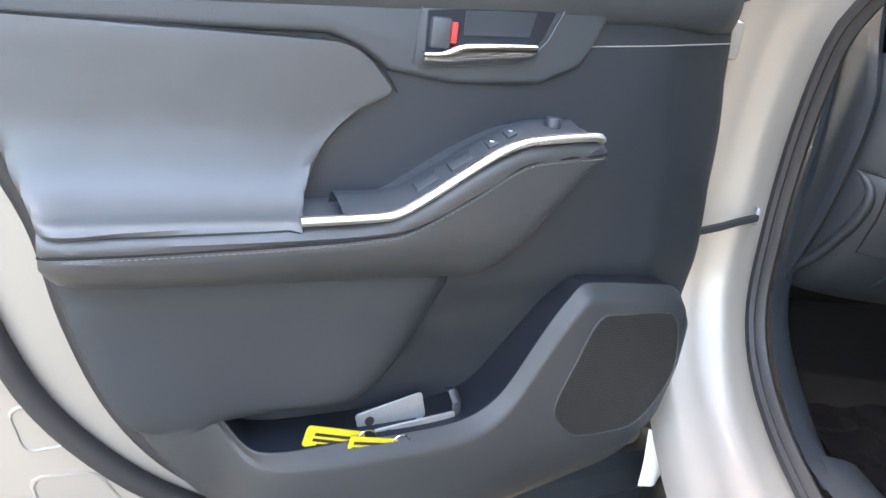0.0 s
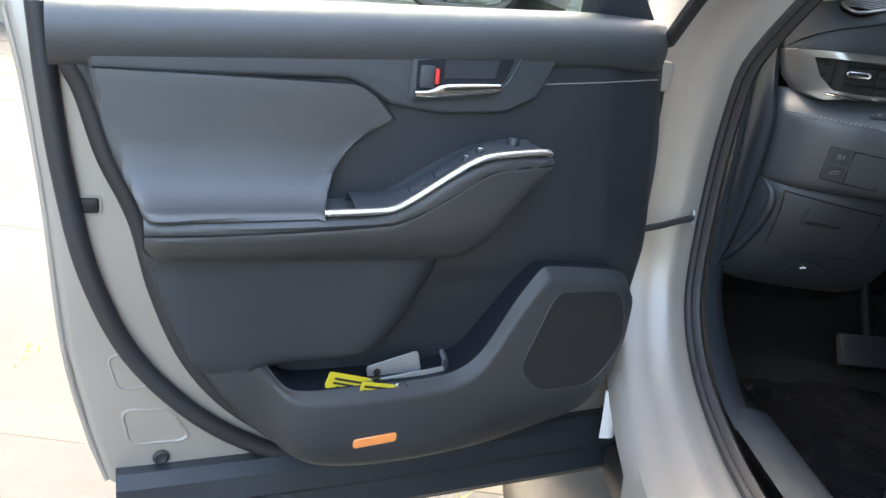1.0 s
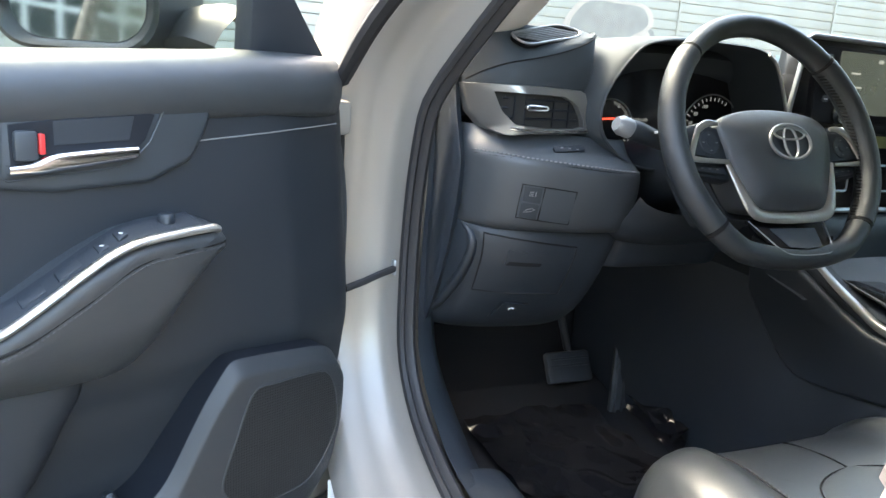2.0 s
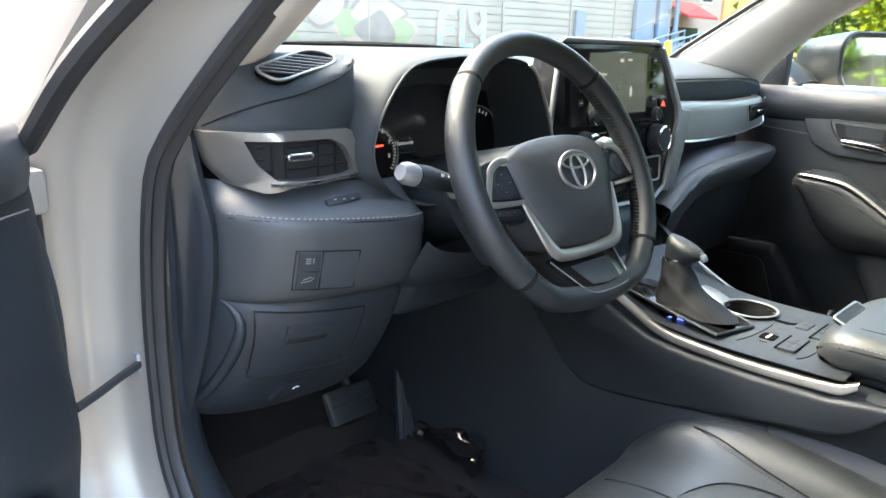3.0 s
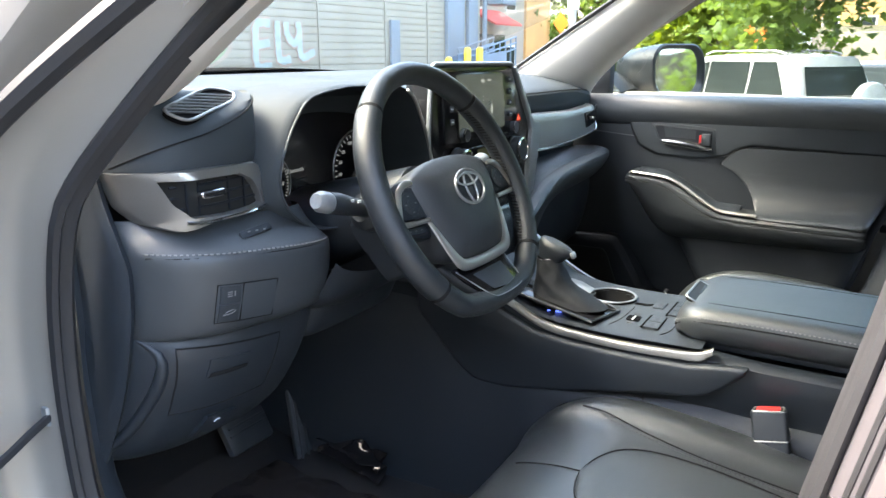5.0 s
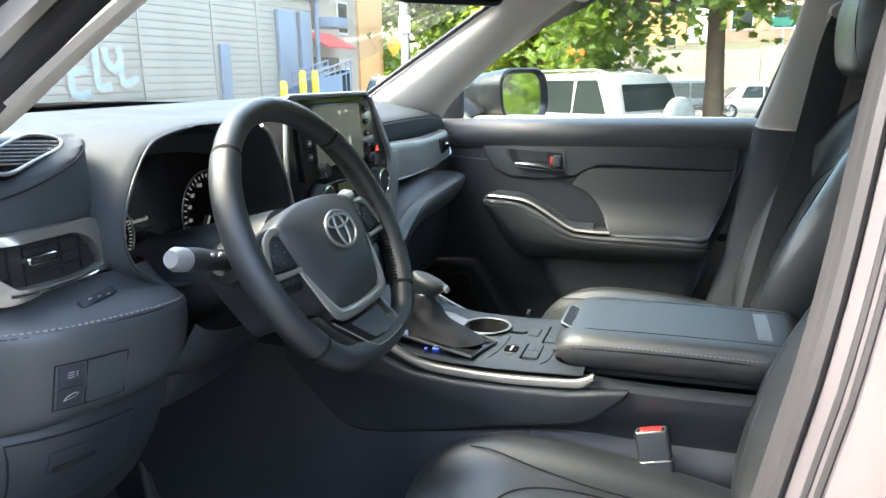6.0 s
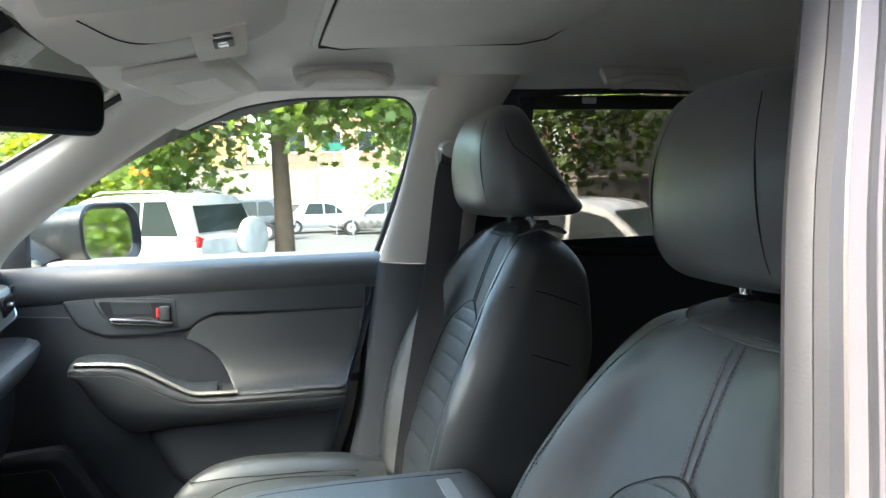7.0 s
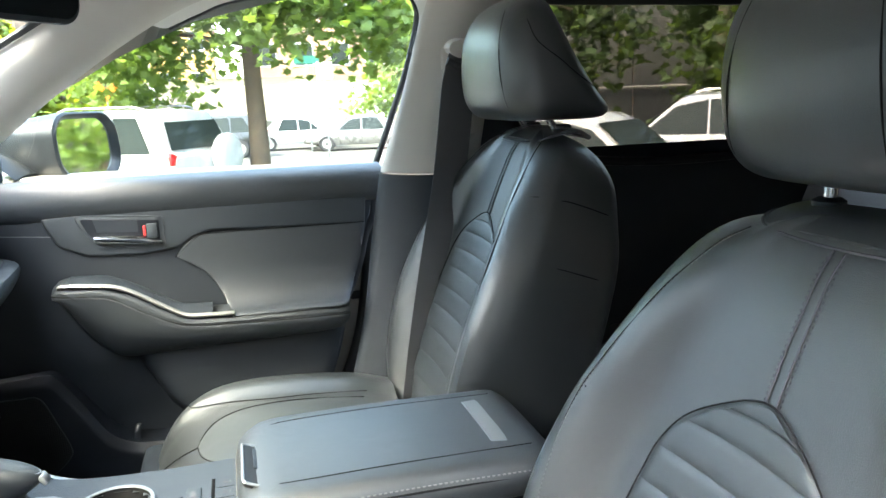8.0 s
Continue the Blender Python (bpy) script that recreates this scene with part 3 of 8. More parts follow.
    # The passenger's pocket and both linings take a blacker copy for their shade.
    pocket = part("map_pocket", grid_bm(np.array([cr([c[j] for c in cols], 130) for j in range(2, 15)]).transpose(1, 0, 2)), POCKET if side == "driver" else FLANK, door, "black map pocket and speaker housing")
    part("pocket_lining", grid_bm(np.array([cr([c[j] for c in cols[:-2]], 130) for j in range(3)]).transpose(1, 0, 2)), FLANK, pocket, "inner wall of the pocket in shade-black")
    part("pocket_back", prism([(0.66, 0.60), (0.44, 0.65), (0.36, 0.74), (0.215, 0.73), (0.24, 0.52), (0.64, 0.51)], 0.0290, 0.0315, "xzy", 0), PLASTIC_D, pocket)
    gr = [(0.186, 0.690), (0.150, 0.6945), (0.090, 0.6935), (0.066, 0.685), (0.052, 0.650), (0.049, 0.605), (0.070, 0.560), (0.098, 0.532), (0.125, 0.526), (0.175, 0.526), (0.200, 0.532), (0.226, 0.558), (0.230, 0.580), (0.212, 0.630)]
    gro = [tuple(q) for q in cr(gr, 56, True)]
    part("speaker_grille", prism(gro, 0.1150, 0.1195, "xzy"), GRILLE, pocket, "black perforated speaker grille")
    part("grille_edge", tube([(a, 0.1188, b) for a, b in gro], 0.0014, 6, True), POCKET, pocket)
    part("pocket_clip", tube([(0.352, 0.060, 0.585), (0.353, 0.075, 0.590), (0.351, 0.085, 0.580), (0.350, 0.085, 0.560)], 0.006, 8, flat=0.5), PLASTIC_D, pocket)
    if side == "driver":
        part("reflector", prism([(a, b - 0.06 * (a - 0.468)) for a, b in rrect(0.068, 0.0155, 0.005, 4, 0.468, 0.473)], 0.100, 0.1200, "xzy", 0.002, 1), ORANGE, door, "orange door reflector")
    # window frame, sail corner and glass
    def lean(z):
        return 0.004 + 0.115 * (z - 1.10) / 0.36
    fr = [(0.010, 1.085), (0.10, 1.185), (0.20, 1.270), (0.33, 1.355), (0.48, 1.428), (0.62, 1.458), (0.80, 1.462), (0.91, 1.452), (0.952, 1.425), (0.948, 1.35), (0.918, 1.10)]
    if side == "passenger":
        fr = fr[:4] + [(0.48, 1.418), (0.60, 1.450), (0.72, 1.466), (0.84, 1.471), (0.935, 1.470), (0.974, 1.456), (0.992, 1.424), (0.978, 1.335), (0.947, 1.230), (0.904, 1.10)]
    part("window_frame", tube([(u, lean(z), z) for u, z in fr], 0.017 if side == "driver" else 0.008, 10, res=60, flat=0.8), RUBBER, door, "black window frame and seal")
    sail = [(0.022, 1.100), (0.148, 1.100), (0.152, 1.115), (0.165, 1.235), (0.10, 1.185)]
    part("sail_cover", prism(sail, 0.0, 0.040, "xzy", 0.006, 2, lambda u, n, z: (u, n + lean(z) * 0.8, z)), PLASTIC_D, door, "dark mirror corner cover")
    gl = [(0.04, 1.10), (0.11, 1.185), (0.20, 1.262), (0.33, 1.346), (0.48, 1.418), (0.62, 1.452), (0.80, 1.462), (0.93, 1.45), (0.95, 1.43), (0.91, 1.09)]
    if side == "passenger":
        gl = gl[:5] + [(0.62, 1.452), (0.80, 1.468), (0.96, 1.462), (0.985, 1.424), (0.945, 1.23), (0.90, 1.09)]
    g = part("window_glass", prism(gl, -0.002, 0.002, "xzy", 0, mp=lambda u, n, z: (u, n + lean(z) - 0.006, z)), GLASS, door, "clear side window glass")
    return door, lean


def mirror_house(parent, c, w, h, face, up=(0, 0, 1)):
    """A door mirror: a domed shell, a bezel and a mirror glass that looks along face, on an arm."""
    f = V(face).normalized()
    s = f.cross(V(up)).normalized()
    t = s.cross(f)
    base = rrect(w, h, h * 0.36, 7)
    rows = []
    for d, k in ((-0.085, 0.30), (-0.080, 0.55), (-0.062, 0.80), (-0.03, 0.97), (0.0, 1.05), (0.018, 1.04), (0.022, 0.98), (0.016, 0.89), (0.006, 0.85)):
        rows.append([V(c) + f * d + V((d * 0.9 if d < 0 else 0, 0, 0)) + s * a * k + t * (b * k + (0.006 if d < -0.05 else 0)) for a, b in base])
    house = part("mirror_housing", grid_bm(rows, False, True, True, False), SHELL, parent, "black door mirror housing")
    rows = [[V(c) + f * d + s * a * k + t * b * k for a, b in base] for d, k in ((0.005, 0.87), (0.008, 0.84))]
    part("mirror_glass", grid_bm(rows, False, True, True, True), MIRROR, house, "reflecting mirror glass")
    return house


TH = radians(66)
UD, ND = (-math.sin(TH), -math.cos(TH)), (math.cos(TH), -math.sin(TH))
m_left = Matrix(((UD[0], ND[0], 0, -0.90), (UD[1], ND[1], 0, 0.36), (0, 0, 1, 0), (0, 0, 0, 1)))
m_right = Matrix(((0, 1, 0, 0.825), (-1, 0, 0, 0.352), (0, 0, 1, 0), (0, 0, 0, 1)))
door_l, lean = build_door("driver", m_left, False, 0.045, "open driver door with black leatherette trim and silver strip")
mirror_house(door_l, (0.275, -0.150, 1.172), 0.21, 0.145, (0.75, 0.66, 0.03))
part("mirror_arm", surf([[(u, -0.10, z), (u - 0.01, -0.05, z + 0.01), (u - 0.03, -0.005, z)] for u, z in ((0.20, 1.115), (0.19, 1.10), (0.15, 1.095), (0.08, 1.10), (0.08, 1.15), (0.16, 1.16))], 12, 8, cu=True), SHELL, door_l)
door_r, lean = build_door("passenger", m_right, True, 0.0, "closed passenger door with black leatherette trim and silver strip")
mirror_house(door_r, (0.275, -0.150, 1.170), 0.20, 0.145, (0.867, 0.49, 0.08))
part("mirror_arm", surf([[(u, -0.09, z), (u - 0.01, -0.05, z + 0.01), (u - 0.03, -0.005, z)] for u, z in ((0.20, 1.115), (0.19, 1.10), (0.15, 1.095), (0.08, 1.10), (0.06, 1.15), (0.12, 1.17))], 12, 8, cu=True), SHELL, door_r)
FLIP[0] = False


# ---- the body ----
body = thing("car_body", (0, 0, 0), "champagne silver car body with open driver doorway", "car body", kind="structure")
# doorway line: y, z and x of the seal
way = [(0.117, 1.244), (0.213, 1.147), (0.279, 1.067), (0.312, 0.980), (0.328, 0.88), (0.330, 0.775), (0.318, 0.675), (0.270, 0.610), (0.180, 0.560), (0.05, 0.528), (-0.10, 0.518), (-0.30, 0.515),
       (-0.357, 0.535), (-0.388, 0.60), (-0.420, 0.75), (-0.452, 0.92), (-0.487, 1.10), (-0.511, 1.25), (-0.540, 1.37), (-0.534, 1.440), (-0.460, 1.470), (-0.322, 1.486), (-0.195, 1.460), (-0.063, 1.387), (0.037, 1.312)]
loop = cr(way, 110, True)


def wall_x(y, z):
    inward = 0.045 * min(1.0, max(0.0, (-y - 0.25) / 0.2))
    return -0.752 + inward + (0.0 if z < 1.05 else (0.42 - 4.0 * inward) * (z - 1.05) ** 1.15)


def ring(off, dx, slim=0.0):
    out = []
    n = len(loop)
    for i in range(n):
        a, b = loop[(i - 1) % n], loop[(i + 1) % n]
        t = (b - a) / np.linalg.norm(b - a)
        nrm = np.array((-t[1], t[0]))
        if abs(off) > 0.08 and loop[i][0] > 0.05 and loop[i][1] < 1.02:
            k = min(1.0, (1.02 - loop[i][1]) / 0.12)
            off_ = math.copysign(abs(off) - (abs(off) - 0.08) * 0.85 * k, off)
        else:
            off_ = off
        p = loop[i] + nrm * off_ * (1.0 - slim * min(1.0, max(0.0, (-0.30 - loop[i][0]) / 0.1)))
        out.append((wall_x(loop[i][0], loop[i][1]) + dx, p[0], p[1]))
    return out


SGN = -1.0 if max(p[1] for p in ring(0.05, 0)) < max(p[0] for p in loop) else 1.0
rows = [ring(SGN * o, d, 0.3) for o, d in ((0.006, -0.002), (0.010, -0.010), (0.020, -0.018), (0.046, -0.024), (0.060, -0.040), (0.064, -0.075), (0.066, -0.110), (0.072, -0.124), (0.092, -0.132), (0.13, -0.136), (0.20, -0.140))]
part("doorway_frame", grid_bm(rows, False, True), PAINT, body, "champagne silver painted door frame")
rows = [ring(SGN * o * 0.72, d * 0.55 - 0.004, 0.3) for o, d in ((0.016, -0.016), (0.020, -0.026), (0.012, -0.034), (0.002, -0.030), (-0.003, -0.020), (0.002, -0.013), (-0.004, -0.006), (-0.008, 0.006), (-0.003, 0.016), (0.006, 0.014))]
part("weatherstrip", grid_bm(rows, True, True), RUBBER, body, "black double-lipped doorway seal")
for o, dd in ((0.028, -0.0225), (0.037, -0.0250)):
    pts = [p for p, q in zip(ring(SGN * o, dd, 0.3), loop) if q[0] < -0.36 and 0.60 < q[1] < 1.40]
    part("seal_lip", tube(pts, 0.0028, 6, res=40), RUBBER, body)
# Added grey skin over the pillar's paint, darker to stand for its shade.
idx = [i for i, q in enumerate(loop) if q[0] < -0.40 and 0.93 < q[1] < 1.44]
rows = [[(x - 0.003, y + 0.003, z) for x, y, z in (ring(SGN * o, d, 0.3)[i] for i in idx)] for o, d in ((0.019, -0.0175), (0.030, -0.0205), (0.046, -0.0240), (0.058, -0.0385), (0.062, -0.060), (0.064, -0.110), (0.072, -0.124), (0.092, -0.132), (0.13, -0.136), (0.20, -0.140))]
part("pillar_cover", grid_bm(rows), mat("grey_pillar_shade_skin", (0.105, 0.095, 0.102), 0.40, grain=900, bump=0.1, var=0.1), body, "added grey skin that darkens the middle pillar edge")
# sill plate, hinges and check strap
part("sill_plate", surf([[(x, y, z) for y in (0.16, -0.05, -0.25, -0.42)] for x, z in ((-0.735, 0.535), (-0.70, 0.540), (-0.66, 0.530), (-0.645, 0.50), (-0.64, 0.42))], 14, 10), PLASTIC_D, body, "black sill plate")
side_panel = part("cowl_side_trim", surf([[(-0.742, 0.335, 1.09), (-0.742, 0.325, 0.95), (-0.742, 0.33, 0.80), (-0.742, 0.31, 0.66), (-0.738, 0.20, 0.56), (-0.735, 0.10, 0.53)],
                                          [(-0.715, 0.33, 1.09), (-0.712, 0.33, 0.95), (-0.712, 0.34, 0.80), (-0.705, 0.33, 0.65), (-0.70, 0.20, 0.545), (-0.70, 0.10, 0.535)],
                                          [(-0.700, 0.40, 1.08), (-0.695, 0.42, 0.95), (-0.690, 0.45, 0.80), (-0.675, 0.45, 0.62), (-0.665, 0.25, 0.50), (-0.660, 0.12, 0.49)],
                                          [(-0.69, 0.85, 1.05), (-0.68, 0.85, 0.95), (-0.67, 0.85, 0.80), (-0.66, 0.85, 0.60), (-0.655, 0.75, 0.42), (-0.65, 0.30, 0.42)]], 20, 24), PLASTIC_D, body, "black kick panel")
strap = thing("door_check_strap", (-0.76, 0.384, 0.79), "black door check strap bolted to the pillar", "door check")
part("strap_bar", tube([(-0.768, 0.364, 0.795), (-0.800, 0.356, 0.787), (-0.830, 0.348, 0.778), (-0.860, 0.338, 0.772)], 0.0042, 8, flat=1.5), RUBBER, strap)
part("bracket", box((-0.764, 0.366, 0.795), (0.026, 0.012, 0.026), 0.003), STEEL, strap)
for dz in (-0.009, 0.009):
    part("bolt", lathe([(0.005, 0), (0.005, 0.004), (0.003, 0.006)], Matrix.Translation((-0.757, 0.359, 0.796 + dz)) @ pose(0, 0, 0, 90), 8), CHROME, strap)
for z in (1.03, 0.63):
    hg = part("hinge", box((-0.885, 0.350, z), (0.045, 0.035, 0.05), 0.008), PAINT, body, "painted door hinge")
    part("hinge_pin", lathe([(0.009, -0.03), (0.009, 0.03)], Matrix.Translation((-0.905, 0.335, z)), 12), PAINT, hg)
tag = thing("paper_tag", (-0.915, 0.34, 0.44), "white paper tag at the door gap", "paper tag")
part("sheet", surf([[(-0.895, 0.270, 0.49), (-0.875, 0.262, 0.49), (-0.860, 0.270, 0.495)], [(-0.895, 0.262, 0.44), (-0.875, 0.256, 0.44), (-0.860, 0.265, 0.445)], [(-0.893, 0.268, 0.395), (-0.875, 0.262, 0.40), (-0.868, 0.268, 0.40)]], 8, 6, thick=0.0012), WHITE, tag)

# roof, headliner and pillars
hl = []
for y, zc, w, dz in ((-0.05, 1.452, 0.53, 0.004), (-0.12, 1.478, 0.545, 0.012), (-0.22, 1.500, 0.57, 0.026), (-0.36, 1.524, 0.60, 0.044), (-0.55, 1.540, 0.62, 0.055), (-0.90, 1.550, 0.63, 0.06), (-1.4, 1.54, 0.63, 0.06), (-1.9, 1.51, 0.62, 0.05)):
    hl.append([(-w, y, zc - dz - 0.015), (-w * 0.93, y, zc - dz * 0.55), (-w * 0.72, y, zc - 0.010), (-w * 0.35, y, zc), (0, y, zc + 0.002), (w * 0.35, y, zc), (w * 0.72, y, zc - 0.010), (w * 0.93, y, zc - dz * 0.55), (w, y, zc - dz - 0.015)])
part("headliner", surf(hl, 40, 40), LINER, body, "light grey fabric headliner")
rf = [[(x, y, z) for x in (-0.74, -0.68, -0.55, -0.2, 0.2, 0.55, 0.68, 0.74)] for y, z in ((0.1, 1.44), (-0.1, 1.55), (-0.4, 1.64), (-1.2, 1.68), (-2.2, 1.60))]
for r in rf:
    for i, k in ((0, 0.18), (1, 0.06), (2, 0.02), (5, 0.02), (6, 0.06), (7, 0.18)):
        r[i] = (r[i][0], r[i][1], r[i][2] - k)
part("roof_skin", surf(rf, 14, 16), PAINT, body)
# sunroof shade in its rim
shade = [(-0.37, -0.40), (0.37, -0.40), (0.41, -0.44), (0.41, -0.78), (0.37, -0.82), (-0.37, -0.82), (-0.41, -0.78), (-0.41, -0.44)]
sr = thing("sunroof_shade", (0, -0.61, 1.54), "closed light grey sunroof shade in the headliner", "sunroof shade")


def liner_z(x, y):
    return float(np.interp(-y, (0.36, 0.55, 0.90, 1.4), (1.524, 1.540, 1.550, 1.54))) - 0.010 * min(1.0, max(0.0, (abs(x) - 0.215) / 0.22))


part("shade_panel", prism(shade, 0.0, 0.006, "xyz", 0.002, 2, lambda x, y, z: (x, y, liner_z(x, y) - 0.006 + z)), LINER, sr)
# A dark tube draws the shadow of the gap round the panel; a pale rim follows.
for nm, k, dz, r, mtl in (("gap_shadow", 1.012, -0.004, 0.0045, SEAM), ("shade_rim", 1.040, -0.002, 0.008, LINER)):
    ln = []
    for (xa, ya), (xb, yb) in zip(shade, shade[1:] + shade[:1]):
        for f in (0.0, 0.25, 0.5, 0.75):
            x, y = (xa + (xb - xa) * f) * k, -0.61 + (ya + (yb - ya) * f + 0.61) * k
            ln.append((x, y, liner_z(x, y) + dz))
    part(nm, tube(ln, r, 8, True, 0.7, res=128), mtl, sr)


def pillar(name, a, b, mtl, label):
    """A trim piece lofted between two edge lines, rounded between them."""
    rows = []
    for p, q in zip(a, b):
        p, q = V(p), V(q)
        mid = (p + q) / 2
        inn = V((-1 if mid.x > 0 else 1, -0.5, -0.1)).normalized() * (p - q).length * 0.16
        rows.append([p - inn * 0.6, p, p * 0.8 + q * 0.2 + inn, mid + inn * 1.3, p * 0.2 + q * 0.8 + inn, q, q - inn * 0.6])
    return part(name, surf(rows, 24, 20), mtl, body, label)


# front pillars: windscreen edge, door edge
pillar("pillar_trim_front", [(0.655, 0.47, 1.15), (0.640, 0.405, 1.184), (0.600, 0.147, 1.335), (0.555, -0.07, 1.455), (0.52, -0.16, 1.495)],
       [(0.745, 0.26, 1.09), (0.715, 0.195, 1.170), (0.665, 0.030, 1.295), (0.630, -0.135, 1.400), (0.605, -0.26, 1.455)], PILLAR, "light grey front pillar trim")
pillar("pillar_trim_front", [(-0.655, 0.47, 1.15), (-0.625, 0.36, 1.190), (-0.600, 0.147, 1.325), (-0.555, -0.07, 1.455), (-0.52, -0.16, 1.495)],
       [(-0.665, 0.40, 1.13), (-0.690, 0.225, 1.165), (-0.682, 0.055, 1.268), (-0.640, -0.11, 1.385), (-0.605, -0.26, 1.465)], PILLAR, "light grey front pillar trim")
# rail over the passenger window, down to the middle pillar
rail = ((0.632, -0.120, 1.398, -0.149, 1.396), (0.618, -0.190, 1.434, -0.205, 1.421), (0.606, -0.260, 1.459, -0.262, 1.443), (0.602, -0.365, 1.470, -0.365, 1.460), (0.612, -0.470, 1.472, -0.470, 1.465), (0.622, -0.585, 1.474, -0.585, 1.466), (0.615, -0.665, 1.470, -0.622, 1.451), (0.622, -0.680, 1.440, -0.638, 1.420), (0.636, -0.672, 1.390, -0.632, 1.380), (0.648, -0.655, 1.345, -0.620, 1.345))
part("window_rail", surf([[(x - 0.012, ya, za + 0.006), (x, ya, za), (x * 0.4 + 0.42, ya * 0.4 + yb * 0.6, za * 0.4 + zb * 0.6 - 0.003), (0.692, yb, zb), (0.700, yb * 1.004, zb + 0.004), (0.706, yb * 1.01 - 0.002, zb + 0.018)] for x, ya, za, yb, zb in rail], 60, 16), LINER, body, "light grey rail over the window")
part("seal_lip", tube([(0.701, yb, zb - 0.001) for x, ya, za, yb, zb in rail], 0.0035, 6, res=60), RUBBER, body)
# middle pillars
pillar("pillar_trim_middle", [(0.600, -0.672, 1.50), (0.635, -0.636, 1.40), (0.668, -0.598, 1.25), (0.695, -0.553, 1.098)],
       [(0.590, -0.85, 1.50), (0.640, -0.80, 1.40), (0.680, -0.78, 1.25), (0.705, -0.76, 1.098)], PILLAR, "light grey middle pillar trim")
pillar("pillar_trim_lower", [(0.697, -0.551, 1.095), (0.700, -0.528, 0.95), (0.690, -0.500, 0.78), (0.68, -0.455, 0.60), (0.66, -0.42, 0.45)],
       [(0.700, -0.76, 1.095), (0.712, -0.76, 0.95), (0.712, -0.74, 0.78), (0.70, -0.70, 0.60), (0.68, -0.68, 0.45)], PLASTIC_D, "black lower middle pillar trim")
pillar("pillar_trim_middle", [(-0.585, -0.61, 1.47), (-0.605, -0.585, 1.40), (-0.638, -0.550, 1.25), (-0.665, -0.525, 1.098)],
       [(-0.590, -0.75, 1.50), (-0.640, -0.72, 1.40), (-0.680, -0.70, 1.25), (-0.705, -0.68, 1.098)], PILLAR, "light grey middle pillar trim")
pillar("pillar_trim_lower", [(-0.665, -0.525, 1.095), (-0.675, -0.490, 0.95), (-0.685, -0.462, 0.78), (-0.71, -0.44, 0.60), (-0.70, -0.40, 0.52)],
       [(-0.700, -0.70, 1.095), (-0.712, -0.70, 0.95), (-0.712, -0.68, 0.78), (-0.70, -0.66, 0.60), (-0.68, -0.64, 0.45)], PLASTIC_D, "black lower middle pillar trim")
# rear sides with their window openings, rear wall, floor and bulkhead
for s in (-1, 1):
    part("rear_side_trim", surf([[(s * 0.705, y, 1.128), (s * 0.735, y, 1.10), (s * 0.725, y, 0.9), (s * 0.71, y, 0.42)] for y in (-0.70, -1.0, -1.4, -2.0)], 8, 12), PLASTIC_D, body, "black rear door trim")
    part("rear_window_frame", tube([(s * 0.72, -0.93, 1.12), (s * 0.665, -0.875, 1.43), (s * 0.645, -0.91, 1.472), (s * 0.645, -1.4, 1.472), (s * 0.67, -1.62, 1.40), (s * 0.72, -1.66, 1.12)], 0.017, 8, True, 0.7, res=50), RUBBER, body)
    part("rear_pillar_trim", surf([[(s * 0.62, y, 1.50), (s * 0.67, y, 1.35), (s * 0.72, y, 1.10)] for y in (-1.62, -1.75, -2.0)], 6, 8), PILLAR, body)
    part("rear_pillar_cover", surf([[(s * 0.63, y0, 1.50), (s * 0.675, y0, 1.35), (s * 0.73, y0, 1.10)] for y0 in (-0.74, -0.80, -0.90)], 6, 8), PLASTIC_D, body)
    g = part("rear_door_glass", prism([(-0.885, 1.11), (-0.865, 1.46), (-1.40, 1.475), (-1.62, 1.42), (-1.66, 1.11)], -0.002, 0.002, "yzx", 0, mp=lambda x, y, z, s=s: (s * (0.735 - 0.20 * max(0, z - 1.10)) + x, y, z)), TINT, body, "dark privacy glass")
part("rear_wall", box((0, -2.05, 1.0), (1.44, 0.04, 1.2), 0.01), PLASTIC_D, body)
part("floor_carpet", surf([[(x, y, z + (0.12 * max(0, (y - 0.45)) * 2.4)) for x, z in ((-0.68, 0.44), (-0.6, 0.40), (-0.3, 0.39), (-0.14, 0.42), (0.14, 0.42), (0.3, 0.39), (0.6, 0.40), (0.70, 0.44))] for y in (0.85, 0.7, 0.5, 0.2, -0.3, -1.0, -2.0)], 24, 24), CARPET, body, "black carpet")
part("bulkhead", box((0, 0.90, 0.82), (1.42, 0.06, 0.70), 0.01), CARPET, body)
# windscreen, its black border and the cowl
ws = surf([[(-0.66, 0.88, 1.135), (-0.3, 0.96, 1.150), (0.3, 0.96, 1.150), (0.66, 0.88, 1.135)], [(-0.62, 0.34, 1.30), (-0.3, 0.42, 1.325), (0.3, 0.42, 1.325), (0.62, 0.34, 1.30)], [(-0.55, -0.16, 1.505), (-0.3, -0.12, 1.535), (0.3, -0.12, 1.535), (0.55, -0.16, 1.505)]], 16, 20)
glass = part("windscreen", ws, SCREEN, body, "laminated windscreen with an added haze of reflected glare")
part("windscreen_border", surf([[(-0.66, 0.86, 1.130), (0.0, 0.93, 1.143), (0.66, 0.86, 1.130)], [(-0.655, 0.80, 1.168), (0.0, 0.87, 1.192), (0.655, 0.80, 1.168)]], 5, 24), GLOSS, body, "black ceramic windscreen border")
part("windscreen_seal", tube([(0.650, 0.465, 1.150), (0.634, 0.405, 1.190), (0.594, 0.147, 1.341), (0.548, -0.07, 1.462), (0.51, -0.16, 1.50)], 0.006, 6, res=20), RUBBER, body)
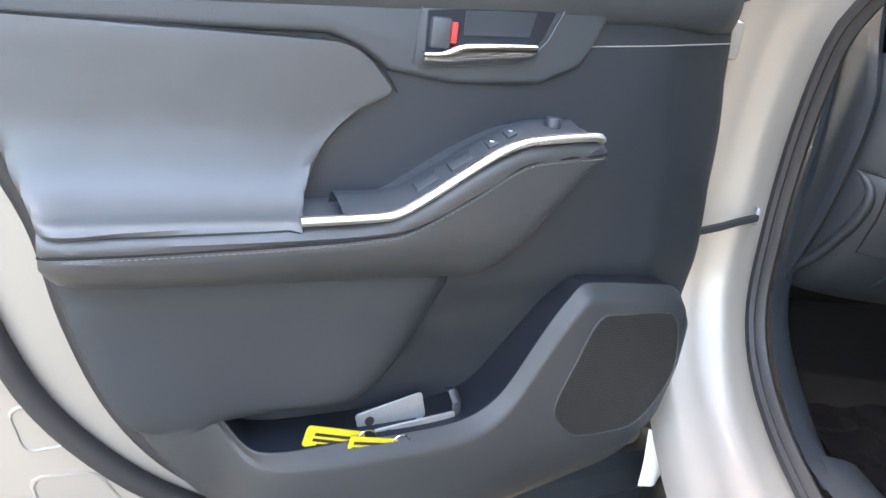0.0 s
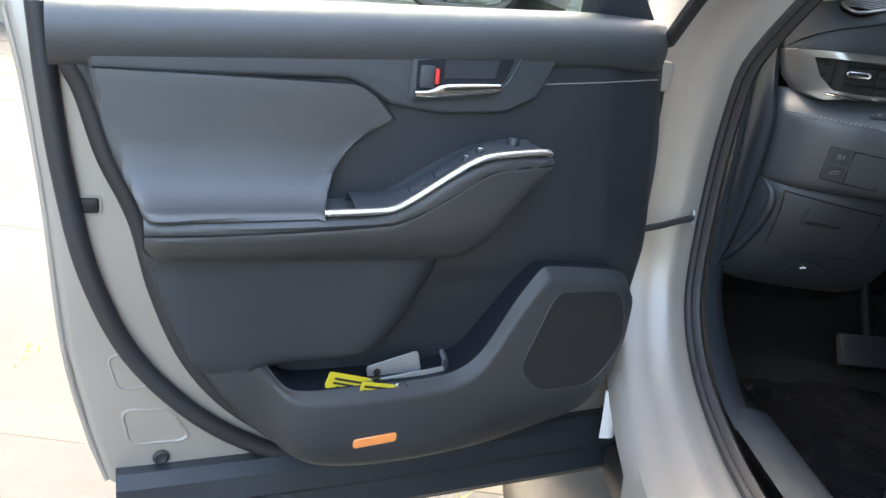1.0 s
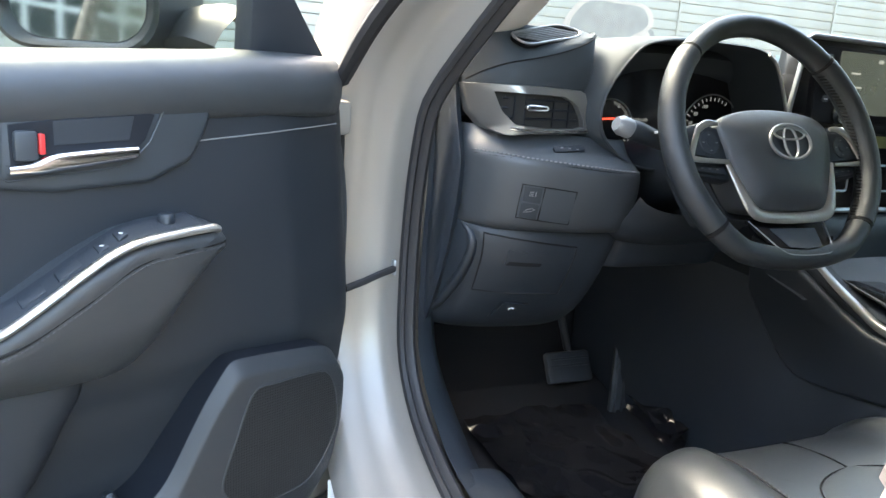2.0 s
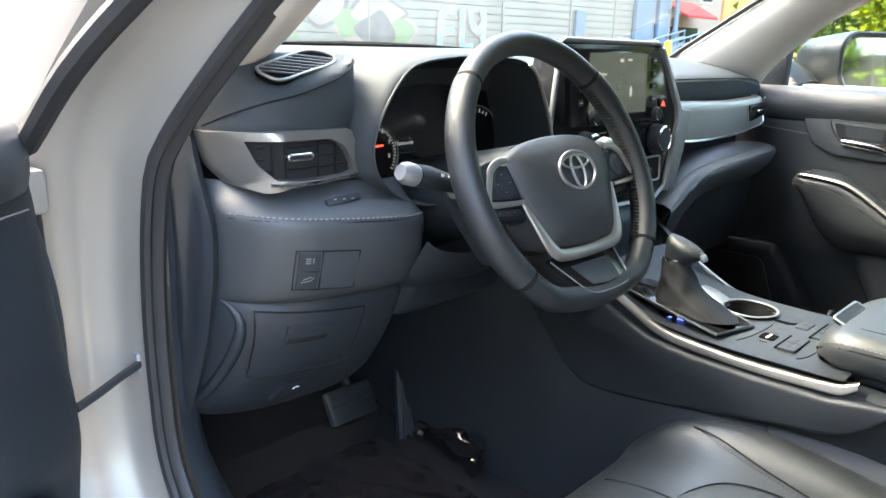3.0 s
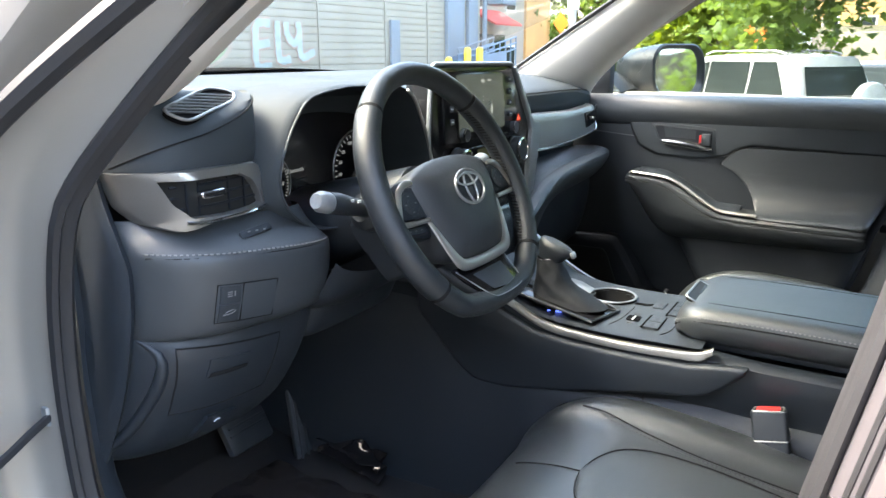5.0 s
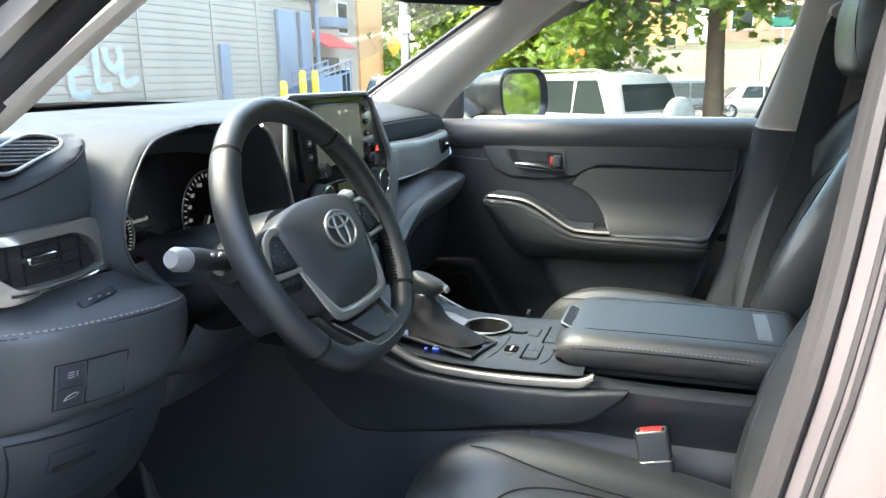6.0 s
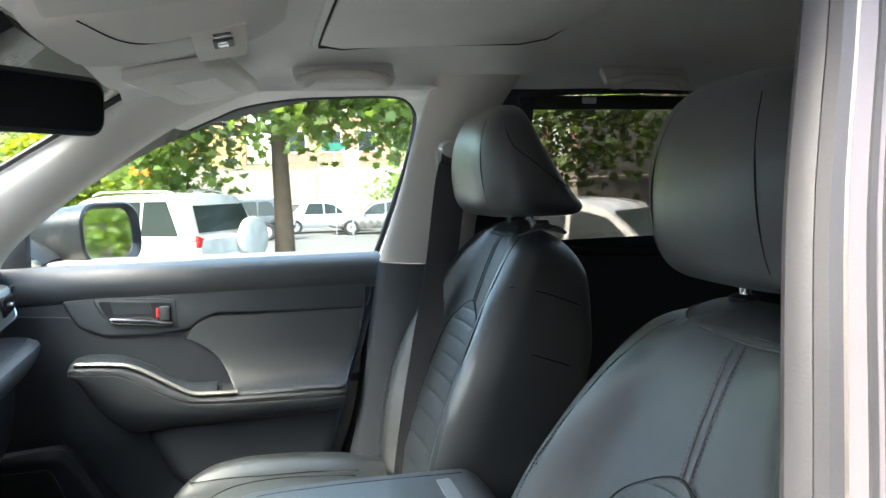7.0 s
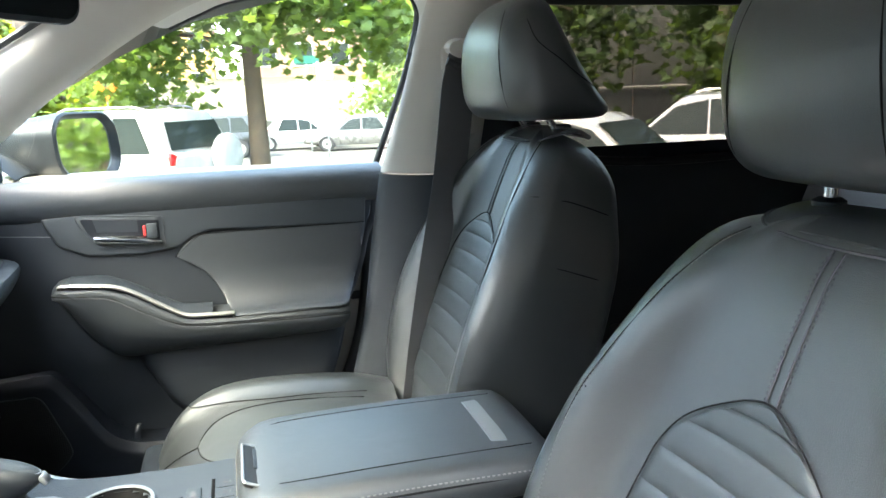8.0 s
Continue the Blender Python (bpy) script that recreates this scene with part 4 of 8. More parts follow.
# bonnet and wings
part("bonnet", surf([[(x, y, z + 0.05 * (1 - (x / 0.75) ** 2)) for x in (-0.75, -0.5, 0, 0.5, 0.75)] for y, z in ((0.90, 1.06), (1.2, 1.06), (1.6, 0.99), (1.95, 0.88))], 14, 16), PAINT, body, "champagne silver bonnet")
for s in (-1, 1):
    part("wing", surf([[(s * 0.76, y, z), (s * 0.88, y, z - 0.03), (s * 0.955, y, z - 0.16), (s * 0.965, y, 0.45)] for y, z in ((0.52, 1.10), (0.9, 1.07), (1.4, 1.01), (1.9, 0.88))], 12, 14), PAINT, body, "champagne silver front wing")
    if s > 0:
        continue
    part("pillar_skin", surf([[(s * 0.84, 0.62, 1.06), (s * 0.77, 0.26, 1.28), (s * 0.68, -0.08, 1.47), (s * 0.64, -0.30, 1.54)], [(s * 0.72, 0.74, 1.10), (s * 0.66, 0.34, 1.31), (s * 0.60, -0.06, 1.50), (s * 0.56, -0.25, 1.57)]], 6, 16), PAINT, body)
    part("pillar_moulding", tube([(s * 0.89, 0.30, 1.085), (s * 0.875, 0.17, 1.175), (s * 0.83, 0.02, 1.275), (s * 0.78, -0.13, 1.37)], 0.012, 8, res=16), RUBBER, body)
part("right_side_skin", surf([[(0.93, y, 1.10), (0.955, y, 0.9), (0.96, y, 0.6), (0.90, y, 0.32)] for y in (0.45, -0.5, -1.2, -2.3)], 8, 10), PAINT, body)
part("left_rear_skin", surf([[(-0.915, y, 1.10), (-0.945, y, 0.9), (-0.95, y, 0.6), (-0.90, y, 0.32)] for y in (-0.64, -1.0, -1.5, -2.3)], 8, 10), PAINT, body)
part("left_rear_sash", surf([[(-0.66, y, 1.46), (-0.72, y, 1.30), (-0.80, y, 1.10)] for y in (-0.60, -0.64, -0.70)], 6, 10), RUBBER, body)
for sx in (-1, 1):
    for y in (1.30, -1.55):
        w = part("wheel", lathe([(0.10, -0.10), (0.34, -0.11), (0.375, -0.08), (0.375, 0.08), (0.34, 0.11), (0.10, 0.10)], Matrix.Translation((sx * 0.82, y, 0.335)) @ pose(0, 0, 0, 0, 90), 28), RUBBER, body)
part("underbody", box((0, -0.3, 0.30), (1.70, 3.6, 0.10), 0.03), RUBBER, body)




# ---- dashboard ----
dash = thing("dashboard", (0, 0.4, 0.9), "black soft-touch dashboard with silver trim and gauges", "dashboard")
# top pad from the windscreen down to the instrument band
rows = []
for x in np.linspace(-0.70, 0.72, 15):
    e = max(0.0, abs(x) - 0.60) * 0.35
    hood = math.exp(-((x + 0.33) / 0.17) ** 4)
    right = min(1.0, max(0.0, (x - 0.08) / 0.12))
    zf = 1.150 + 0.018 * hood - e * 0.3 - 0.012 * right
    yf = 0.245 + 0.030 * hood - 0.012 * right
    rows.append([(x, 0.86 - e, 1.165), (x, 0.70 - e, 1.182 - e * 0.2), (x, 0.52, 1.178 - e * 0.2), (x, 0.36, 1.168 + 0.006 * hood - e * 0.2), (x, yf + 0.03, zf + 0.008), (x, yf, zf - 0.008), (x, yf + 0.012 - 0.010 * right, zf - 0.035), (x, yf + 0.05 - 0.046 * right, zf - 0.07 + 0.020 * right), (x, yf + 0.10 - 0.080 * right, zf - 0.10 + 0.030 * right)])
part("top_pad", surf(rows, 46, 44), DASHTOP, dash, "soft black dashboard top")
# end pods with the corner air outlets, each under a curved seam
def pod(s, off):
    rows, seam = [], []
    for x, y0, zs in ((-0.722, 0.300, 1.092), (-0.718, 0.268, 1.097), (-0.707, 0.235, 1.110), (-0.692, 0.214, 1.119), (-0.672, 0.203, 1.1255), (-0.647, 0.197, 1.131), (-0.622, 0.195, 1.1375), (-0.597, 0.196, 1.145), (-0.574, 0.200, 1.153), (-0.551, 0.210, 1.163), (-0.536, 0.226, 1.170), (-0.526, 0.250, 1.172), (-0.520, 0.285, 1.168)):
        xx = -s * x + off
        zt = max(1.163 + 0.75 * (0.240 - 0.222), zs + 0.004) - 0.25 * max(0.0, -x - 0.68)
        yt = max(0.240, y0 + 0.020)
        rows.append([(xx, y0 + 0.016, 1.080), (xx, y0 + 0.003, 1.090), (xx, y0 - 0.001, 0.6 * 1.090 + 0.4 * zs), (xx, y0, zs - 0.003), (xx, y0 + 0.003, zs + 0.0045), (xx, y0 * 0.72 + yt * 0.28, zs + 0.36 * (zt - zs)), (xx, yt - 0.004, zt - 0.0035), (xx, yt + 0.010, zt + 0.001), (xx, yt + 0.05, zt + 0.001), (xx, yt + 0.16, min(zt, 1.170))])
        seam.append((xx, y0 - 0.0005, zs + 0.0004))
    pd = part("corner_pod", surf(rows, 60, 50), DASHTOP, dash, "padded dashboard corner")
    part("pod_seam", tube(seam[1:-1], 0.0011, 6, res=50), SEAM, pd)
    # louvred outlet let into the sloping top
    ol = [(-0.677, 0.217), (-0.647, 0.227), (-0.608, 0.2385), (-0.588, 0.2415), (-0.567, 0.2370), (-0.561, 0.2310), (-0.574, 0.2215), (-0.616, 0.2105), (-0.650, 0.2015), (-0.664, 0.2015), (-0.674, 0.2085)]

    def tilt(x, y, d):
        """On the outlet's plane, d metres proud of it."""
        return (-s * x + off, y - 0.6 * d, 1.1645 + 0.75 * (y - 0.222) + 0.8 * d)
    gf = part("defroster_frame", tube([tilt(x, y, 0.0016) for x, y in cr(ol, 44, True)], 0.0020, 8, True), VENTM, pd, "pale grey side defroster frame")
    part("defroster_well", prism([tuple(q) for q in cr(ol, 44, True)], -0.006, 0.0006, mp=tilt), VOID, gf)
    for i in range(7):
        f = (i + 0.75) / 7.6
        y = 0.2390 - 0.0355 * f
        xs_ = []
        for (xa, ya), (xb, yb) in zip(ol, ol[1:] + ol[:1]):
            ka, kb = ya + 0.11 * (xa + 0.62), yb + 0.11 * (xb + 0.62)
            if (ka - y) * (kb - y) < 0:
                xs_.append(xa + (xb - xa) * (y - ka) / (kb - ka))
        if len(xs_) > 1:
            xa, xb = min(xs_), max(xs_)
            part("louvre", tube([tilt(x, y - 0.11 * (x + 0.62), 0.0016) for x in (xa, 0.5 * (xa + xb), xb)], 0.0015, 6), VENTM, gf)


pod(-1, 0.0)
part("top_seam", tube([(0.20, 0.2325, 1.133), (0.45, 0.2325, 1.133), (0.62, 0.2330, 1.131), (0.70, 0.236, 1.126)], 0.0016, 6, res=24), SEAM, dash)

# silver frame round the driver's outlet
def curl(x, y, z):
    return (x, y + 21.0 * max(0, -x - 0.662) ** 2 + 0.15 * max(0, x + 0.60), z)


outer = [(-0.722, 1.097), (-0.705, 1.094), (-0.64, 1.095), (-0.561, 1.092), (-0.552, 1.066), (-0.545, 1.033), (-0.60, 1.030), (-0.65, 1.029), (-0.682, 1.025), (-0.704, 1.034), (-0.715, 1.052)]
inner = [(-0.697, 1.0840), (-0.600, 1.0825), (-0.578, 1.073), (-0.565, 1.056), (-0.559, 1.0385), (-0.62, 1.0375), (-0.672, 1.041), (-0.688, 1.058)]
c0 = (-0.635, 1.061)
A, B = at_angle(outer, c0, 72), at_angle(inner, c0, 72)
rows = [[curl(x, 0.215, z) for x, z in A], [curl(x, 0.194, z) for x, z in A], [curl(c0[0] + (x - c0[0]) * 0.985, 0.1905, c0[1] + (z - c0[1]) * 0.97) for x, z in A],
        [curl(c0[0] + (x - c0[0]) * 1.012, 0.1885, c0[1] + (z - c0[1]) * 1.03) for x, z in B], [curl(x, 0.1905, z) for x, z in B], [curl(x, 0.214, z) for x, z in B]]
band = part("vent_band", grid_bm(rows, False, True), VENTM, dash, "satin silver vent surround")
well = part("vent_well", prism(B, 0.2000, 0.2060, "xzy", 0, mp=curl), INK, band, "dark vent opening")
for z in (1.050, 1.063, 1.076):
    part("vent_slat", tube([curl(-0.686 + 0.3 * max(0, 1.06 - z), 0.1980, z), curl(-0.64, 0.1980, z), curl(-0.565 - 0.6 * max(0, z - 1.05), 0.1980, z)], 0.0020, 6), FLANK, well)
for x in (-0.672, -0.655, -0.61, -0.585):
    part("vent_fin", box((x, 0.1995, 1.060), (0.0015, 0.003, 0.040), 0), FLANK, well)
part("vent_slider", prism(rrect(0.036, 0.0085, 0.004, 4, -0.640, 1.065), 0.1885, 0.200, "xzy", 0.0015, 1), CHROME, well, "chrome vent slider")
part("slider_slot", prism(rrect(0.026, 0.0035, 0.0015, 4, -0.640, 1.065), 0.1878, 0.1887, "xzy", 0), INK, well)
part("chrome_edge", tube([curl(-0.678, 0.189, 1.036), curl(-0.655, 0.1885, 1.0335), curl(-0.60, 0.1885, 1.0335), curl(-0.547, 0.1885, 1.0355)], 0.0024, 8, res=24), CHROME, band)
sill = part("switch_lip", box((-0.590, 0.1795, 1.0115), (0.050, 0.005, 0.010), 0.002, pose(0, 0, 0, -35, -5, 0)), PLASTIC_D, band)
for i in range(3):
    part("switch_mark", box((-0.604 + 0.013 * i, 0.1758, 1.0138 - 0.001 * i), (0.004, 0.001, 0.0018), 0), THREAD, sill)

# padded roll with stitching, and the lower panels on the driver's side
rows = []
for x, y in ((-0.719, 0.255), (-0.713, 0.228), (-0.692, 0.193), (-0.655, 0.168), (-0.605, 0.155), (-0.55, 0.147), (-0.505, 0.149), (-0.478, 0.160), (-0.464, 0.188)):
    dz = -0.10 * max(0, x + 0.70) * 0.9
    rows.append([(x, y + 0.050, 1.036 + dz * 0.6), (x, y + 0.030, 1.021 + dz), (x, y + 0.003, 1.004 + dz), (x, y - 0.003, 0.993 + dz), (x, y - 0.001, 0.965 + dz), (x, y + 0.006, 0.932 + dz * 0.6), (x, y + 0.016, 0.903 + dz * 0.3), (x, y + 0.030, 0.893 + dz * 0.2), (x, y + 0.06, 0.890)])
roll = part("knee_roll", surf(rows, 34, 30), SOFT, dash, "padded lower roll with stitching")
sp = [(r[2][0], r[2][1] - 0.0030, r[2][2] - 0.0010) for r in rows[1:-1]]
part("stitching", stitches(sp, 0.0065, 0.0011), THREAD, roll)
part("stitching", tube([(a, b - 0.0005, c - 0.0045) for a, b, c in sp], 0.0012, 6, res=24), SEAM, roll)


def on_sheet(rows):
    """Gives the front of a sheet as y for a place x, z."""
    a = np.array([cr(r, 40) for r in rows])
    g = np.array([cr(a[:, j], 60) for j in range(a.shape[1])]).reshape(-1, 3)

    def at(x, z, lift=0.0):
        d = (g[:, 0] - x) ** 2 + (g[:, 2] - z) ** 2 + 0.02 * np.maximum(0, g[:, 1] - 0.30) ** 2
        k = np.argsort(d)[:5]
        w = 1 / (d[k] + 1e-6)
        return (x, float((g[k, 1] * w).sum() / w.sum()) - lift, z)
    return at


def patch(poly, at, lift, n=5):
    """A thin plate of four corners laid on a sheet, with turned-down edges."""
    (ax, az), (bx, bz), (cx, cz), (dx, dz) = poly
    g = []
    for i in range(n + 2):
        f = min(1, max(0, (i - 1) / (n - 1)))
        row = []
        for j in range(n + 2):
            h = min(1, max(0, (j - 1) / (n - 1)))
            x = (ax * (1 - f) + bx * f) * (1 - h) + (dx * (1 - f) + cx * f) * h
            z = (az * (1 - f) + bz * f) * (1 - h) + (dz * (1 - f) + cz * f) * h
            rim = i in (0, n + 1) or j in (0, n + 1)
            row.append(at(x, z, -0.004 if rim else lift))
        g.append(row)
    return grid_bm(g)


at = on_sheet(rows)
pnl = part("switch_block", patch([(-0.664, 0.963), (-0.588, 0.955), (-0.588, 0.906), (-0.664, 0.914)], at, 0.0012), PLASTIC, roll, "small flush switch block")
part("block_line", tube([at(x, z, 0.0014) for x, z in ((-0.634, 0.960), (-0.588, 0.955), (-0.588, 0.906), (-0.634, 0.911), (-0.664, 0.914), (-0.664, 0.963), (-0.634, 0.960), (-0.634, 0.911))], 0.0009, 5), SEAM, roll)
for z, lamp in ((0.950, True), (0.926, False)):
    b = part("button", patch([(-0.661, z + 0.011), (-0.638, z + 0.0085), (-0.638, z - 0.0135), (-0.661, z - 0.011)], at, 0.0026), PLASTIC_D, pnl)
    if lamp:
        part("lamp_mark", tube([at(-0.646, z + k, 0.0036) for k in (-0.003, 0.0, 0.003)], 0.0008, 4), THREAD, b)
        for k in (-0.0027, 0.0, 0.0027):
            part("lamp_mark", tube([at(-0.6545, z + k, 0.0036), at(-0.6490, z + k, 0.0036)], 0.0006, 4), THREAD, b)
    else:
        part("hatch_mark", tube([at(-0.657 + a, z + c, 0.0036) for a, c in ((0, -0.003), (0.003, 0.001), (0.010, 0.003), (0.014, 0.0015), (0.010, -0.0015))], 0.0006, 4, True), THREAD, b)
rows = []
for x, yo, e in ((-0.736, 0.150, 0), (-0.730, 0.110, 0), (-0.720, 0.075, 0), (-0.708, 0.052, 0), (-0.690, 0.030, 0), (-0.650, 0.010, 0), (-0.60, 0.0, 0), (-0.52, 0.0, 0), (-0.488, 0.003, 0.15), (-0.474, 0.012, 0.8), (-0.468, 0.03, 1)):
    rows.append([(x, 0.212 + yo + dy, z + (0.826 + 0.6 * (z - 0.69) * 0.55 - z) * e) for dy, z in ((0.003, 0.905), (-0.020, 0.893), (-0.024, 0.87), (-0.012, 0.83), (0.014, 0.78), (0.050, 0.733), (0.098, 0.702), (0.188, 0.690))])
knee = part("knee_panel", surf(rows, 40, 34), PLASTIC_D, dash, "lower knee panel")
at = on_sheet(rows)
part("panel_ridge", tube([at(-0.714, 0.897, -0.002), at(-0.704, 0.876, 0.000), at(-0.703, 0.845, 0.000), at(-0.708, 0.80, 0.000), at(-0.717, 0.75, 0.000), at(-0.727, 0.705, 0.0)], [0.003, 0.006, 0.008, 0.008, 0.007, 0.004], 10, res=24), PLASTIC_D, knee)
lidp = [(-0.692, 0.884), (-0.552, 0.866), (-0.556, 0.784), (-0.690, 0.790)]
lidk = part("fuse_lid", patch(lidp, at, 0.0015, 7), PLASTIC_D, knee, "small storage lid")
part("lid_line", tube([at(x, z, 0.001) for a, b in zip(lidp, lidp[1:] + lidp[:1]) for x, z in [(a[0] + (b[0] - a[0]) * k / 6, a[1] + (b[1] - a[1]) * k / 6) for k in range(6)]], 0.0013, 5, True), SEAM, lidk)
part("lid_pull", patch([(-0.658, 0.862), (-0.602, 0.856), (-0.608, 0.836), (-0.660, 0.838)], at, 0.0030), PLASTIC_D, lidk)
# Dark strip paints the shade along the pull's lower edge.
part("pull_shade", patch([(-0.655, 0.843), (-0.606, 0.841), (-0.608, 0.836), (-0.658, 0.837)], at, 0.0040), SEAM, lidk)
lev = part("bonnet_lever", patch([(-0.642, 0.770), (-0.598, 0.766), (-0.604, 0.742), (-0.650, 0.738)], at, 0.007), PLASTIC_D, knee)
part("lever_mark", tube([at(-0.630 + a, 0.757 + c, 0.0078) for a, c in ((0, 0), (0.004, 0.003), (0.008, 0.002))], 0.0009, 4), WHITE, lev)

rows = []
for dy, dx in ((0.20, 0.0), (0.10, 0.0), (0.030, 0.0), (0.008, 0.001), (0.0, 0.006), (0.006, 0.014)):
    rows.append([(-0.733 + dx, y + dy, z) for y, z in ((0.300, 1.135), (0.282, 1.103), (0.270, 1.059), (0.250, 1.010), (0.240, 0.985), (0.242, 0.945), (0.248, 0.912), (0.275, 0.824), (0.325, 0.724), (0.345, 0.69))])
part("end_cap", surf(rows, 20, 40), PLASTIC_D, dash, "dark grained dashboard end cap")

# instrument binnacle
cl = [(-0.545, 1.072), (-0.528, 1.112), (-0.487, 1.157), (-0.416, 1.1745), (-0.333, 1.1755), (-0.260, 1.171), (-0.226, 1.150), (-0.204, 1.100), (-0.187, 1.055), (-0.187, 1.02), (-0.22, 0.988), (-0.41, 0.984), (-0.455, 0.987), (-0.491, 0.996), (-0.523, 1.018), (-0.541, 1.041)]


def facey(z):
    return 0.176 + 0.10 * max(0, z - 1.10)


rows = []
for k, kz, dy in ((1.20, 1.040, 0.13), (1.15, 1.050, 0.085), (1.095, 1.050, 0.040), (1.05, 1.035, 0.013), (1.018, 1.015, 0.002), (1.0, 1.0, 0.0005), (0.990, 0.99, 0.006), (0.975, 0.975, 0.06), (0.965, 0.965, 0.115)):
    rows.append([(-0.340 + (x + 0.340) * k, facey(z) + dy, 1.075 + (z - 1.075) * kz) for x, z in cr(cl, 60, True)])
bin_ = part("binnacle", grid_bm(rows, False, True), DASHTOP, dash, "black instrument surround")
part("binnacle_edge", tube([(x, facey(z) - 0.0005, z) for x, z in cr([(-0.40, 1.1755), (-0.45, 1.170), (-0.487, 1.157), (-0.528, 1.112), (-0.545, 1.072), (-0.541, 1.041), (-0.523, 1.018), (-0.491, 0.996), (-0.455, 0.987), (-0.42, 0.985)], 40)], 0.0016, 6), PLASTIC, bin_)
part("binnacle_edge", tube([(x, facey(z), z) for x, z in cr([(-0.245, 1.166), (-0.226, 1.150), (-0.204, 1.100), (-0.187, 1.055), (-0.187, 1.02)], 20)], 0.0028, 6), VENTM, bin_, "satin edge line")
face = part("gauge_face", prism([(-0.345 + (x + 0.345) * 0.95, 1.075 + (z - 1.075) * 0.95) for x, z in cr(cl, 40, True)], 0.288, 0.294, "xzy"), GLOSS, bin_, "black gauge face")
for cx, rr, a0, a1, n in ((-0.452, 0.040, -30, 80, 8), (-0.245, 0.056, 60, 225, 9)):
    cz = 1.037
    rg = part("gauge_ring", tube([(cx + rr * 1.12 * math.cos(t), 0.286, cz + rr * 1.12 * math.sin(t)) for t in np.linspace(0, 2 * math.pi, 40, endpoint=False)], 0.0012, 5, True), SATIN, face)
    for i in range(n * 2 + 1):
        t = radians(a0 + (a1 - a0) * i / (2 * n))
        part("tick", tube([(cx + rr * q * math.cos(t), 0.2865, cz + rr * q * math.sin(t)) for q in (0.93, 1.02 if i % 2 else 1.05)], 0.0008, 4), CLUSTER, rg)
for t, txt in ((215, "20"), (188, "40"), (163, "60"), (140, "80"), (112, "100")):
    words("numeral", txt, 0.0085, Matrix.Translation((-0.245 + 0.045 * math.cos(radians(t)), 0.2862, 1.037 + 0.045 * math.sin(radians(t)))) @ pose(0, 0, 0, 90), CLUSTER, face)
for t, txt in ((60, "6"), (20, "7"), (-18, "8")):
    words("numeral", txt, 0.0085, Matrix.Translation((-0.452 + 0.030 * math.cos(radians(t)), 0.2862, 1.045 + 0.030 * math.sin(radians(t)))) @ pose(0, 0, 0, 90), CLUSTER, face)
words("menu_text", "Bluetooth", 0.009, Matrix.Translation((-0.395, 0.2862, 1.052)) @ pose(0, 0, 0, 90), CLUSTER, face)
for i, w in enumerate((0.03, 0.022, 0.028)):
    part("menu_bar", box((-0.385, 0.2868, 1.038 - 0.012 * i), (w, 0.0008, 0.0015), 0), PLASTIC, face)
part("needle", tube([(-0.245, 0.285, 1.030), (-0.268, 0.2845, 0.992)], 0.0016, 5), CLUSTER, face)
part("needle", tube([(-0.470, 0.285, 1.05), (-0.437, 0.2845, 1.052)], 0.0016, 5), RED_LED, face, "red needle")

# passenger side: band, tray and glove box
rows = []
for x, zt, zb in ((0.20, 1.090, 1.020), (0.35, 1.086, 1.012), (0.50, 1.082, 1.014), (0.60, 1.085, 1.020), (0.66, 1.088, 1.026), (0.685, 1.090, 1.034), (0.700, 1.084, 1.048)):
    y = 0.205 + 0.9 * max(0, x - 0.672) + 0.06 * max(0, 0.4 - x)
    rows.append([(x, y + 0.02, zt + 0.004), (x, y - 0.002, zt), (x, y - 0.006, 0.5 * (zt + zb) + 0.01), (x, y - 0.010, zb + 0.006), (x, y - 0.006, zb), (x, y + 0.03, zb - 0.004)])
pband = part("vent_band", surf(rows, 26, 14), VENTM, dash, "satin silver dashboard band")
part("chrome_edge", tube([(0.20, 0.205, 1.018), (0.35, 0.198, 1.010), (0.50, 0.196, 1.012), (0.62, 0.196, 1.020), (0.672, 0.196, 1.029), (0.698, 0.208, 1.046), (0.702, 0.212, 1.070), (0.690, 0.204, 1.088)], 0.0032, 8, res=30), CHROME, pband)
pw = part("vent_well", prism([(0.590, 1.074), (0.662, 1.079), (0.668, 1.048), (0.596, 1.036)], 0.1915, 0.21, "xzy", 0.004, 2), GLOSS, pband, "dark vent opening")
part("vent_slider", prism(rrect(0.026, 0.007, 0.003, 4, 0.632, 1.060), 0.184, 0.192, "xzy", 0.002, 1), CHROME, pw)
part("tray_back", box((0.46, 0.29, 0.99), (0.56, 0.02, 0.09), 0.01), PLASTIC_D, dash, "dark open dashboard tray")
rows = []
for x, zt, y0 in ((0.14, 0.90, 0.135), (0.19, 0.922, 0.135), (0.26, 0.945, 0.14), (0.36, 0.956, 0.145), (0.50, 0.962, 0.148), (0.62, 0.966, 0.152), (0.69, 0.968, 0.165), (0.715, 0.968, 0.19)):
    zb = zt - 0.055 - 0.14 * max(0.0, min(1, (0.30 - x) / 0.14)) * 0.5
    rows.append([(x, 0.30, zt + 0.004), (x, y0 + 0.06, zt + 0.010), (x, y0 + 0.012, zt + 0.010), (x, y0 - 0.003, zt), (x, y0 + 0.002, zt - 0.02), (x, y0 + 0.03, zb), (x, y0 + 0.07, zb - 0.02)])
tray = part("tray_lip", surf(rows, 34, 26), SOFT, dash, "padded passenger tray lip")
part("tray_seam", tube([(r[2][0], r[2][1] + 0.010, r[2][2] + 0.0005) for r in rows], 0.0015, 6, res=24), THREAD_D, tray)
rows = []
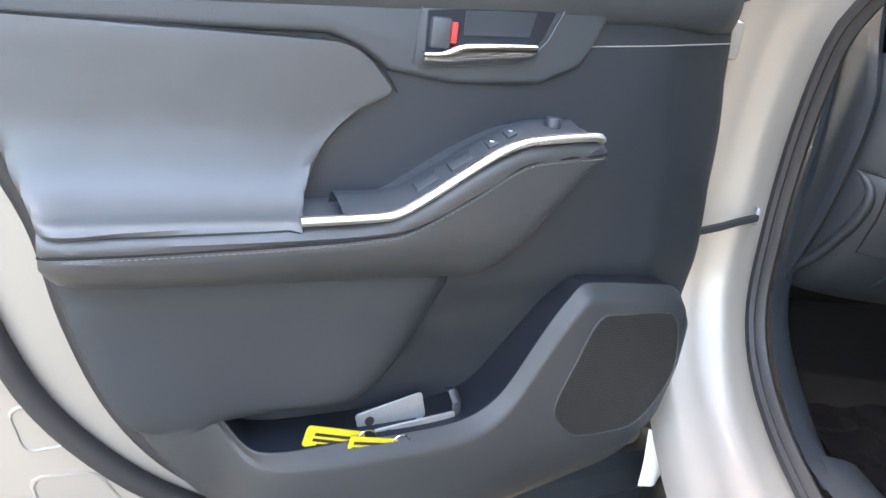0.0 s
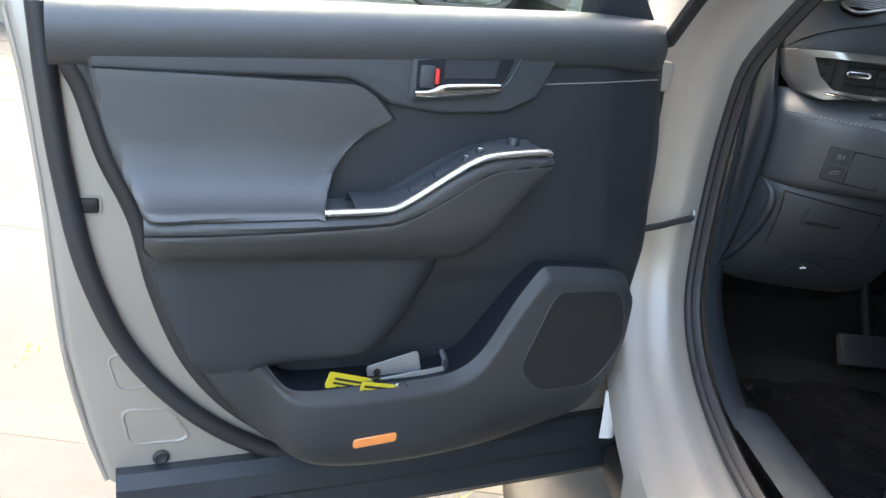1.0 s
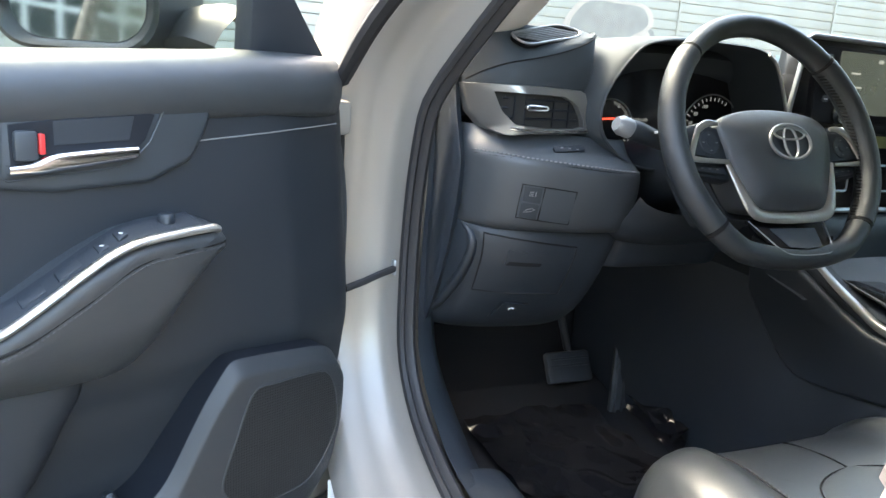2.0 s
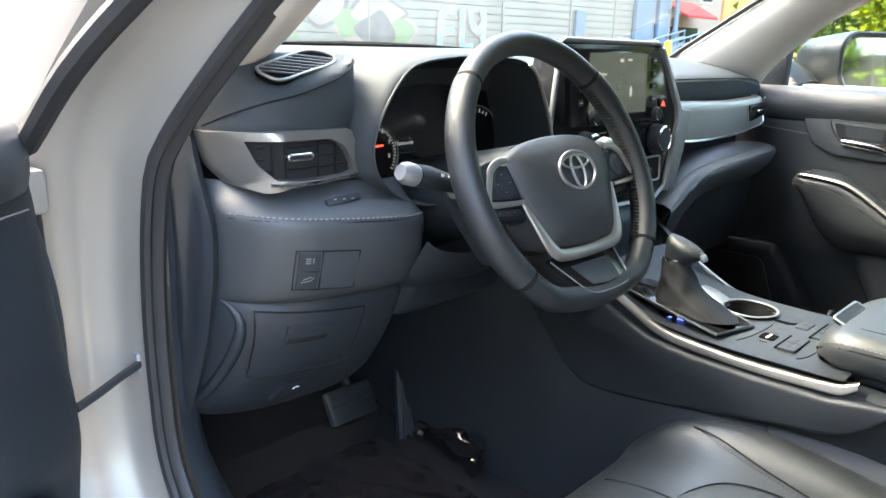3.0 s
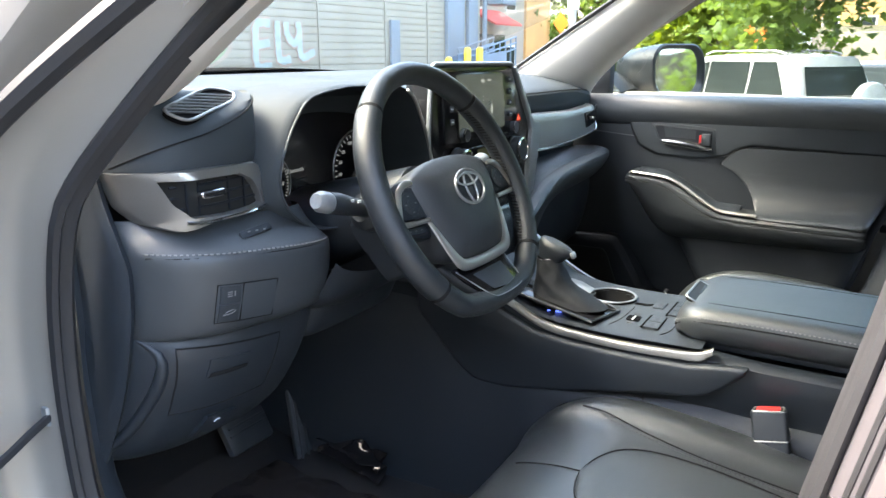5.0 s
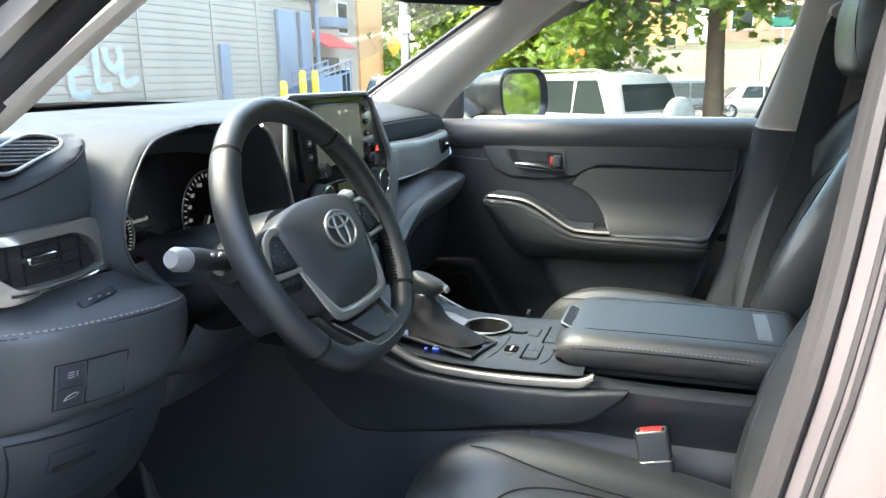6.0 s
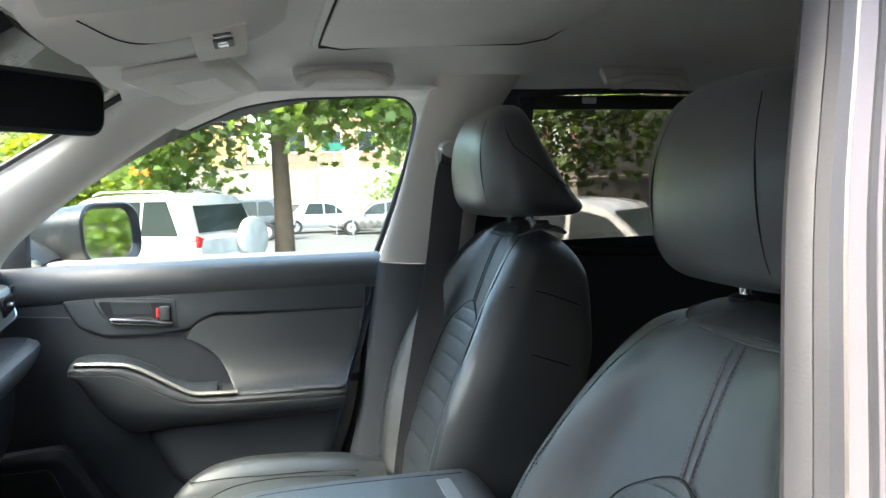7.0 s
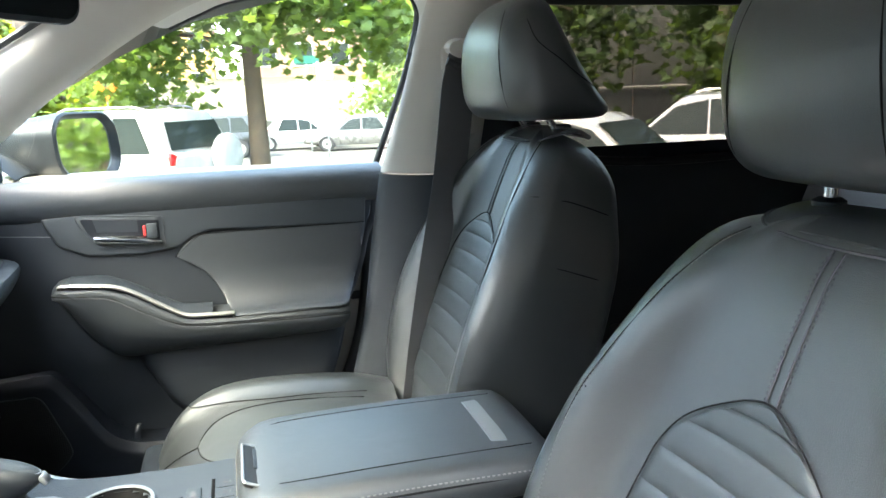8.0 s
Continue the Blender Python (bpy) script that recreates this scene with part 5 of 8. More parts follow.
for x in (0.17, 0.22, 0.40, 0.60, 0.70, 0.73):
    e = 0.03 if x in (0.17, 0.73) else 0.0
    rows.append([(x, 0.24 + e, 0.94), (x, 0.215 + e, 0.90), (x, 0.225 + e, 0.80), (x, 0.26 + e, 0.72), (x, 0.34 + e, 0.69), (x, 0.5, 0.69)])
part("glove_box", surf(rows, 20, 20), PLASTIC_D, dash, "dark glove box lid")

# centre stack
stack = thing("infotainment_unit", (-0.02, 0.2, 1.05), "black infotainment screen unit with knobs and silver edge", "infotainment screen")


def onface(x, z, d=0.0):
    """A point of the slanted stack face, d metres towards the seats."""
    return (x + 0.010, 0.192 - 0.063 * (1.20 - z) - d, z)


outl = [(-0.170, 1.199), (-0.160, 1.203), (0.126, 1.201), (0.138, 1.196), (0.206, 1.085), (0.208, 1.065), (0.168, 0.940), (0.135, 0.922), (-0.130, 0.922), (-0.168, 0.95), (-0.195, 1.07), (-0.192, 1.09)]
part("stack_body", prism(outl, -0.05, 0.0, "xzy", 0.006, 3, lambda x, y, z: onface(x, z, y)), GLOSS, stack)
part("stack_rim", tube([onface(x, z, 0.001) for x, z in outl], 0.0045, 8, True), SATIN, stack, "satin silver rim")
part("wing_trim", prism([(0.140, 1.197), (0.216, 1.085), (0.250, 1.078), (0.243, 1.040), (0.196, 0.925), (0.167, 0.930), (0.204, 1.065), (0.199, 1.085), (0.132, 1.194)], -0.02, 0.010, "xzy", 0.004, 2, lambda x, y, z: onface(x, z, y)), SATIN, stack, "satin side wing")
scr = part("screen_bezel", prism([(-0.150, 1.190), (0.124, 1.190), (0.165, 1.090), (0.160, 1.068), (-0.150, 1.068)], 0.0, 0.008, "xzy", 0.003, 2, lambda x, y, z: onface(x, z, y)), GLOSS, stack)
part("screen", prism(rrect(0.178, 0.100, 0.003, 3, -0.012, 1.134), 0.008, 0.0088, "xzy", 0, mp=lambda x, y, z: onface(x, z, y)), LCD, scr, "pale backlit touchscreen")
for w, h, x, z in ((0.008, 0.018, 0.025, 1.120), (0.012, 0.006, -0.006, 1.172), (0.014, 0.004, 0.020, 1.173), (0.030, 0.003, -0.06, 1.128), (0.022, 0.003, -0.062, 1.150)):
    part("screen_print", prism(rrect(w, h, h * 0.3, 3, x, z), 0.0089, 0.0092, "xzy", 0, mp=lambda x, y, z: onface(x, z, y)), LCD_TXT, scr)
for sx in (-0.125, 0.100):
    for i in range(4):
        part("side_key", prism(rrect(0.014, 0.010, 0.002, 3, sx + 0.004 * (sx > 0), 1.172 - 0.022 * i), 0.008, 0.0098, "xzy", 0.0006, 1, lambda x, y, z: onface(x, z, y)), PLASTIC_D, scr)
        part("key_mark", prism(rrect(0.008, 0.002, 0.0006, 3, sx + 0.004 * (sx > 0), 1.172 - 0.022 * i), 0.0099, 0.0102, "xzy", 0, mp=lambda x, y, z: onface(x, z, y)), WHITE, scr)
haz = part("hazard_button", prism(rrect(0.024, 0.020, 0.003, 3, 0.138, 1.096), 0.004, 0.0095, "xzy", 0.001, 1, lambda x, y, z: onface(x, z, y)), GLOSS, scr)
part("hazard_mark", prism([(0.130, 1.091), (0.146, 1.091), (0.138, 1.102)], 0.0096, 0.0101, "xzy", 0, mp=lambda x, y, z: onface(x, z, y)), RED_LED, haz)


def knob(x, z, r, name, d=0.020):
    p = V(onface(x, z, 0.002))
    m = Matrix.Translation(p) @ pose(0, 0, 0, 86)
    k = part(name, lathe([(r * 1.08, 0), (r * 1.08, 0.004), (r, 0.005), (r, d), (r * 0.93, d + 0.0015)], m, 26), PLASTIC_D, stack, "black ribbed control knob")
    part("knob_ring", lathe([(r * 0.94, d), (r * 0.95, d + 0.003), (r * 0.82, d + 0.004), (r * 0.78, d + 0.001)], m, 26), CHROME, k)


knob(-0.088, 1.080, 0.0125, "audio_knob", 0.012)
knob(0.112, 1.078, 0.0125, "audio_knob", 0.012)
knob(-0.105, 1.032, 0.026, "climate_knob")
knob(0.125, 1.032, 0.026, "climate_knob")
cc = part("climate_panel", prism(rrect(0.155, 0.036, 0.004, 4, 0.010, 1.036), 0.0, 0.006, "xzy", 0.002, 1, lambda x, y, z: onface(x, z, y)), GLOSS, stack)
part("climate_display", prism(rrect(0.090, 0.020, 0.002, 3, 0.010, 1.040), 0.006, 0.0068, "xzy", 0, mp=lambda x, y, z: onface(x, z, y)), mat("green_grey_lcd", (0.22, 0.22, 0.10), 0.15, bump=0, var=0.3, big=20), cc, "unlit greenish climate display")
for x in (-0.10, 0.085):
    v = part("centre_vent", prism(rrect(0.115, 0.044, 0.006, 4, x - 0.0, 0.978), 0.0, 0.005, "xzy", 0.002, 1, lambda x, y, z: onface(x, z, y)), GLOSS, stack, "dark centre vent")
    part("vent_frame", tube([onface(a, b, 0.005) for a, b in rrect(0.115, 0.044, 0.006, 4, x, 0.978)], 0.0022, 6, True), SATIN, v)
    part("vent_slider", prism(rrect(0.034, 0.008, 0.003, 3, x, 0.978), 0.005, 0.014, "xzy", 0.001, 1, lambda x, y, z: onface(x, z, y)), CHROME, v)
part("lower_panel", surf([[(x, 0.19 + 0.05 * e, 0.925), (x, 0.165 + 0.05 * e, 0.90), (x, 0.160 + 0.05 * e, 0.86), (x, 0.15 + 0.05 * e, 0.82), (x, 0.10, 0.79)] for x, e in ((-0.17, 1), (-0.15, 0.2), (-0.08, 0), (0.08, 0), (0.14, 0.2), (0.16, 1))], 16, 16), PLASTIC_D, stack, "dark lower stack with ports")
for x in (-0.11, -0.085, -0.06):
    part("port", box((x, 0.163, 0.875), (0.014, 0.006, 0.010), 0.002), GLOSS, stack)

# ---- steering ----
TILT = radians(26)
WC = V((-0.369, 0.030, 1.035))
mw = Matrix.Translation(WC) @ Euler((radians(90) - TILT, 0, 0)).to_matrix().to_4x4()   # local x right, y up the wheel, z to the driver
wheel = thing("steering_wheel", None, "black leather steering wheel with silver spoke trim", "steering wheel", m=mw)
R = 0.168
RC = V((-0.006, 0.004, 0.012))   # the rim's middle


def ring_at(a, k=1.0, dz=0.0):
    """A point of the rim, a degrees from the top; its foot is flattened."""
    y = R * math.cos(radians(a))
    return (RC.x + R * math.sin(radians(a)) * k, RC.y + (y if y > -0.143 else -0.143 + (y + 0.143) * 0.5) * k, RC.z + dz)


def rim(a0, a1, r=0.0155, n=40):
    return tube([ring_at(a) for a in np.linspace(a0, a1, n)], r, 14, up=(0, 0, 1), flat=1.12)


part("rim", rim(-44, 44, 0.0150), WRAP, wheel, "black leather rim")
part("rim", rim(46, 131, 0.0160), WRAP, wheel, "perforated leather rim grip")
part("rim", rim(133, 227, 0.0150), WRAP, wheel)
part("rim", rim(229, 314, 0.0160), WRAP, wheel)
for a in (-45, 45, 132, 228):
    part("rim_seam", rim(a - 0.8, a + 0.8, 0.0155, 4), SEAM, wheel)
for s in (-1, 1):
    a0, a1 = (48, 130) if s > 0 else (230, 312)
    part("stitching", joined(*[tube([ring_at(a + da, (R - 0.0160) / R, dz) for da, dz in ((-0.7, -0.004), (0.7, 0.004))], 0.0011, 4) for a in np.arange(a0, a1, 1.9)]), SEAM, wheel)
# hub cover: domed, with a broad facet down each side
hub = [(-0.100, 0.030), (-0.075, 0.043), (-0.040, 0.050), (0.0, 0.052), (0.040, 0.050), (0.075, 0.043), (0.094, 0.028), (0.096, 0.006), (0.090, -0.022), (0.074, -0.064), (0.062, -0.083), (0.040, -0.088), (0.0, -0.0895), (-0.040, -0.088), (-0.062, -0.083), (-0.074, -0.064), (-0.090, -0.022), (-0.100, 0.010)]
hp = cr(hub, 60, True)
rows = [[(x * k, (y + 0.015) * k - 0.015, z) for x, y in hp] for z, k in ((-0.045, 0.86), (-0.02, 0.97), (0.004, 1.0), (0.011, 0.985), (0.0155, 0.94), (0.0235, 0.74), (0.0265, 0.66), (0.0285, 0.50), (0.0300, 0.30), (0.0305, 0.10))]
part("airbag_cover", grid_bm(rows, False, True, True, True), SOFT, wheel, "domed black hub cover")
part("column_cowl", grid_bm([[(x * k, y * k - 0.01, z) for x, y in hp] for z, k in ((-0.12, 0.80), (-0.045, 0.86))], False, True, True, True), PLASTIC_D, wheel)
# emblem drawn as plain ovals
em = part("emblem", tube([(0.035 * math.cos(t), 0.0235 * math.sin(t), 0.0315) for t in np.linspace(0, 2 * math.pi, 36, endpoint=False)], 0.0022, 8, True), SATIN, wheel, "chrome oval emblem")
part("emblem_oval", tube([(0.0115 * math.cos(t), -0.001 + 0.0215 * math.sin(t), 0.032) for t in np.linspace(0, 2 * math.pi, 30, endpoint=False)], 0.0017, 6, True), SATIN, em)
part("emblem_oval", tube([(0.0265 * math.cos(t), 0.0105 + 0.0080 * math.sin(t), 0.032) for t in np.linspace(0, 2 * math.pi, 30, endpoint=False)], 0.0017, 6, True), SATIN, em)
# spokes with key pads in open silver frames
for s in (-1, 1):
    sp = [(s * 0.162, 0.022), (s * 0.160, -0.012), (s * 0.150, -0.036), (s * 0.080, -0.046), (s * 0.080, 0.036), (s * 0.115, 0.034), (s * 0.140, 0.028)]
    part("spoke", prism(sp, -0.022, 0.001, "xyz", 0.006, 2), PLASTIC_D, wheel)
    kp = part("key_pad", prism([(s * 0.132, 0.014), (s * 0.146, -0.014), (s * 0.092, -0.019), (s * 0.096, 0.022), (s * 0.116, 0.024)], 0.0, 0.0105, "xyz", 0.002, 2), PLASTIC_D, wheel)
    part("pad_frame", tube([(s * 0.100, 0.0275, 0.013), (s * 0.116, 0.0275, 0.013), (s * 0.131, 0.020, 0.012), (s * 0.137, 0.011, 0.012), (s * 0.149, -0.014, 0.012), (s * 0.146, -0.020, 0.012), (s * 0.120, -0.0225, 0.013), (s * 0.094, -0.0235, 0.014)], [0.003, 0.0045, 0.0048, 0.0042, 0.0040, 0.0040, 0.0032, 0.0030], 10, res=44, flat=0.6, up=(0, 0, 1)), SILVER, kp, "satin silver key pad frame")
    part("key", lathe([(0.0155, 0.0), (0.0155, 0.0016), (0.0145, 0.0024), (0.006, 0.0020), (0.0055, 0.0028)], Matrix.Translation((s * 0.117, 0.002, 0.0100)), 24), PLASTIC_D, kp)
    for k in range(4):
        a = k * math.pi / 2
        part("key_mark", box((s * 0.117 + 0.0105 * math.cos(a), 0.002 + 0.0105 * math.sin(a), 0.0126), (0.0032, 0.0012, 0.0006), 0), THREAD, kp)
    lk = part("lower_keys", prism([(s * 0.147, -0.022), (s * 0.140, -0.034), (s * 0.092, -0.039), (s * 0.092, -0.027)], -0.006, 0.005, "xyz", 0.002, 1), PLASTIC_D, wheel)
    for k in range(3):
        part("key_mark", box((s * (0.130 - 0.012 * k), -0.0295 - 0.001 * k, 0.0054), (0.0032, 0.0012, 0.0006), 0), THREAD, lk)
part("lower_trim", tube([(-0.094, -0.020, 0.010), (-0.084, -0.050, 0.012), (-0.074, -0.076, 0.013), (-0.066, -0.088, 0.013), (-0.050, -0.0945, 0.012), (0.0, -0.097, 0.011), (0.050, -0.0945, 0.012), (0.066, -0.088, 0.013), (0.074, -0.076, 0.013), (0.084, -0.050, 0.012), (0.094, -0.020, 0.010)],
                        [0.003, 0.0058, 0.0080, 0.0092, 0.0080, 0.0074, 0.0080, 0.0092, 0.0080, 0.0058, 0.003], 10, res=60, flat=0.45, up=(0, 0, 1)), SILVER, wheel, "satin silver V-shaped trim")
def foot(x, y, z):
    """The lower spoke rises toward the driver until its tongue lies on the rim."""
    return (x, y, z + 0.027 * min(1.0, max(0.0, (-0.100 - y) / 0.046)))


tongue = [(-0.066, -0.094), (0.0, -0.097), (0.066, -0.094), (0.058, -0.115), (0.049, -0.135), (0.044, -0.142), (0.034, -0.148), (0.0, -0.150), (-0.034, -0.148), (-0.044, -0.142), (-0.049, -0.135), (-0.058, -0.115)]
part("lower_spoke", prism(tongue, -0.010, 0.001, "xyz", 0.004, 2, foot), GLOSS, wheel, "gloss black lower spoke")
part("spoke_edge", tube([foot(x, y, 0.0012) for x, y in ((-0.066, -0.098), (-0.049, -0.135), (-0.044, -0.142), (-0.034, -0.1478), (0, -0.1498), (0.034, -0.1478), (0.044, -0.142), (0.049, -0.135), (0.066, -0.098))], 0.0008, 6, res=40), SATIN, wheel, "thin satin spoke edge")
part("spoke_inlay", prism([(-0.040, -0.110), (0.040, -0.110), (0.028, -0.138), (0.0, -0.141), (-0.028, -0.138)], 0.0, 0.0030, "xyz", 0.002, 2, foot), PLASTIC, wheel)
# column shroud and stalks
col = thing("steering_column", (-0.375, 0.14, 1.0), "dark column shroud with control stalks", "steering column")
part("shroud", tube([(-0.375, 0.075, 1.030), (-0.375, 0.13, 1.010), (-0.375, 0.20, 0.985), (-0.375, 0.27, 0.96)], [0.050, 0.058, 0.070, 0.08], 20, res=12, flat=0.85), PLASTIC_D, col)
part("shroud_skirt", surf([[(-0.375 + dx, 0.12 + 0.02 * abs(dx) * 10, z), (-0.375 + dx * 1.15, 0.17, z - 0.05), (-0.375 + dx * 1.2, 0.24, z - 0.07)] for dx, z in ((-0.11, 0.95), (-0.09, 0.935), (-0.04, 0.925), (0.04, 0.925), (0.09, 0.935), (0.11, 0.95))], 16, 10), PLASTIC_D, col)
part("lower_cover", surf([[(x, 0.165 + d, 0.905), (x, 0.178 + d, 0.885), (x, 0.192 + d, 0.855), (x, 0.204 + d, 0.832), (x, 0.215 + d, 0.824), (x, 0.30 + d, 0.826)] for x, d in ((-0.478, 0.022), (-0.466, 0.006), (-0.42, 0.0), (-0.34, 0.0), (-0.275, 0.004), (-0.255, 0.02), (-0.248, 0.05))], 24, 20), PLASTIC_D, col, "dark panel below the column")
for s in (-1, 1):
    stalk = part("stalk", tube([(-0.375 + s * 0.075, 0.105, 1.020), (-0.375 + s * 0.12, 0.095, 1.032), (-0.375 + s * 0.165, 0.090, 1.045), (-0.375 + s * 0.185, 0.088, 1.050)], [0.012, 0.011, 0.0135, 0.013], 14, res=14), PLASTIC_D, col, "black control stalk")
    part("stalk_tip", tube([(-0.375 + s * 0.186, 0.088, 1.050), (-0.375 + s * 0.200, 0.087, 1.054), (-0.375 + s * 0.208, 0.087, 1.056)], [0.0128, 0.0130, 0.0088], 24), STEEL, stalk, "grey stalk tip")
    part("stalk_boot", lathe([(0.026, -0.02), (0.026, 0.012), (0.016, 0.022)], Matrix.Translation((-0.375 + s * 0.075, 0.108, 1.017)) @ pose(0, 0, 0, 0, 72 * s), 18), PLASTIC_D, col)
    for k in range(3):
        part("stalk_mark", box((-0.375 + s * (0.135 + 0.014 * k), 0.080, 1.044 + 0.003 * k), (0.005, 0.002, 0.003), 0), WHITE, stalk)


# ---- centre console ----
cons = thing("center_console", (0, -0.1, 0.5), "black center console with silver edge and cup holder", "center console")
# flanks: profile down from the top edge, with the leading ramp
for s in (-1, 1):
    rows = []
    for y, zt, w in ((0.70, 0.90, 0.175), (0.40, 0.905, 0.165), (0.24, 0.90, 0.156), (0.17, 0.885, 0.150), (0.10, 0.838, 0.140), (0.05, 0.805, 0.133), (0.0, 0.782, 0.130), (-0.06, 0.773, 0.128), (-0.15, 0.770, 0.126), (-0.24, 0.772, 0.122), (-0.30, 0.770, 0.118), (-0.36, 0.766, 0.118), (-0.60, 0.766, 0.118)):
        rows.append([(s * (w - 0.02), y, zt + 0.004), (s * w, y, zt), (s * (w + 0.004), y, zt - 0.02), (s * (w - 0.004), y, zt - 0.06), (s * (w - 0.010), y, zt - 0.085), (s * (w + 0.002), y, zt - 0.10), (s * (w + 0.012), y, zt - 0.13), (s * (w + 0.014), y, 0.55), (s * (w + 0.012), y, 0.40)])
    part("flank", surf(rows, 36, 30), PLASTIC_D, cons, "black console flank")
    line = [(s * 0.144, 0.125, 0.857), (s * 0.138, 0.075, 0.822), (s * 0.135, 0.030, 0.797), (s * 0.134, -0.010, 0.779), (s * 0.132, -0.06, 0.771), (s * 0.130, -0.15, 0.767), (s * 0.126, -0.24, 0.769), (s * 0.124, -0.268, 0.772), (s * 0.121, -0.284, 0.781)]
    rib = []
    for (x, y, z), h in zip(line, (0.003, 0.0045, 0.0055, 0.006, 0.006, 0.006, 0.0065, 0.0075, 0.005)):
        rib.append([(x - s * 0.006, y, z + h), (x, y, z + h), (x + s * 0.0035, y, z + h * 0.75), (x + s * 0.0050, y, z - h * 0.2), (x + s * 0.0045, y, z - h), (x - s * 0.004, y, z - h * 1.15)])
    part("trim_strip", surf(rib, 44, 14), SILVER, cons, "satin silver console edge strip")
wtab = ((-0.60, 0.118), (-0.30, 0.118), (-0.24, 0.122), (-0.15, 0.126), (-0.06, 0.128), (0.0, 0.130), (0.05, 0.133), (0.10, 0.140), (0.17, 0.150), (0.24, 0.156))
upper = [(0.226, 0.872), (0.17, 0.858), (0.10, 0.820), (0.05, 0.790), (0.0, 0.768), (-0.06, 0.760), (-0.15, 0.757), (-0.25, 0.758), (-0.290, 0.764), (-0.340, 0.770), (-0.332, 0.755), (-0.310, 0.735), (-0.285, 0.715), (-0.255, 0.706), (-0.188, 0.697), (-0.06, 0.672), (0.044, 0.656), (0.085, 0.656), (0.111, 0.662), (0.135, 0.680), (0.163, 0.711), (0.216, 0.775)]
part("side_panel", prism(upper, 0.002, 0.020, "yzx", 0.007, 3, lambda x, y, z: (-lerp_tab(wtab, y)[0] - x, y, z)), PLASTIC_D, cons, "black upper console side panel")
part("panel_joint", tube([(-0.1465, -0.190, 0.697), (-0.1475, -0.190, 0.660), (-0.1440, -0.190, 0.60)], 0.0010, 5), SEAM, cons)
# top deck with a hole for the cup holder
deck = surf([[(x, y, z + 0.006 * (1 - (x / 0.13) ** 2)) for x in (-0.128, -0.118, -0.06, 0.0, 0.06, 0.118, 0.128)] for y, z in ((0.12, 0.845), (0.08, 0.822), (0.03, 0.797), (-0.03, 0.785), (-0.12, 0.781), (-0.20, 0.782), (-0.245, 0.783), (-0.268, 0.784))], 64, 44)
hole = [f for f in deck.faces if (f.calc_center_median().xy - V((0.036, -0.074))).length < 0.0395]
bmesh.ops.delete(deck, geom=hole, context="FACES")
part("deck", deck, PLASTIC, cons, "dark satin console deck")
cup = part("cup_holder", grid_bm([[(0.036 + r * math.cos(t), -0.074 + r * math.sin(t), 0.788 + h) for t in np.linspace(0, 2 * math.pi, 32, endpoint=False)] for r, h in ((0.031, -0.062), (0.038, -0.02), (0.0420, 0.002))], False, True, True, False), INK, cons, "round cup holder")
part("cup_ring", tube([(0.036 + 0.0425 * math.cos(t), -0.074 + 0.0425 * math.sin(t), 0.7915) for t in np.linspace(0, 2 * math.pi, 36, endpoint=False)], [0.0026 + 0.0012 * max(0.0, math.sin(t - 0.6)) for t in np.linspace(0, 2 * math.pi, 36, endpoint=False)], 8, True, 0.6), SATIN, cup, "silver cup holder ring")
part("cup_wedge", prism([(0.020, -0.036), (0.052, -0.036), (0.068, -0.004), (0.062, 0.016), (0.044, 0.016), (0.030, -0.006)], 0.0, 0.005, "xyz", 0.002, 2, lambda x, y, z: (x, y, 0.789 + z + 0.30 * max(0, y + 0.02))), SATIN, cup, "silver wedge before the cup holder")
part("cup_rib", box((0.036, -0.037, 0.779), (0.02, 0.008, 0.018), 0.004), PLASTIC_D, cup)
# gear gate, gaiter and knob
gate = part("gear_gate", prism([(-0.108, 0.085), (-0.035, 0.085), (-0.022, 0.05), (-0.016, -0.085), (-0.036, -0.110), (-0.112, -0.088)], 0.0, 0.006, "xyz", 0.003, 2, lambda x, y, z: (x, y, 0.7845 + z + 0.42 * max(0, y - 0.0))), GLOSS, cons, "gloss black gear gate")
part("gate_frame", tube([(x, y, 0.790 + 0.42 * max(0, y)) for x, y in ((-0.112, 0.085), (-0.035, 0.085), (-0.022, 0.05), (-0.016, -0.085), (-0.036, -0.110), (-0.112, -0.088))], 0.0026, 6, True), PLASTIC, gate)
for i, ch in enumerate("PRND"):
    words("gear_letter", ch, 0.009, Matrix.Translation((-0.100, -0.006 - 0.017 * i, 0.7915)) @ pose(0, 0, 0, 0, 0, -90), BLUE_LED if ch == "P" else WHITE, gate)
part("gear_lamp", box((-0.094, -0.022, 0.7910), (0.006, 0.010, 0.002), 0.0005), BLUE_LED, gate, "lit blue gear mark")
rows = []
for k, (w, d, y, z) in enumerate(((0.042, 0.074, -0.022, 0.797), (0.037, 0.058, -0.014, 0.810), (0.030, 0.036, 0.000, 0.830), (0.025, 0.028, 0.008, 0.850), (0.021, 0.023, 0.012, 0.868), (0.019, 0.021, 0.013, 0.876))):
    wob = (0.0, 0.0016, -0.0008, 0.0014, -0.0008, 0.0)[k]
    rows.append([(-0.060 + (w + wob * (-1) ** (j // 2)) * math.cos(t), y + (d + wob * (-1) ** (j // 2)) * math.sin(t), z) for j, t in enumerate(np.linspace(0, 2 * math.pi, 20, endpoint=False))])
lever = thing("gear_lever", (-0.06, 0.0, 0.80), "black leather gear lever with folded gaiter", "gear lever")
part("gaiter", surf(rows, 24, 60, cv=True), GAITER, lever, "creased leather gaiter")
rows = []
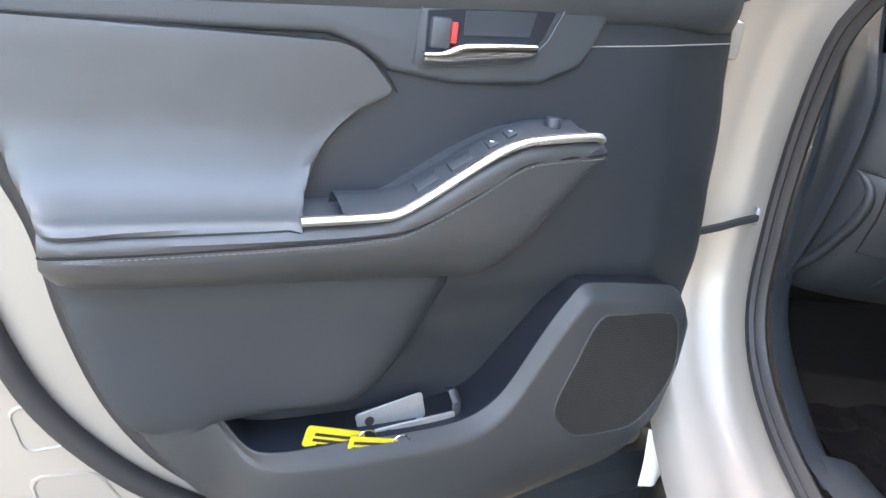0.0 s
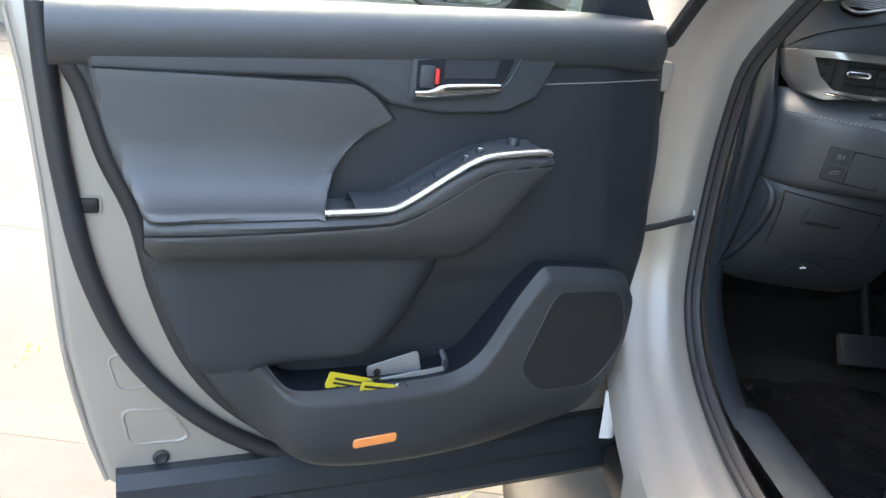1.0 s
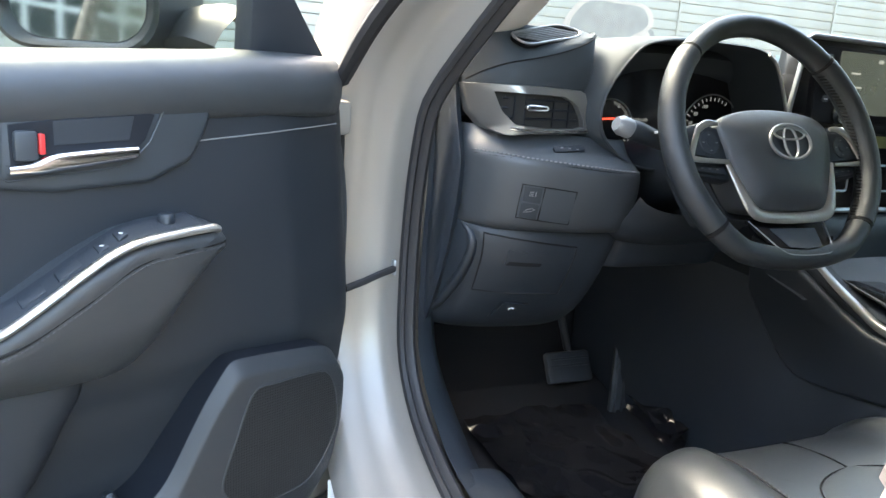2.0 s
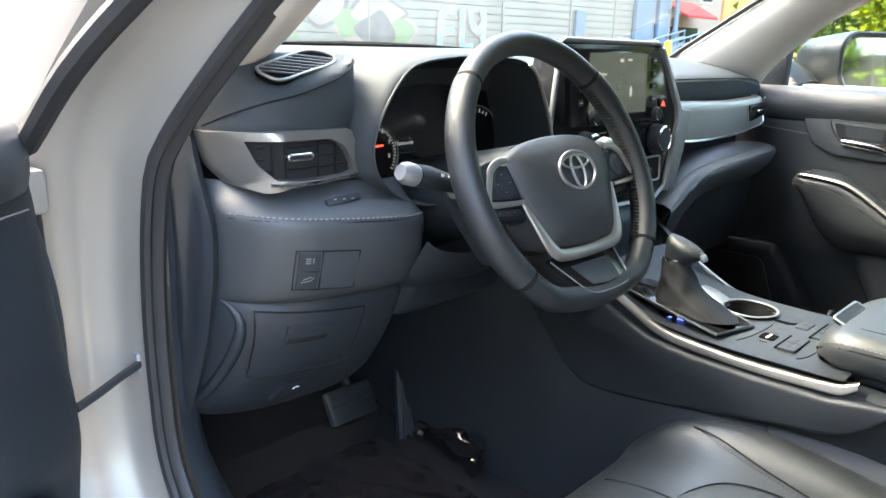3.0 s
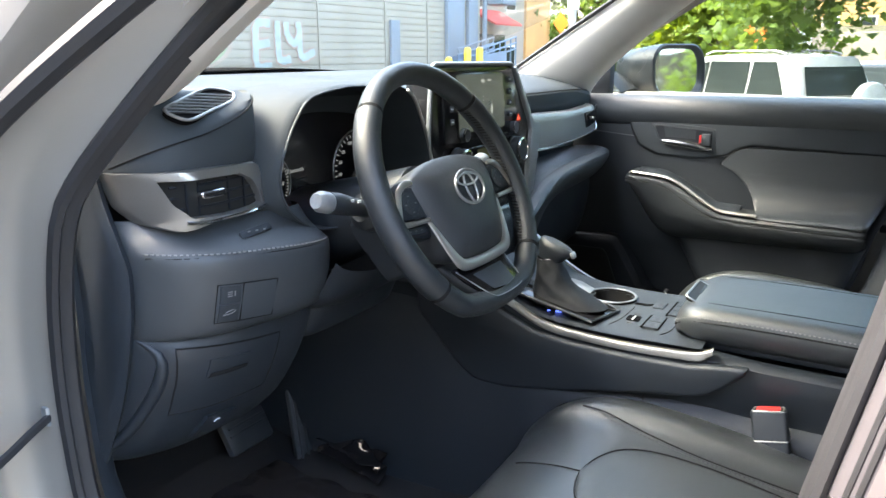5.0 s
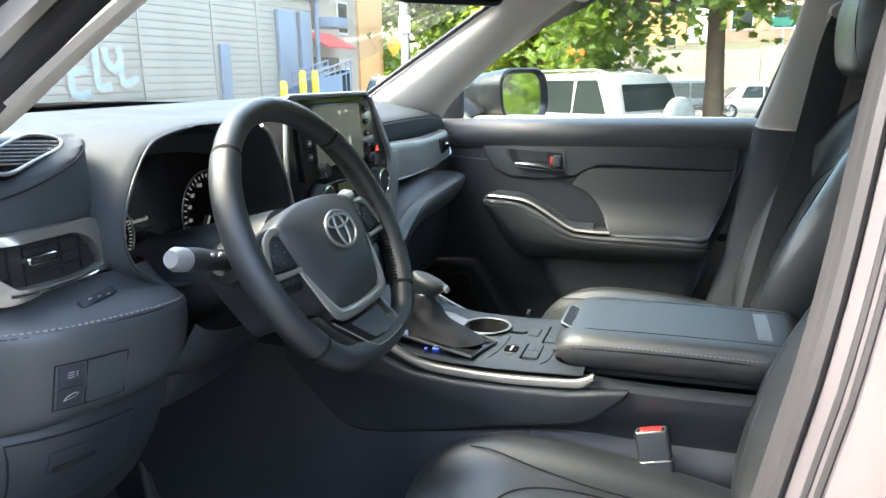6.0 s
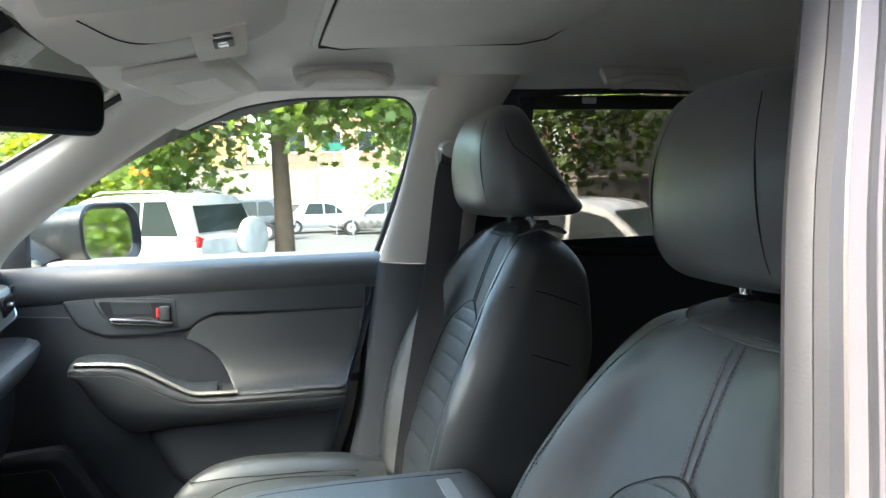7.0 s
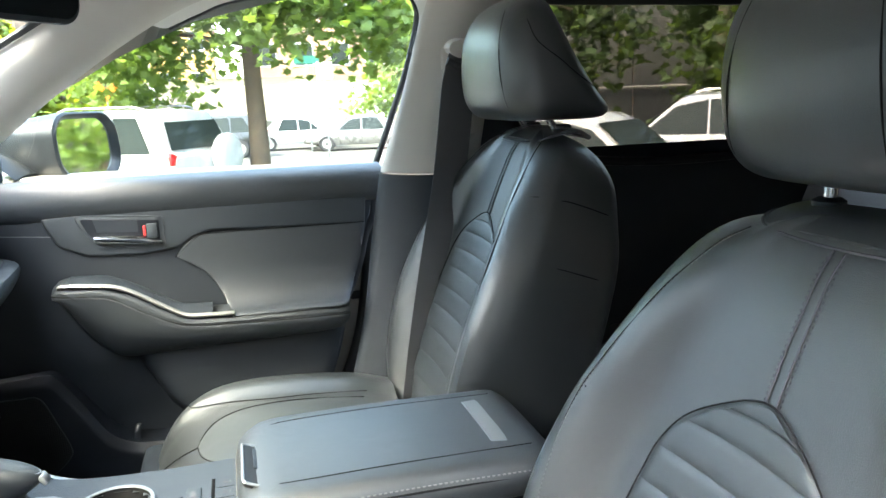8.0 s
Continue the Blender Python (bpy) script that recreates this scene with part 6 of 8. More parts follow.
for (w, d, y, z) in ((0.0165, 0.019, 0.012, 0.866), (0.0170, 0.020, 0.012, 0.872), (0.0180, 0.023, 0.009, 0.880), (0.0190, 0.028, 0.004, 0.889), (0.0185, 0.030, 0.000, 0.896), (0.014, 0.026, -0.002, 0.902), (0.004, 0.009, -0.002, 0.904)):
    rows.append([(-0.060 + w * math.cos(t), y + d * math.sin(t), z + 0.40 * (d * math.sin(t))) for t in np.linspace(0, 2 * math.pi, 20, endpoint=False)])
kn = part("knob", surf(rows, 20, 30, cv=True, cap1=True), WRAP, lever, "black leather gear knob")
cap = [[(-0.060 + 0.0115 * k * math.cos(t), -0.004 + 0.024 * k * math.sin(t), 0.9010 + h + 0.40 * (-0.002 + 0.024 * k * math.sin(t))) for t in np.linspace(0, 2 * math.pi, 24, endpoint=False)] for k, h in ((1.0, -0.004), (1.0, 0.000), (0.90, 0.0025), (0.5, 0.0038), (0.1, 0.004))]
top = part("knob_cap", grid_bm(cap, False, True, False, True), PLASTIC, kn, "dark knob cap")
part("cap_rim", tube(cap[1], 0.0010, 6, True), SATIN, top, "satin silver rim")
part("shift_button", box((-0.072, 0.010, 0.890), (0.008, 0.012, 0.009), 0.004, pose(0, 0, 0, 22)), SATIN, kn, "silver shift button")
part("front_badge", box((-0.060, -0.031, 0.884), (0.016, 0.006, 0.012), 0.0025, pose(0, 0, 0, -30)), SATIN, kn, "silver accent on the knob")
part("knob_collar", lathe([(0.0195, 0), (0.020, 0.003), (0.0195, 0.005)], Matrix.Translation((-0.060, 0.013, 0.872)), 20), CHROME, lever)
# ports and seat-heater switches behind the gate, let into the deck
def deck_z(x, y):
    return float(np.interp(-y, (0.03, 0.12, 0.20, 0.245), (0.785, 0.781, 0.782, 0.783))) + 0.006 * (1 - (x / 0.13) ** 2)


def switch_block(x0, x1, y0, y1, keys):
    """A row of flat keys behind a dark finger slot."""
    cx, cy, z = (x0 + x1) / 2, (y0 + y1) / 2, deck_z((x0 + x1) / 2, (y0 + y1) / 2)
    b = part("switch_block", box((cx, cy, z + 0.0002), (x1 - x0, y1 - y0, 0.0046), 0.0016), PLASTIC, cons, "row of flat switches")
    # Black bars stand for the shade in the slot and the gap.
    part("finger_slot", box((cx, y0 + 0.0022, z + 0.0008), (x1 - x0 + 0.003, 0.0046, 0.0022), 0.0008), VOID, b)
    part("rear_gap", box((cx, y1 - 0.0012, z + 0.0004), (x1 - x0, 0.0016, 0.0020), 0.0004), VOID, b)
    w = (x1 - x0) / keys
    for i in range(keys):
        xk = x0 + w * (i + 0.5)
        part("key_mark", box((xk, cy, z + 0.0027), (w * 0.30, 0.0040, 0.0006), 0), THREAD_D, b)
        part("key_light", box((xk, cy - 0.0055, z + 0.0027), (w * 0.16, 0.0012, 0.0006), 0), THREAD, b)
        if i:
            part("key_gap", box((x0 + w * i, cy, z + 0.0026), (0.0009, (y1 - y0) * 0.8, 0.0006), 0), SEAM, b)


switch_block(-0.014, 0.063, -0.188, -0.213, 3)
switch_block(-0.087, -0.026, -0.166, -0.189, 2)
part("card_slot", prism([(0.020, -0.120), (0.030, -0.122), (0.030, -0.142), (0.036, -0.150), (0.026, -0.150), (0.020, -0.142)], deck_z(0.02, -0.13) - 0.002, deck_z(0.02, -0.13) + 0.0008, "xyz", 0), VOID, cons, "black plate for a shaded slot in the deck")
key = part("deck_key", box((0.032, -0.163, deck_z(0.03, -0.16)), (0.036, 0.018, 0.0040), 0.0015), PLASTIC, cons)
part("key_mark", box((0.032, -0.163, deck_z(0.03, -0.16) + 0.0022), (0.012, 0.005, 0.0005), 0), THREAD_D, key)
port = part("usb_port", prism(rrect(0.024, 0.022, 0.003, 3, -0.051, -0.1405), deck_z(-0.05, -0.14) - 0.002, deck_z(-0.05, -0.14) + 0.0010, "xyz", 0), VOID, cons, "black plate for the shade in a pair of ports")
part("port_tongue", box((-0.051, -0.1405, deck_z(-0.05, -0.14) + 0.0010), (0.021, 0.0032, 0.0014), 0.0004), WHITE, port)
for x, w in ((-0.030, 0.007), (-0.072, 0.005)):
    part("port_mark", box((x, -0.141, deck_z(x, -0.141) + 0.0004), (w, 0.010, 0.0010), 0), THREAD_D, port)
part("deck_joint", tube([(x, y, deck_z(x, y) + 0.0002) for x, y in ((-0.100, -0.198), (-0.088, -0.206), (-0.070, -0.210), (-0.040, -0.211), (-0.020, -0.206))], 0.0009, 5, res=16), SEAM, cons)
part("deck_joint", tube([(x, y, deck_z(x, y) + 0.0002) for x, y in ((-0.095, -0.112), (-0.060, -0.122), (-0.010, -0.126), (0.006, -0.124))], 0.0008, 5, res=16), SEAM, cons)
# lidded armrest
lid = thing("console_armrest", (0.01, -0.4, 0.79), "padded black console armrest with grey stitching", "armrest")
rows = []
for y, z, k in ((-0.2155, 0.806, 0.58), (-0.2160, 0.817, 0.72), (-0.222, 0.827, 0.85), (-0.238, 0.836, 0.95), (-0.264, 0.8415, 1.0), (-0.36, 0.843, 1.0), (-0.46, 0.842, 1.0), (-0.53, 0.840, 1.0), (-0.57, 0.838, 0.99), (-0.59, 0.825, 0.95)):
    w = 0.112 * k
    cx = 0.006
    tuck = 0.030 * min(1.0, (1.0 - k) * 4)
    half = [(0.036, tuck, 0.772), (0.024, tuck * 0.8, 0.778), (0.006, tuck * 0.4, 0.790), (-0.006, tuck * 0.1, z - 0.028), (-0.004, 0, z - 0.015), (0.05 * w, 0, z - 0.004), (0.3 * w, 0, z)]
    rows.append([(cx - w + a, y - b, h) for a, b, h in half] + [(cx, y, z + 0.001)] + [(cx + w - a, y - b, h) for a, b, h in reversed(half)])
pad = part("lid", surf(rows, 40, 44, cap0=False), LIDSKIN, lid, "padded leatherette lid")
for s in (-1, 1):
    pts = [(0.006 + s * 0.1155, -0.57, 0.8235), (0.006 + s * 0.1165, -0.46, 0.8275), (0.006 + s * 0.1165, -0.36, 0.8285), (0.006 + s * 0.1165, -0.264, 0.827), (0.006 + s * 0.109, -0.237, 0.8215), (0.006 + s * 0.098, -0.2215, 0.813), (0.006 + s * 0.083, -0.2150, 0.806), (0.006 + s * 0.05, -0.2145, 0.803), (0.006, -0.2145, 0.803)]
    part("stitching", stitches(pts, 0.0062, 0.0010), THREAD, pad)
    part("edge_piping", tube([(x, y, z - 0.006) for x, y, z in pts], 0.0018, 6, res=30), SEAM, pad)
    part("pad_line", tube([(0.006 + s * 0.080, -0.56, 0.8395), (0.006 + s * 0.082, -0.40, 0.8428), (0.006 + s * 0.082, -0.29, 0.8423), (0.006 + s * 0.079, -0.262, 0.8410)], 0.0007, 6, res=20), SEAM, pad)
ml = pose(-0.012, -0.2390, 0.8352, 24)
lt = part("latch", tube([ml @ V((a, b, 0.0016)) for a, b in rrect(0.098, 0.034, 0.006, 5)], 0.0020, 8, True, 0.8), SATIN, lid, "satin-edged lid latch")
part("latch_slot", prism(rrect(0.096, 0.032, 0.005, 5), -0.004, 0.0018, mp=lambda x, y, z: ml @ V((x, y, z))), INK, lt)
part("latch_tongue", box(tuple(ml @ V((0.014, -0.004, 0.0022))), (0.050, 0.016, 0.002), 0.001, pose(0, 0, 0, 24)), PLASTIC_D, lt)
part("rear_strap", surf([[(0.006 + x, -0.525 - 0.0 + dy, 0.8435 - 0.02 * (abs(x) / 0.11) ** 4) for x in (-0.112, -0.06, 0, 0.06, 0.112)] for dy in (0.010, -0.010)], 4, 16, thick=0.003), SATIN, lid, "grey strap across the lid")
part("lid_base", box((0.006, -0.41, 0.780), (0.185, 0.34, 0.020), 0.006), PLASTIC_D, lid)


# ---- seats ----
def ridge_at(s):
    """How far out the bolster's ridge stands at a height of the backrest, as a share of its half width."""
    return float(np.interp(s, (0.0, 0.35, 0.50, 0.68, 0.80, 0.90, 1.0), (0.92, 0.92, 0.87, 0.77, 0.71, 0.68, 0.68)))


def seat_section(w, b, t, rf):
    """One closed section across a seat back: x across, d forward of the middle line."""
    k = rf / 0.92
    o = 1.0 - rf
    half = [(0, 0), (0.35 * w * k, 0.002), (0.54 * w * k, 0.005), (0.64 * w * k, 0.010), (0.74 * w * k, 0.012 + (b - 0.012) * 0.60), (0.84 * w * k, b), (rf * w, b), ((rf + 0.50 * o) * w, b - (b + 0.2 * t) * 0.14), ((rf + 0.90 * o) * w, b - (b + 0.2 * t) * 0.52), (1.0 * w, -t * 0.2), (0.985 * w, -t * 0.60), (0.90 * w, -t * 0.93), (0.5 * w, -t), (0, -t)]
    return half + [(-x, d) for x, d in half[-2:0:-1]]


def build_seat(m, label, bk, hz=0.0, slope=0.0, hx=0.0):
    """A front seat in its own axes: x to the right, y forward, z the height over the cushion's foot."""
    seat = thing("car_seat", None, label, "car seat", "front seats", m=m)
    # backrest: stations from the foot to the shoulders: y and z of the face, half width, bolster, thickness
    tab = [(0.0, -0.505, 0.58, 0.215, 0.025, 0.17), (0.10, -0.520, 0.68, 0.232, 0.040, 0.19), (0.28, -0.560, 0.80, 0.242, 0.052, 0.19), (0.48, -0.602, 0.905, 0.240, 0.050, 0.18), (0.66, -0.636, 0.99, 0.228, 0.040, 0.17),
           (0.80, -0.662, 1.055, 0.208, 0.026, 0.15), (0.90, -0.684, 1.102, 0.182, 0.012, 0.13), (0.96, -0.702, 1.126, 0.154, 0.002, 0.10), (0.99, -0.722, 1.137, 0.115, -0.006, 0.06), (1.0, -0.742, 1.138, 0.06, -0.010, 0.02)]
    tab = [(s, y + bk, z, w, b, t) for s, y, z, w, b, t in tab]
    rows = []
    for s, y, z, w, b, t in tab:
        rows.append([(x, y + d * 0.92, z + d * 0.40) for x, d in seat_section(w, b, t, ridge_at(s))])
    back = part("backrest", surf(rows, 56, 96, cv=True, cap0=True, cap1=True), LEATHER, seat, "black leatherette backrest")

    def face(x, s, lift=0.0):
        y, z, w, b, t = lerp_tab(tab, s)
        k = abs(x) / w
        rf = ridge_at(s)
        g, o = rf / 0.92, 1.0 - rf
        d = float(np.interp(k, (0, 0.35 * g, 0.54 * g, 0.64 * g, 0.74 * g, 0.84 * g, rf, rf + 0.5 * o, rf + 0.9 * o, 1.0), (0, 0.002, 0.005, 0.010, 0.012 + (b - 0.012) * 0.60, b, b, b - (b + 0.2 * t) * 0.14, b - (b + 0.2 * t) * 0.52, -t * 0.2))) + lift
        return (x, y + d * 0.92, z + d * 0.40)
    # quilted insert: one pad to each channel, under a pointed top
    def half(s):
        return float(np.interp(s, (0.10, 0.40, 0.56, 0.63, 0.675), (0.125, 0.118, 0.100, 0.060, 0.012)))
    cuts = [0.10, 0.17, 0.24, 0.31, 0.38, 0.45, 0.52, 0.59, 0.645, 0.675]
    for a, b in zip(cuts, cuts[1:]):
        rows = []
        for k, l in ((0.012, 0.0014), (0.045, 0.0027), (0.30, 0.0033), (0.70, 0.0033), (0.955, 0.0027), (0.988, 0.0014)):
            s = a + (b - a) * k
            h = half(s)
            rows.append([face(h * q, s - 0.02 * abs(q) ** 2 * 0.4, l * (1 if abs(q) < 0.97 else 0.15)) for q in (-1, -0.95, -0.6, 0, 0.6, 0.95, 1)])
        part("insert_channel", surf(rows, 8, 16), LEATHER_P, back, "grey-black quilted channel")
    line = [face(q * half(s), s, 0.003) for s, q in [(c, -1) for c in cuts] + [(c, 1) for c in cuts[::-1]]]
    part("insert_seam", tube(line, 0.0009, 6, res=70), SEAM, back)
    # twin seams from the insert to the shoulder, and bolster seams with stitching
    for dx in (-0.006, 0.006):
        part("shoulder_seam", tube([face(dx, s, 0.0010) for s in (0.675, 0.76, 0.84, 0.90, 0.945)], 0.0010, 6, res=16), THREAD_D, back)
        part("stitching", stitches([face(dx * 1.5, s, 0.0004) for s in (0.68, 0.76, 0.84, 0.90, 0.94)], 0.005, 0.0008), THREAD_D, back)
    for q in (-1, 1):
        ln = []
        for s, f in ((0.08, 0.80), (0.2, 0.81), (0.35, 0.83), (0.5, 0.83), (0.62, 0.79), (0.72, 0.75), (0.80, 0.72), (0.86, 0.70), (0.91, 0.68), (0.95, 0.66)):
            w = lerp_tab(tab, s)[2]
            ln.append(face(q * w * f, s, 0.0012))
        part("bolster_seam", tube(ln, 0.0009, 6, res=40), SEAM, back)
        part("stitching", stitches([(x - q * 0.006, y + 0.003, z + 0.001) for x, y, z in ln], 0.0052, 0.0006), THREAD, back)
        # seams of the side panel, from the bolster round to the back
        for s0, ds in ((0.60, 0.06), (0.80, 0.04)):
            ln = [face(q * lerp_tab(tab, s0 - ds * (1 - f))[2] * k, s0 - ds * (1 - f), 0.001) for k, f in ((0.80, 0.0), (0.88, 0.3), (0.95, 0.6), (0.99, 0.8))]
            for dd, f in ((0.25, 1.0), (0.5, 1.1), (0.75, 1.15)):
                y, z, w, b, t = lerp_tab(tab, s0 - ds * (1 - f))
                ln.append((q * (w + 0.001) * (0.998 if dd < 0.6 else 0.965), y - t * dd * 0.92, z - t * dd * 0.40))
            part("side_seam", tube(ln, 0.0010, 6, res=24), SEAM, back)
    # shoulder panel seam and headrest plinth
    part("plinth", surf([[(x, y + bk, z + 0.004 * (1 - (x / 0.11) ** 2)) for x in (-0.105, -0.06, 0, 0.06, 0.105)] for y, z in ((-0.700, 1.125), (-0.722, 1.138), (-0.760, 1.143), (-0.785, 1.130))], 10, 18, thick=0.006), LEATHER, back)
    part("plinth_seam", tube([(a, b + bk, c) for a, b, c in ((-0.108, -0.775, 1.133), (-0.108, -0.722, 1.137), (-0.09, -0.698, 1.127), (0, -0.690, 1.123), (0.09, -0.698, 1.127), (0.108, -0.722, 1.137), (0.108, -0.775, 1.133))], 0.0013, 6, res=40), THREAD_D, back)
    # headrest with posts
    for q in (-0.064 + hx, 0.064 + hx):
        ps = part("headrest_post", tube([(q, -0.752 + bk, 1.115), (q, -0.755 + bk * 0.3, 1.18), (q, -0.763, 1.23)], 0.0062, 12), CHROME, seat, "chrome headrest post")
        part("post_collar", lathe([(0.014, 0), (0.015, 0.005), (0.010, 0.008)], Matrix.Translation((q, -0.752 + bk, 1.143)), 16), PLASTIC_D, ps)
    st = [(1.177, 0.060, -0.755, -0.810), (1.174, 0.106, -0.722, -0.850), (1.178, 0.134, -0.702, -0.876), (1.192, 0.149, -0.687, -0.880), (1.215, 0.156, -0.679, -0.858), (1.258, 0.156, -0.676, -0.826), (1.30, 0.150, -0.680, -0.800), (1.335, 0.136, -0.692, -0.782), (1.358, 0.112, -0.707, -0.773), (1.372, 0.070, -0.727, -0.764), (1.375, 0.025, -0.744, -0.753)]

    def head_at(z, w, yf, yb, t, out=0.0):
        c, h = 0.5 * (yf + yb), 0.5 * (yf - yb)
        return (hx * 3.6 + (w * (0.82 if hx else 1.0) + out) * math.copysign(abs(math.cos(t)) ** 0.60, math.cos(t)), c + (0.006 if hx else 0.0) + (h + out) * math.copysign(abs(math.sin(t)) ** 0.64, math.sin(t)), z + hz)

    def head_on(z, t):
        """A point of the headrest's skin at a height and an angle round it."""
        up = st[1:]
        return head_at(z, *(float(np.interp(z, [r[0] for r in up], [r[k] for r in up])) for k in (1, 2, 3)), t, 0.0006)
    rows = [[head_at(*r, t) for t in np.linspace(0, 2 * math.pi, 28, endpoint=False)] for r in st]
    head = part("headrest", surf(rows, 40, 56, cv=True, cap0=True, cap1=True), LEATHER, seat, "rounded black leatherette headrest")
    for q in (-1, 1):
        for nm, pts in (("headrest_seam", ((1.180, 56), (1.20, 58), (1.23, 60), (1.26, 61), (1.29, 62), (1.32, 63), (1.345, 63), (1.362, 63))), ("wing_seam", ((1.345, 24), (1.325, 16), (1.295, 6), (1.268, -4), (1.245, -16), (1.230, -32), (1.222, -50)))):
            part(nm, tube([head_on(z, math.radians(a if q > 0 else 180 - a)) for z, a in pts], 0.0009, 6, res=36), SEAM, head)
    # cushion; slope lowers and draws back its front
    def sl(p):
        k = max(0.0, min(1.0, (p[1] + 0.46) / 0.47)) * slope
        f = max(0.0, min(1.0, (p[1] + 0.26) / 0.26))
        return (p[0] * (1 - 0.16 * f * f), p[1] - 1.6 * k - 0.022 * f, p[2] - k)
    rows = []
    for x, up in ((-0.255, -0.075), (-0.250, -0.030), (-0.225, 0.012), (-0.175, 0.020), (-0.135, 0.004), (0, 0.0), (0.135, 0.004), (0.175, 0.020), (0.225, 0.012), (0.250, -0.030), (0.255, -0.075)):
        e = 0.05 if abs(x) > 0.24 else 0.015 if abs(x) > 0.2 else 0.0
        rows.append([(x, -0.02 - e, 0.500), (x, 0.012 - e, 0.5450), (x, 0.012 - e, 0.5850 + up * 0.5), (x, -0.020 - e, 0.6350 + up * 0.8), (x, -0.08 - e, 0.6670 + up), (x, -0.18, 0.6770 + up), (x, -0.32, 0.6630 + up), (x, -0.46, 0.6370 + up), (x, -0.54, 0.6150 + up)])
    rows = [[sl(p) for p in r] for r in rows]
    cush = part("cushion", surf(rows, 44, 36), LEATHER, seat, "black leatherette cushion")
    cr_rows = np.array([cr(r, 60) for r in rows])
    cg = np.array([cr(cr_rows[:, j], 90) for j in range(cr_rows.shape[1])]).reshape(-1, 3)

    def top(x, y, lift=0.0):
        """A point on the cushion's skin above a place in plan."""
        k = np.argsort((cg[:, 0] - x) ** 2 + (cg[:, 1] - y) ** 2 - 0.02 * np.maximum(0, cg[:, 2] - 0.55))[:4]
        return (x, y, float(cg[k, 2].mean()) + lift)
    fy = -0.022 - 1.6 * slope
    for q in (-1, 1):
        ln = [top(q * a, b, 0.0008) for a, b in ((0.142, -0.48), (0.132, -0.38), (0.128, -0.30), (0.138, -0.22), (0.152, -0.15), (0.160, -0.10 + fy * 0.5))]
        part("cushion_seam", tube(ln, 0.0011, 6, res=40), SEAM, cush)
        part("stitching", stitches([top(q * a, b, 0.0006) for a, b in ((0.136, -0.46), (0.126, -0.38), (0.122, -0.30), (0.131, -0.22), (0.145, -0.15))], 0.006, 0.0008), THREAD_D, cush)
    part("cushion_seam", tube([top(0, b, 0.0008) for b in (-0.168, -0.14, -0.11, -0.085, -0.062 + fy * 0.5)], 0.0011, 6, res=20), SEAM, cush)
    arch = ((-0.168, 0.006), (-0.172, 0.030), (-0.182, 0.058), (-0.200, 0.082), (-0.235, 0.100), (-0.29, 0.110), (-0.36, 0.114), (-0.47, 0.116))
    prows = []
    for b, h in arch:
        prows.append([top(h * k, b, 0.0035 * (1 - abs(k) ** 6) - 0.001) for k in (-1, -0.9, -0.5, 0, 0.5, 0.9, 1)])
    part("insert_pad", surf(prows, 26, 24), LEATHER_P, cush, "perforated seat insert")
    part("insert_seam", tube([top(-h, b, 0.0005) for b, h in arch[::-1]] + [top(h, b, 0.0005) for b, h in arch], 0.0012, 6, res=60), SEAM, cush)
    part("seat_base", box((0, -0.27, 0.50), (0.46, 0.44, 0.12), 0.02), PLASTIC_D, seat)
    for q in (-0.20, 0.20):
        part("seat_rail", box((q, -0.27, 0.44), (0.04, 0.56, 0.09), 0.006), PLASTIC_D, seat)
    return seat


build_seat(pose(-0.375, -0.005, 0.0), "driver seat in black quilted leatherette, empty", 0.0, -0.007, 0.0, 0.011)
build_seat(pose(0.385, 0.022, 0.048), "passenger seat in black quilted leatherette with belt across", -0.055, -0.014, 0.045)

# seat belts and buckle
belt = thing("seat_belt", (0.55, -0.62, 1.0), "black seat belt hanging from the middle pillar", "seat belt")
rows = []
for p, w in (((0.580, -0.690, 1.335), 0.026), ((0.570, -0.680, 1.28), 0.035), ((0.535, -0.645, 1.10), 0.035), ((0.508, -0.607, 0.95), 0.035), ((0.500, -0.577, 0.80), 0.035), ((0.498, -0.552, 0.64), 0.035)):
    x, y, z = p
    rows.append([(x + 0.006, y - w, z), (x - 0.002, y, z), (x - 0.008, y + w, z)])
part("webbing", surf(rows, 24, 6, thick=0.0014), WEB, belt)
part("anchor", surf([[(0.565 + dx, -0.690 + 0.030 * math.cos(t), z + 0.018 * math.sin(t)) for t in np.linspace(0, 2 * math.pi, 14, endpoint=False)] for dx, z in ((0.03, 1.345), (0.0, 1.342), (-0.006, 1.340))], 6, 20, cv=True, cap1=True), PILLAR, belt, "grey belt anchor cover")
part("guide", tube([(0.560, -0.722, 1.318), (0.555, -0.690, 1.305), (0.556, -0.655, 1.318)], 0.007, 8, res=10), RUBBER, belt)
part("track", box((0.612, -0.690, 1.27), (0.02, 0.055, 0.20), 0.006, pose(0, 0, 0, 0, 16)), PILLAR, belt)
bk = thing("belt_buckle", (-0.2, -0.39, 0.7), "black belt buckle with red release button", "seat belt buckle")
mb = Matrix.Translation((-0.156, -0.382, 0.674)) @ pose(0, 0, 0, -12, 8, 0) @ Matrix.Diagonal((0.85, 0.85, 0.85, 1))
part("housing", prism(rrect(0.030, 0.056, 0.006, 4), -0.10, 0.055, "xyz", 0.003, 2, lambda x, y, z: mb @ V((x, y, z))), PLASTIC_D, bk)
part("button", prism(rrect(0.022, 0.038, 0.004, 4), 0.054, 0.0595, "xyz", 0.002, 1, lambda x, y, z: mb @ V((x, y, z))), RED, bk, "red release button")
part("button_rim", tube([mb @ V((a, b, 0.056)) for a, b in rrect(0.027, 0.048, 0.005, 4)], 0.0016, 6, True), SATIN, bk)
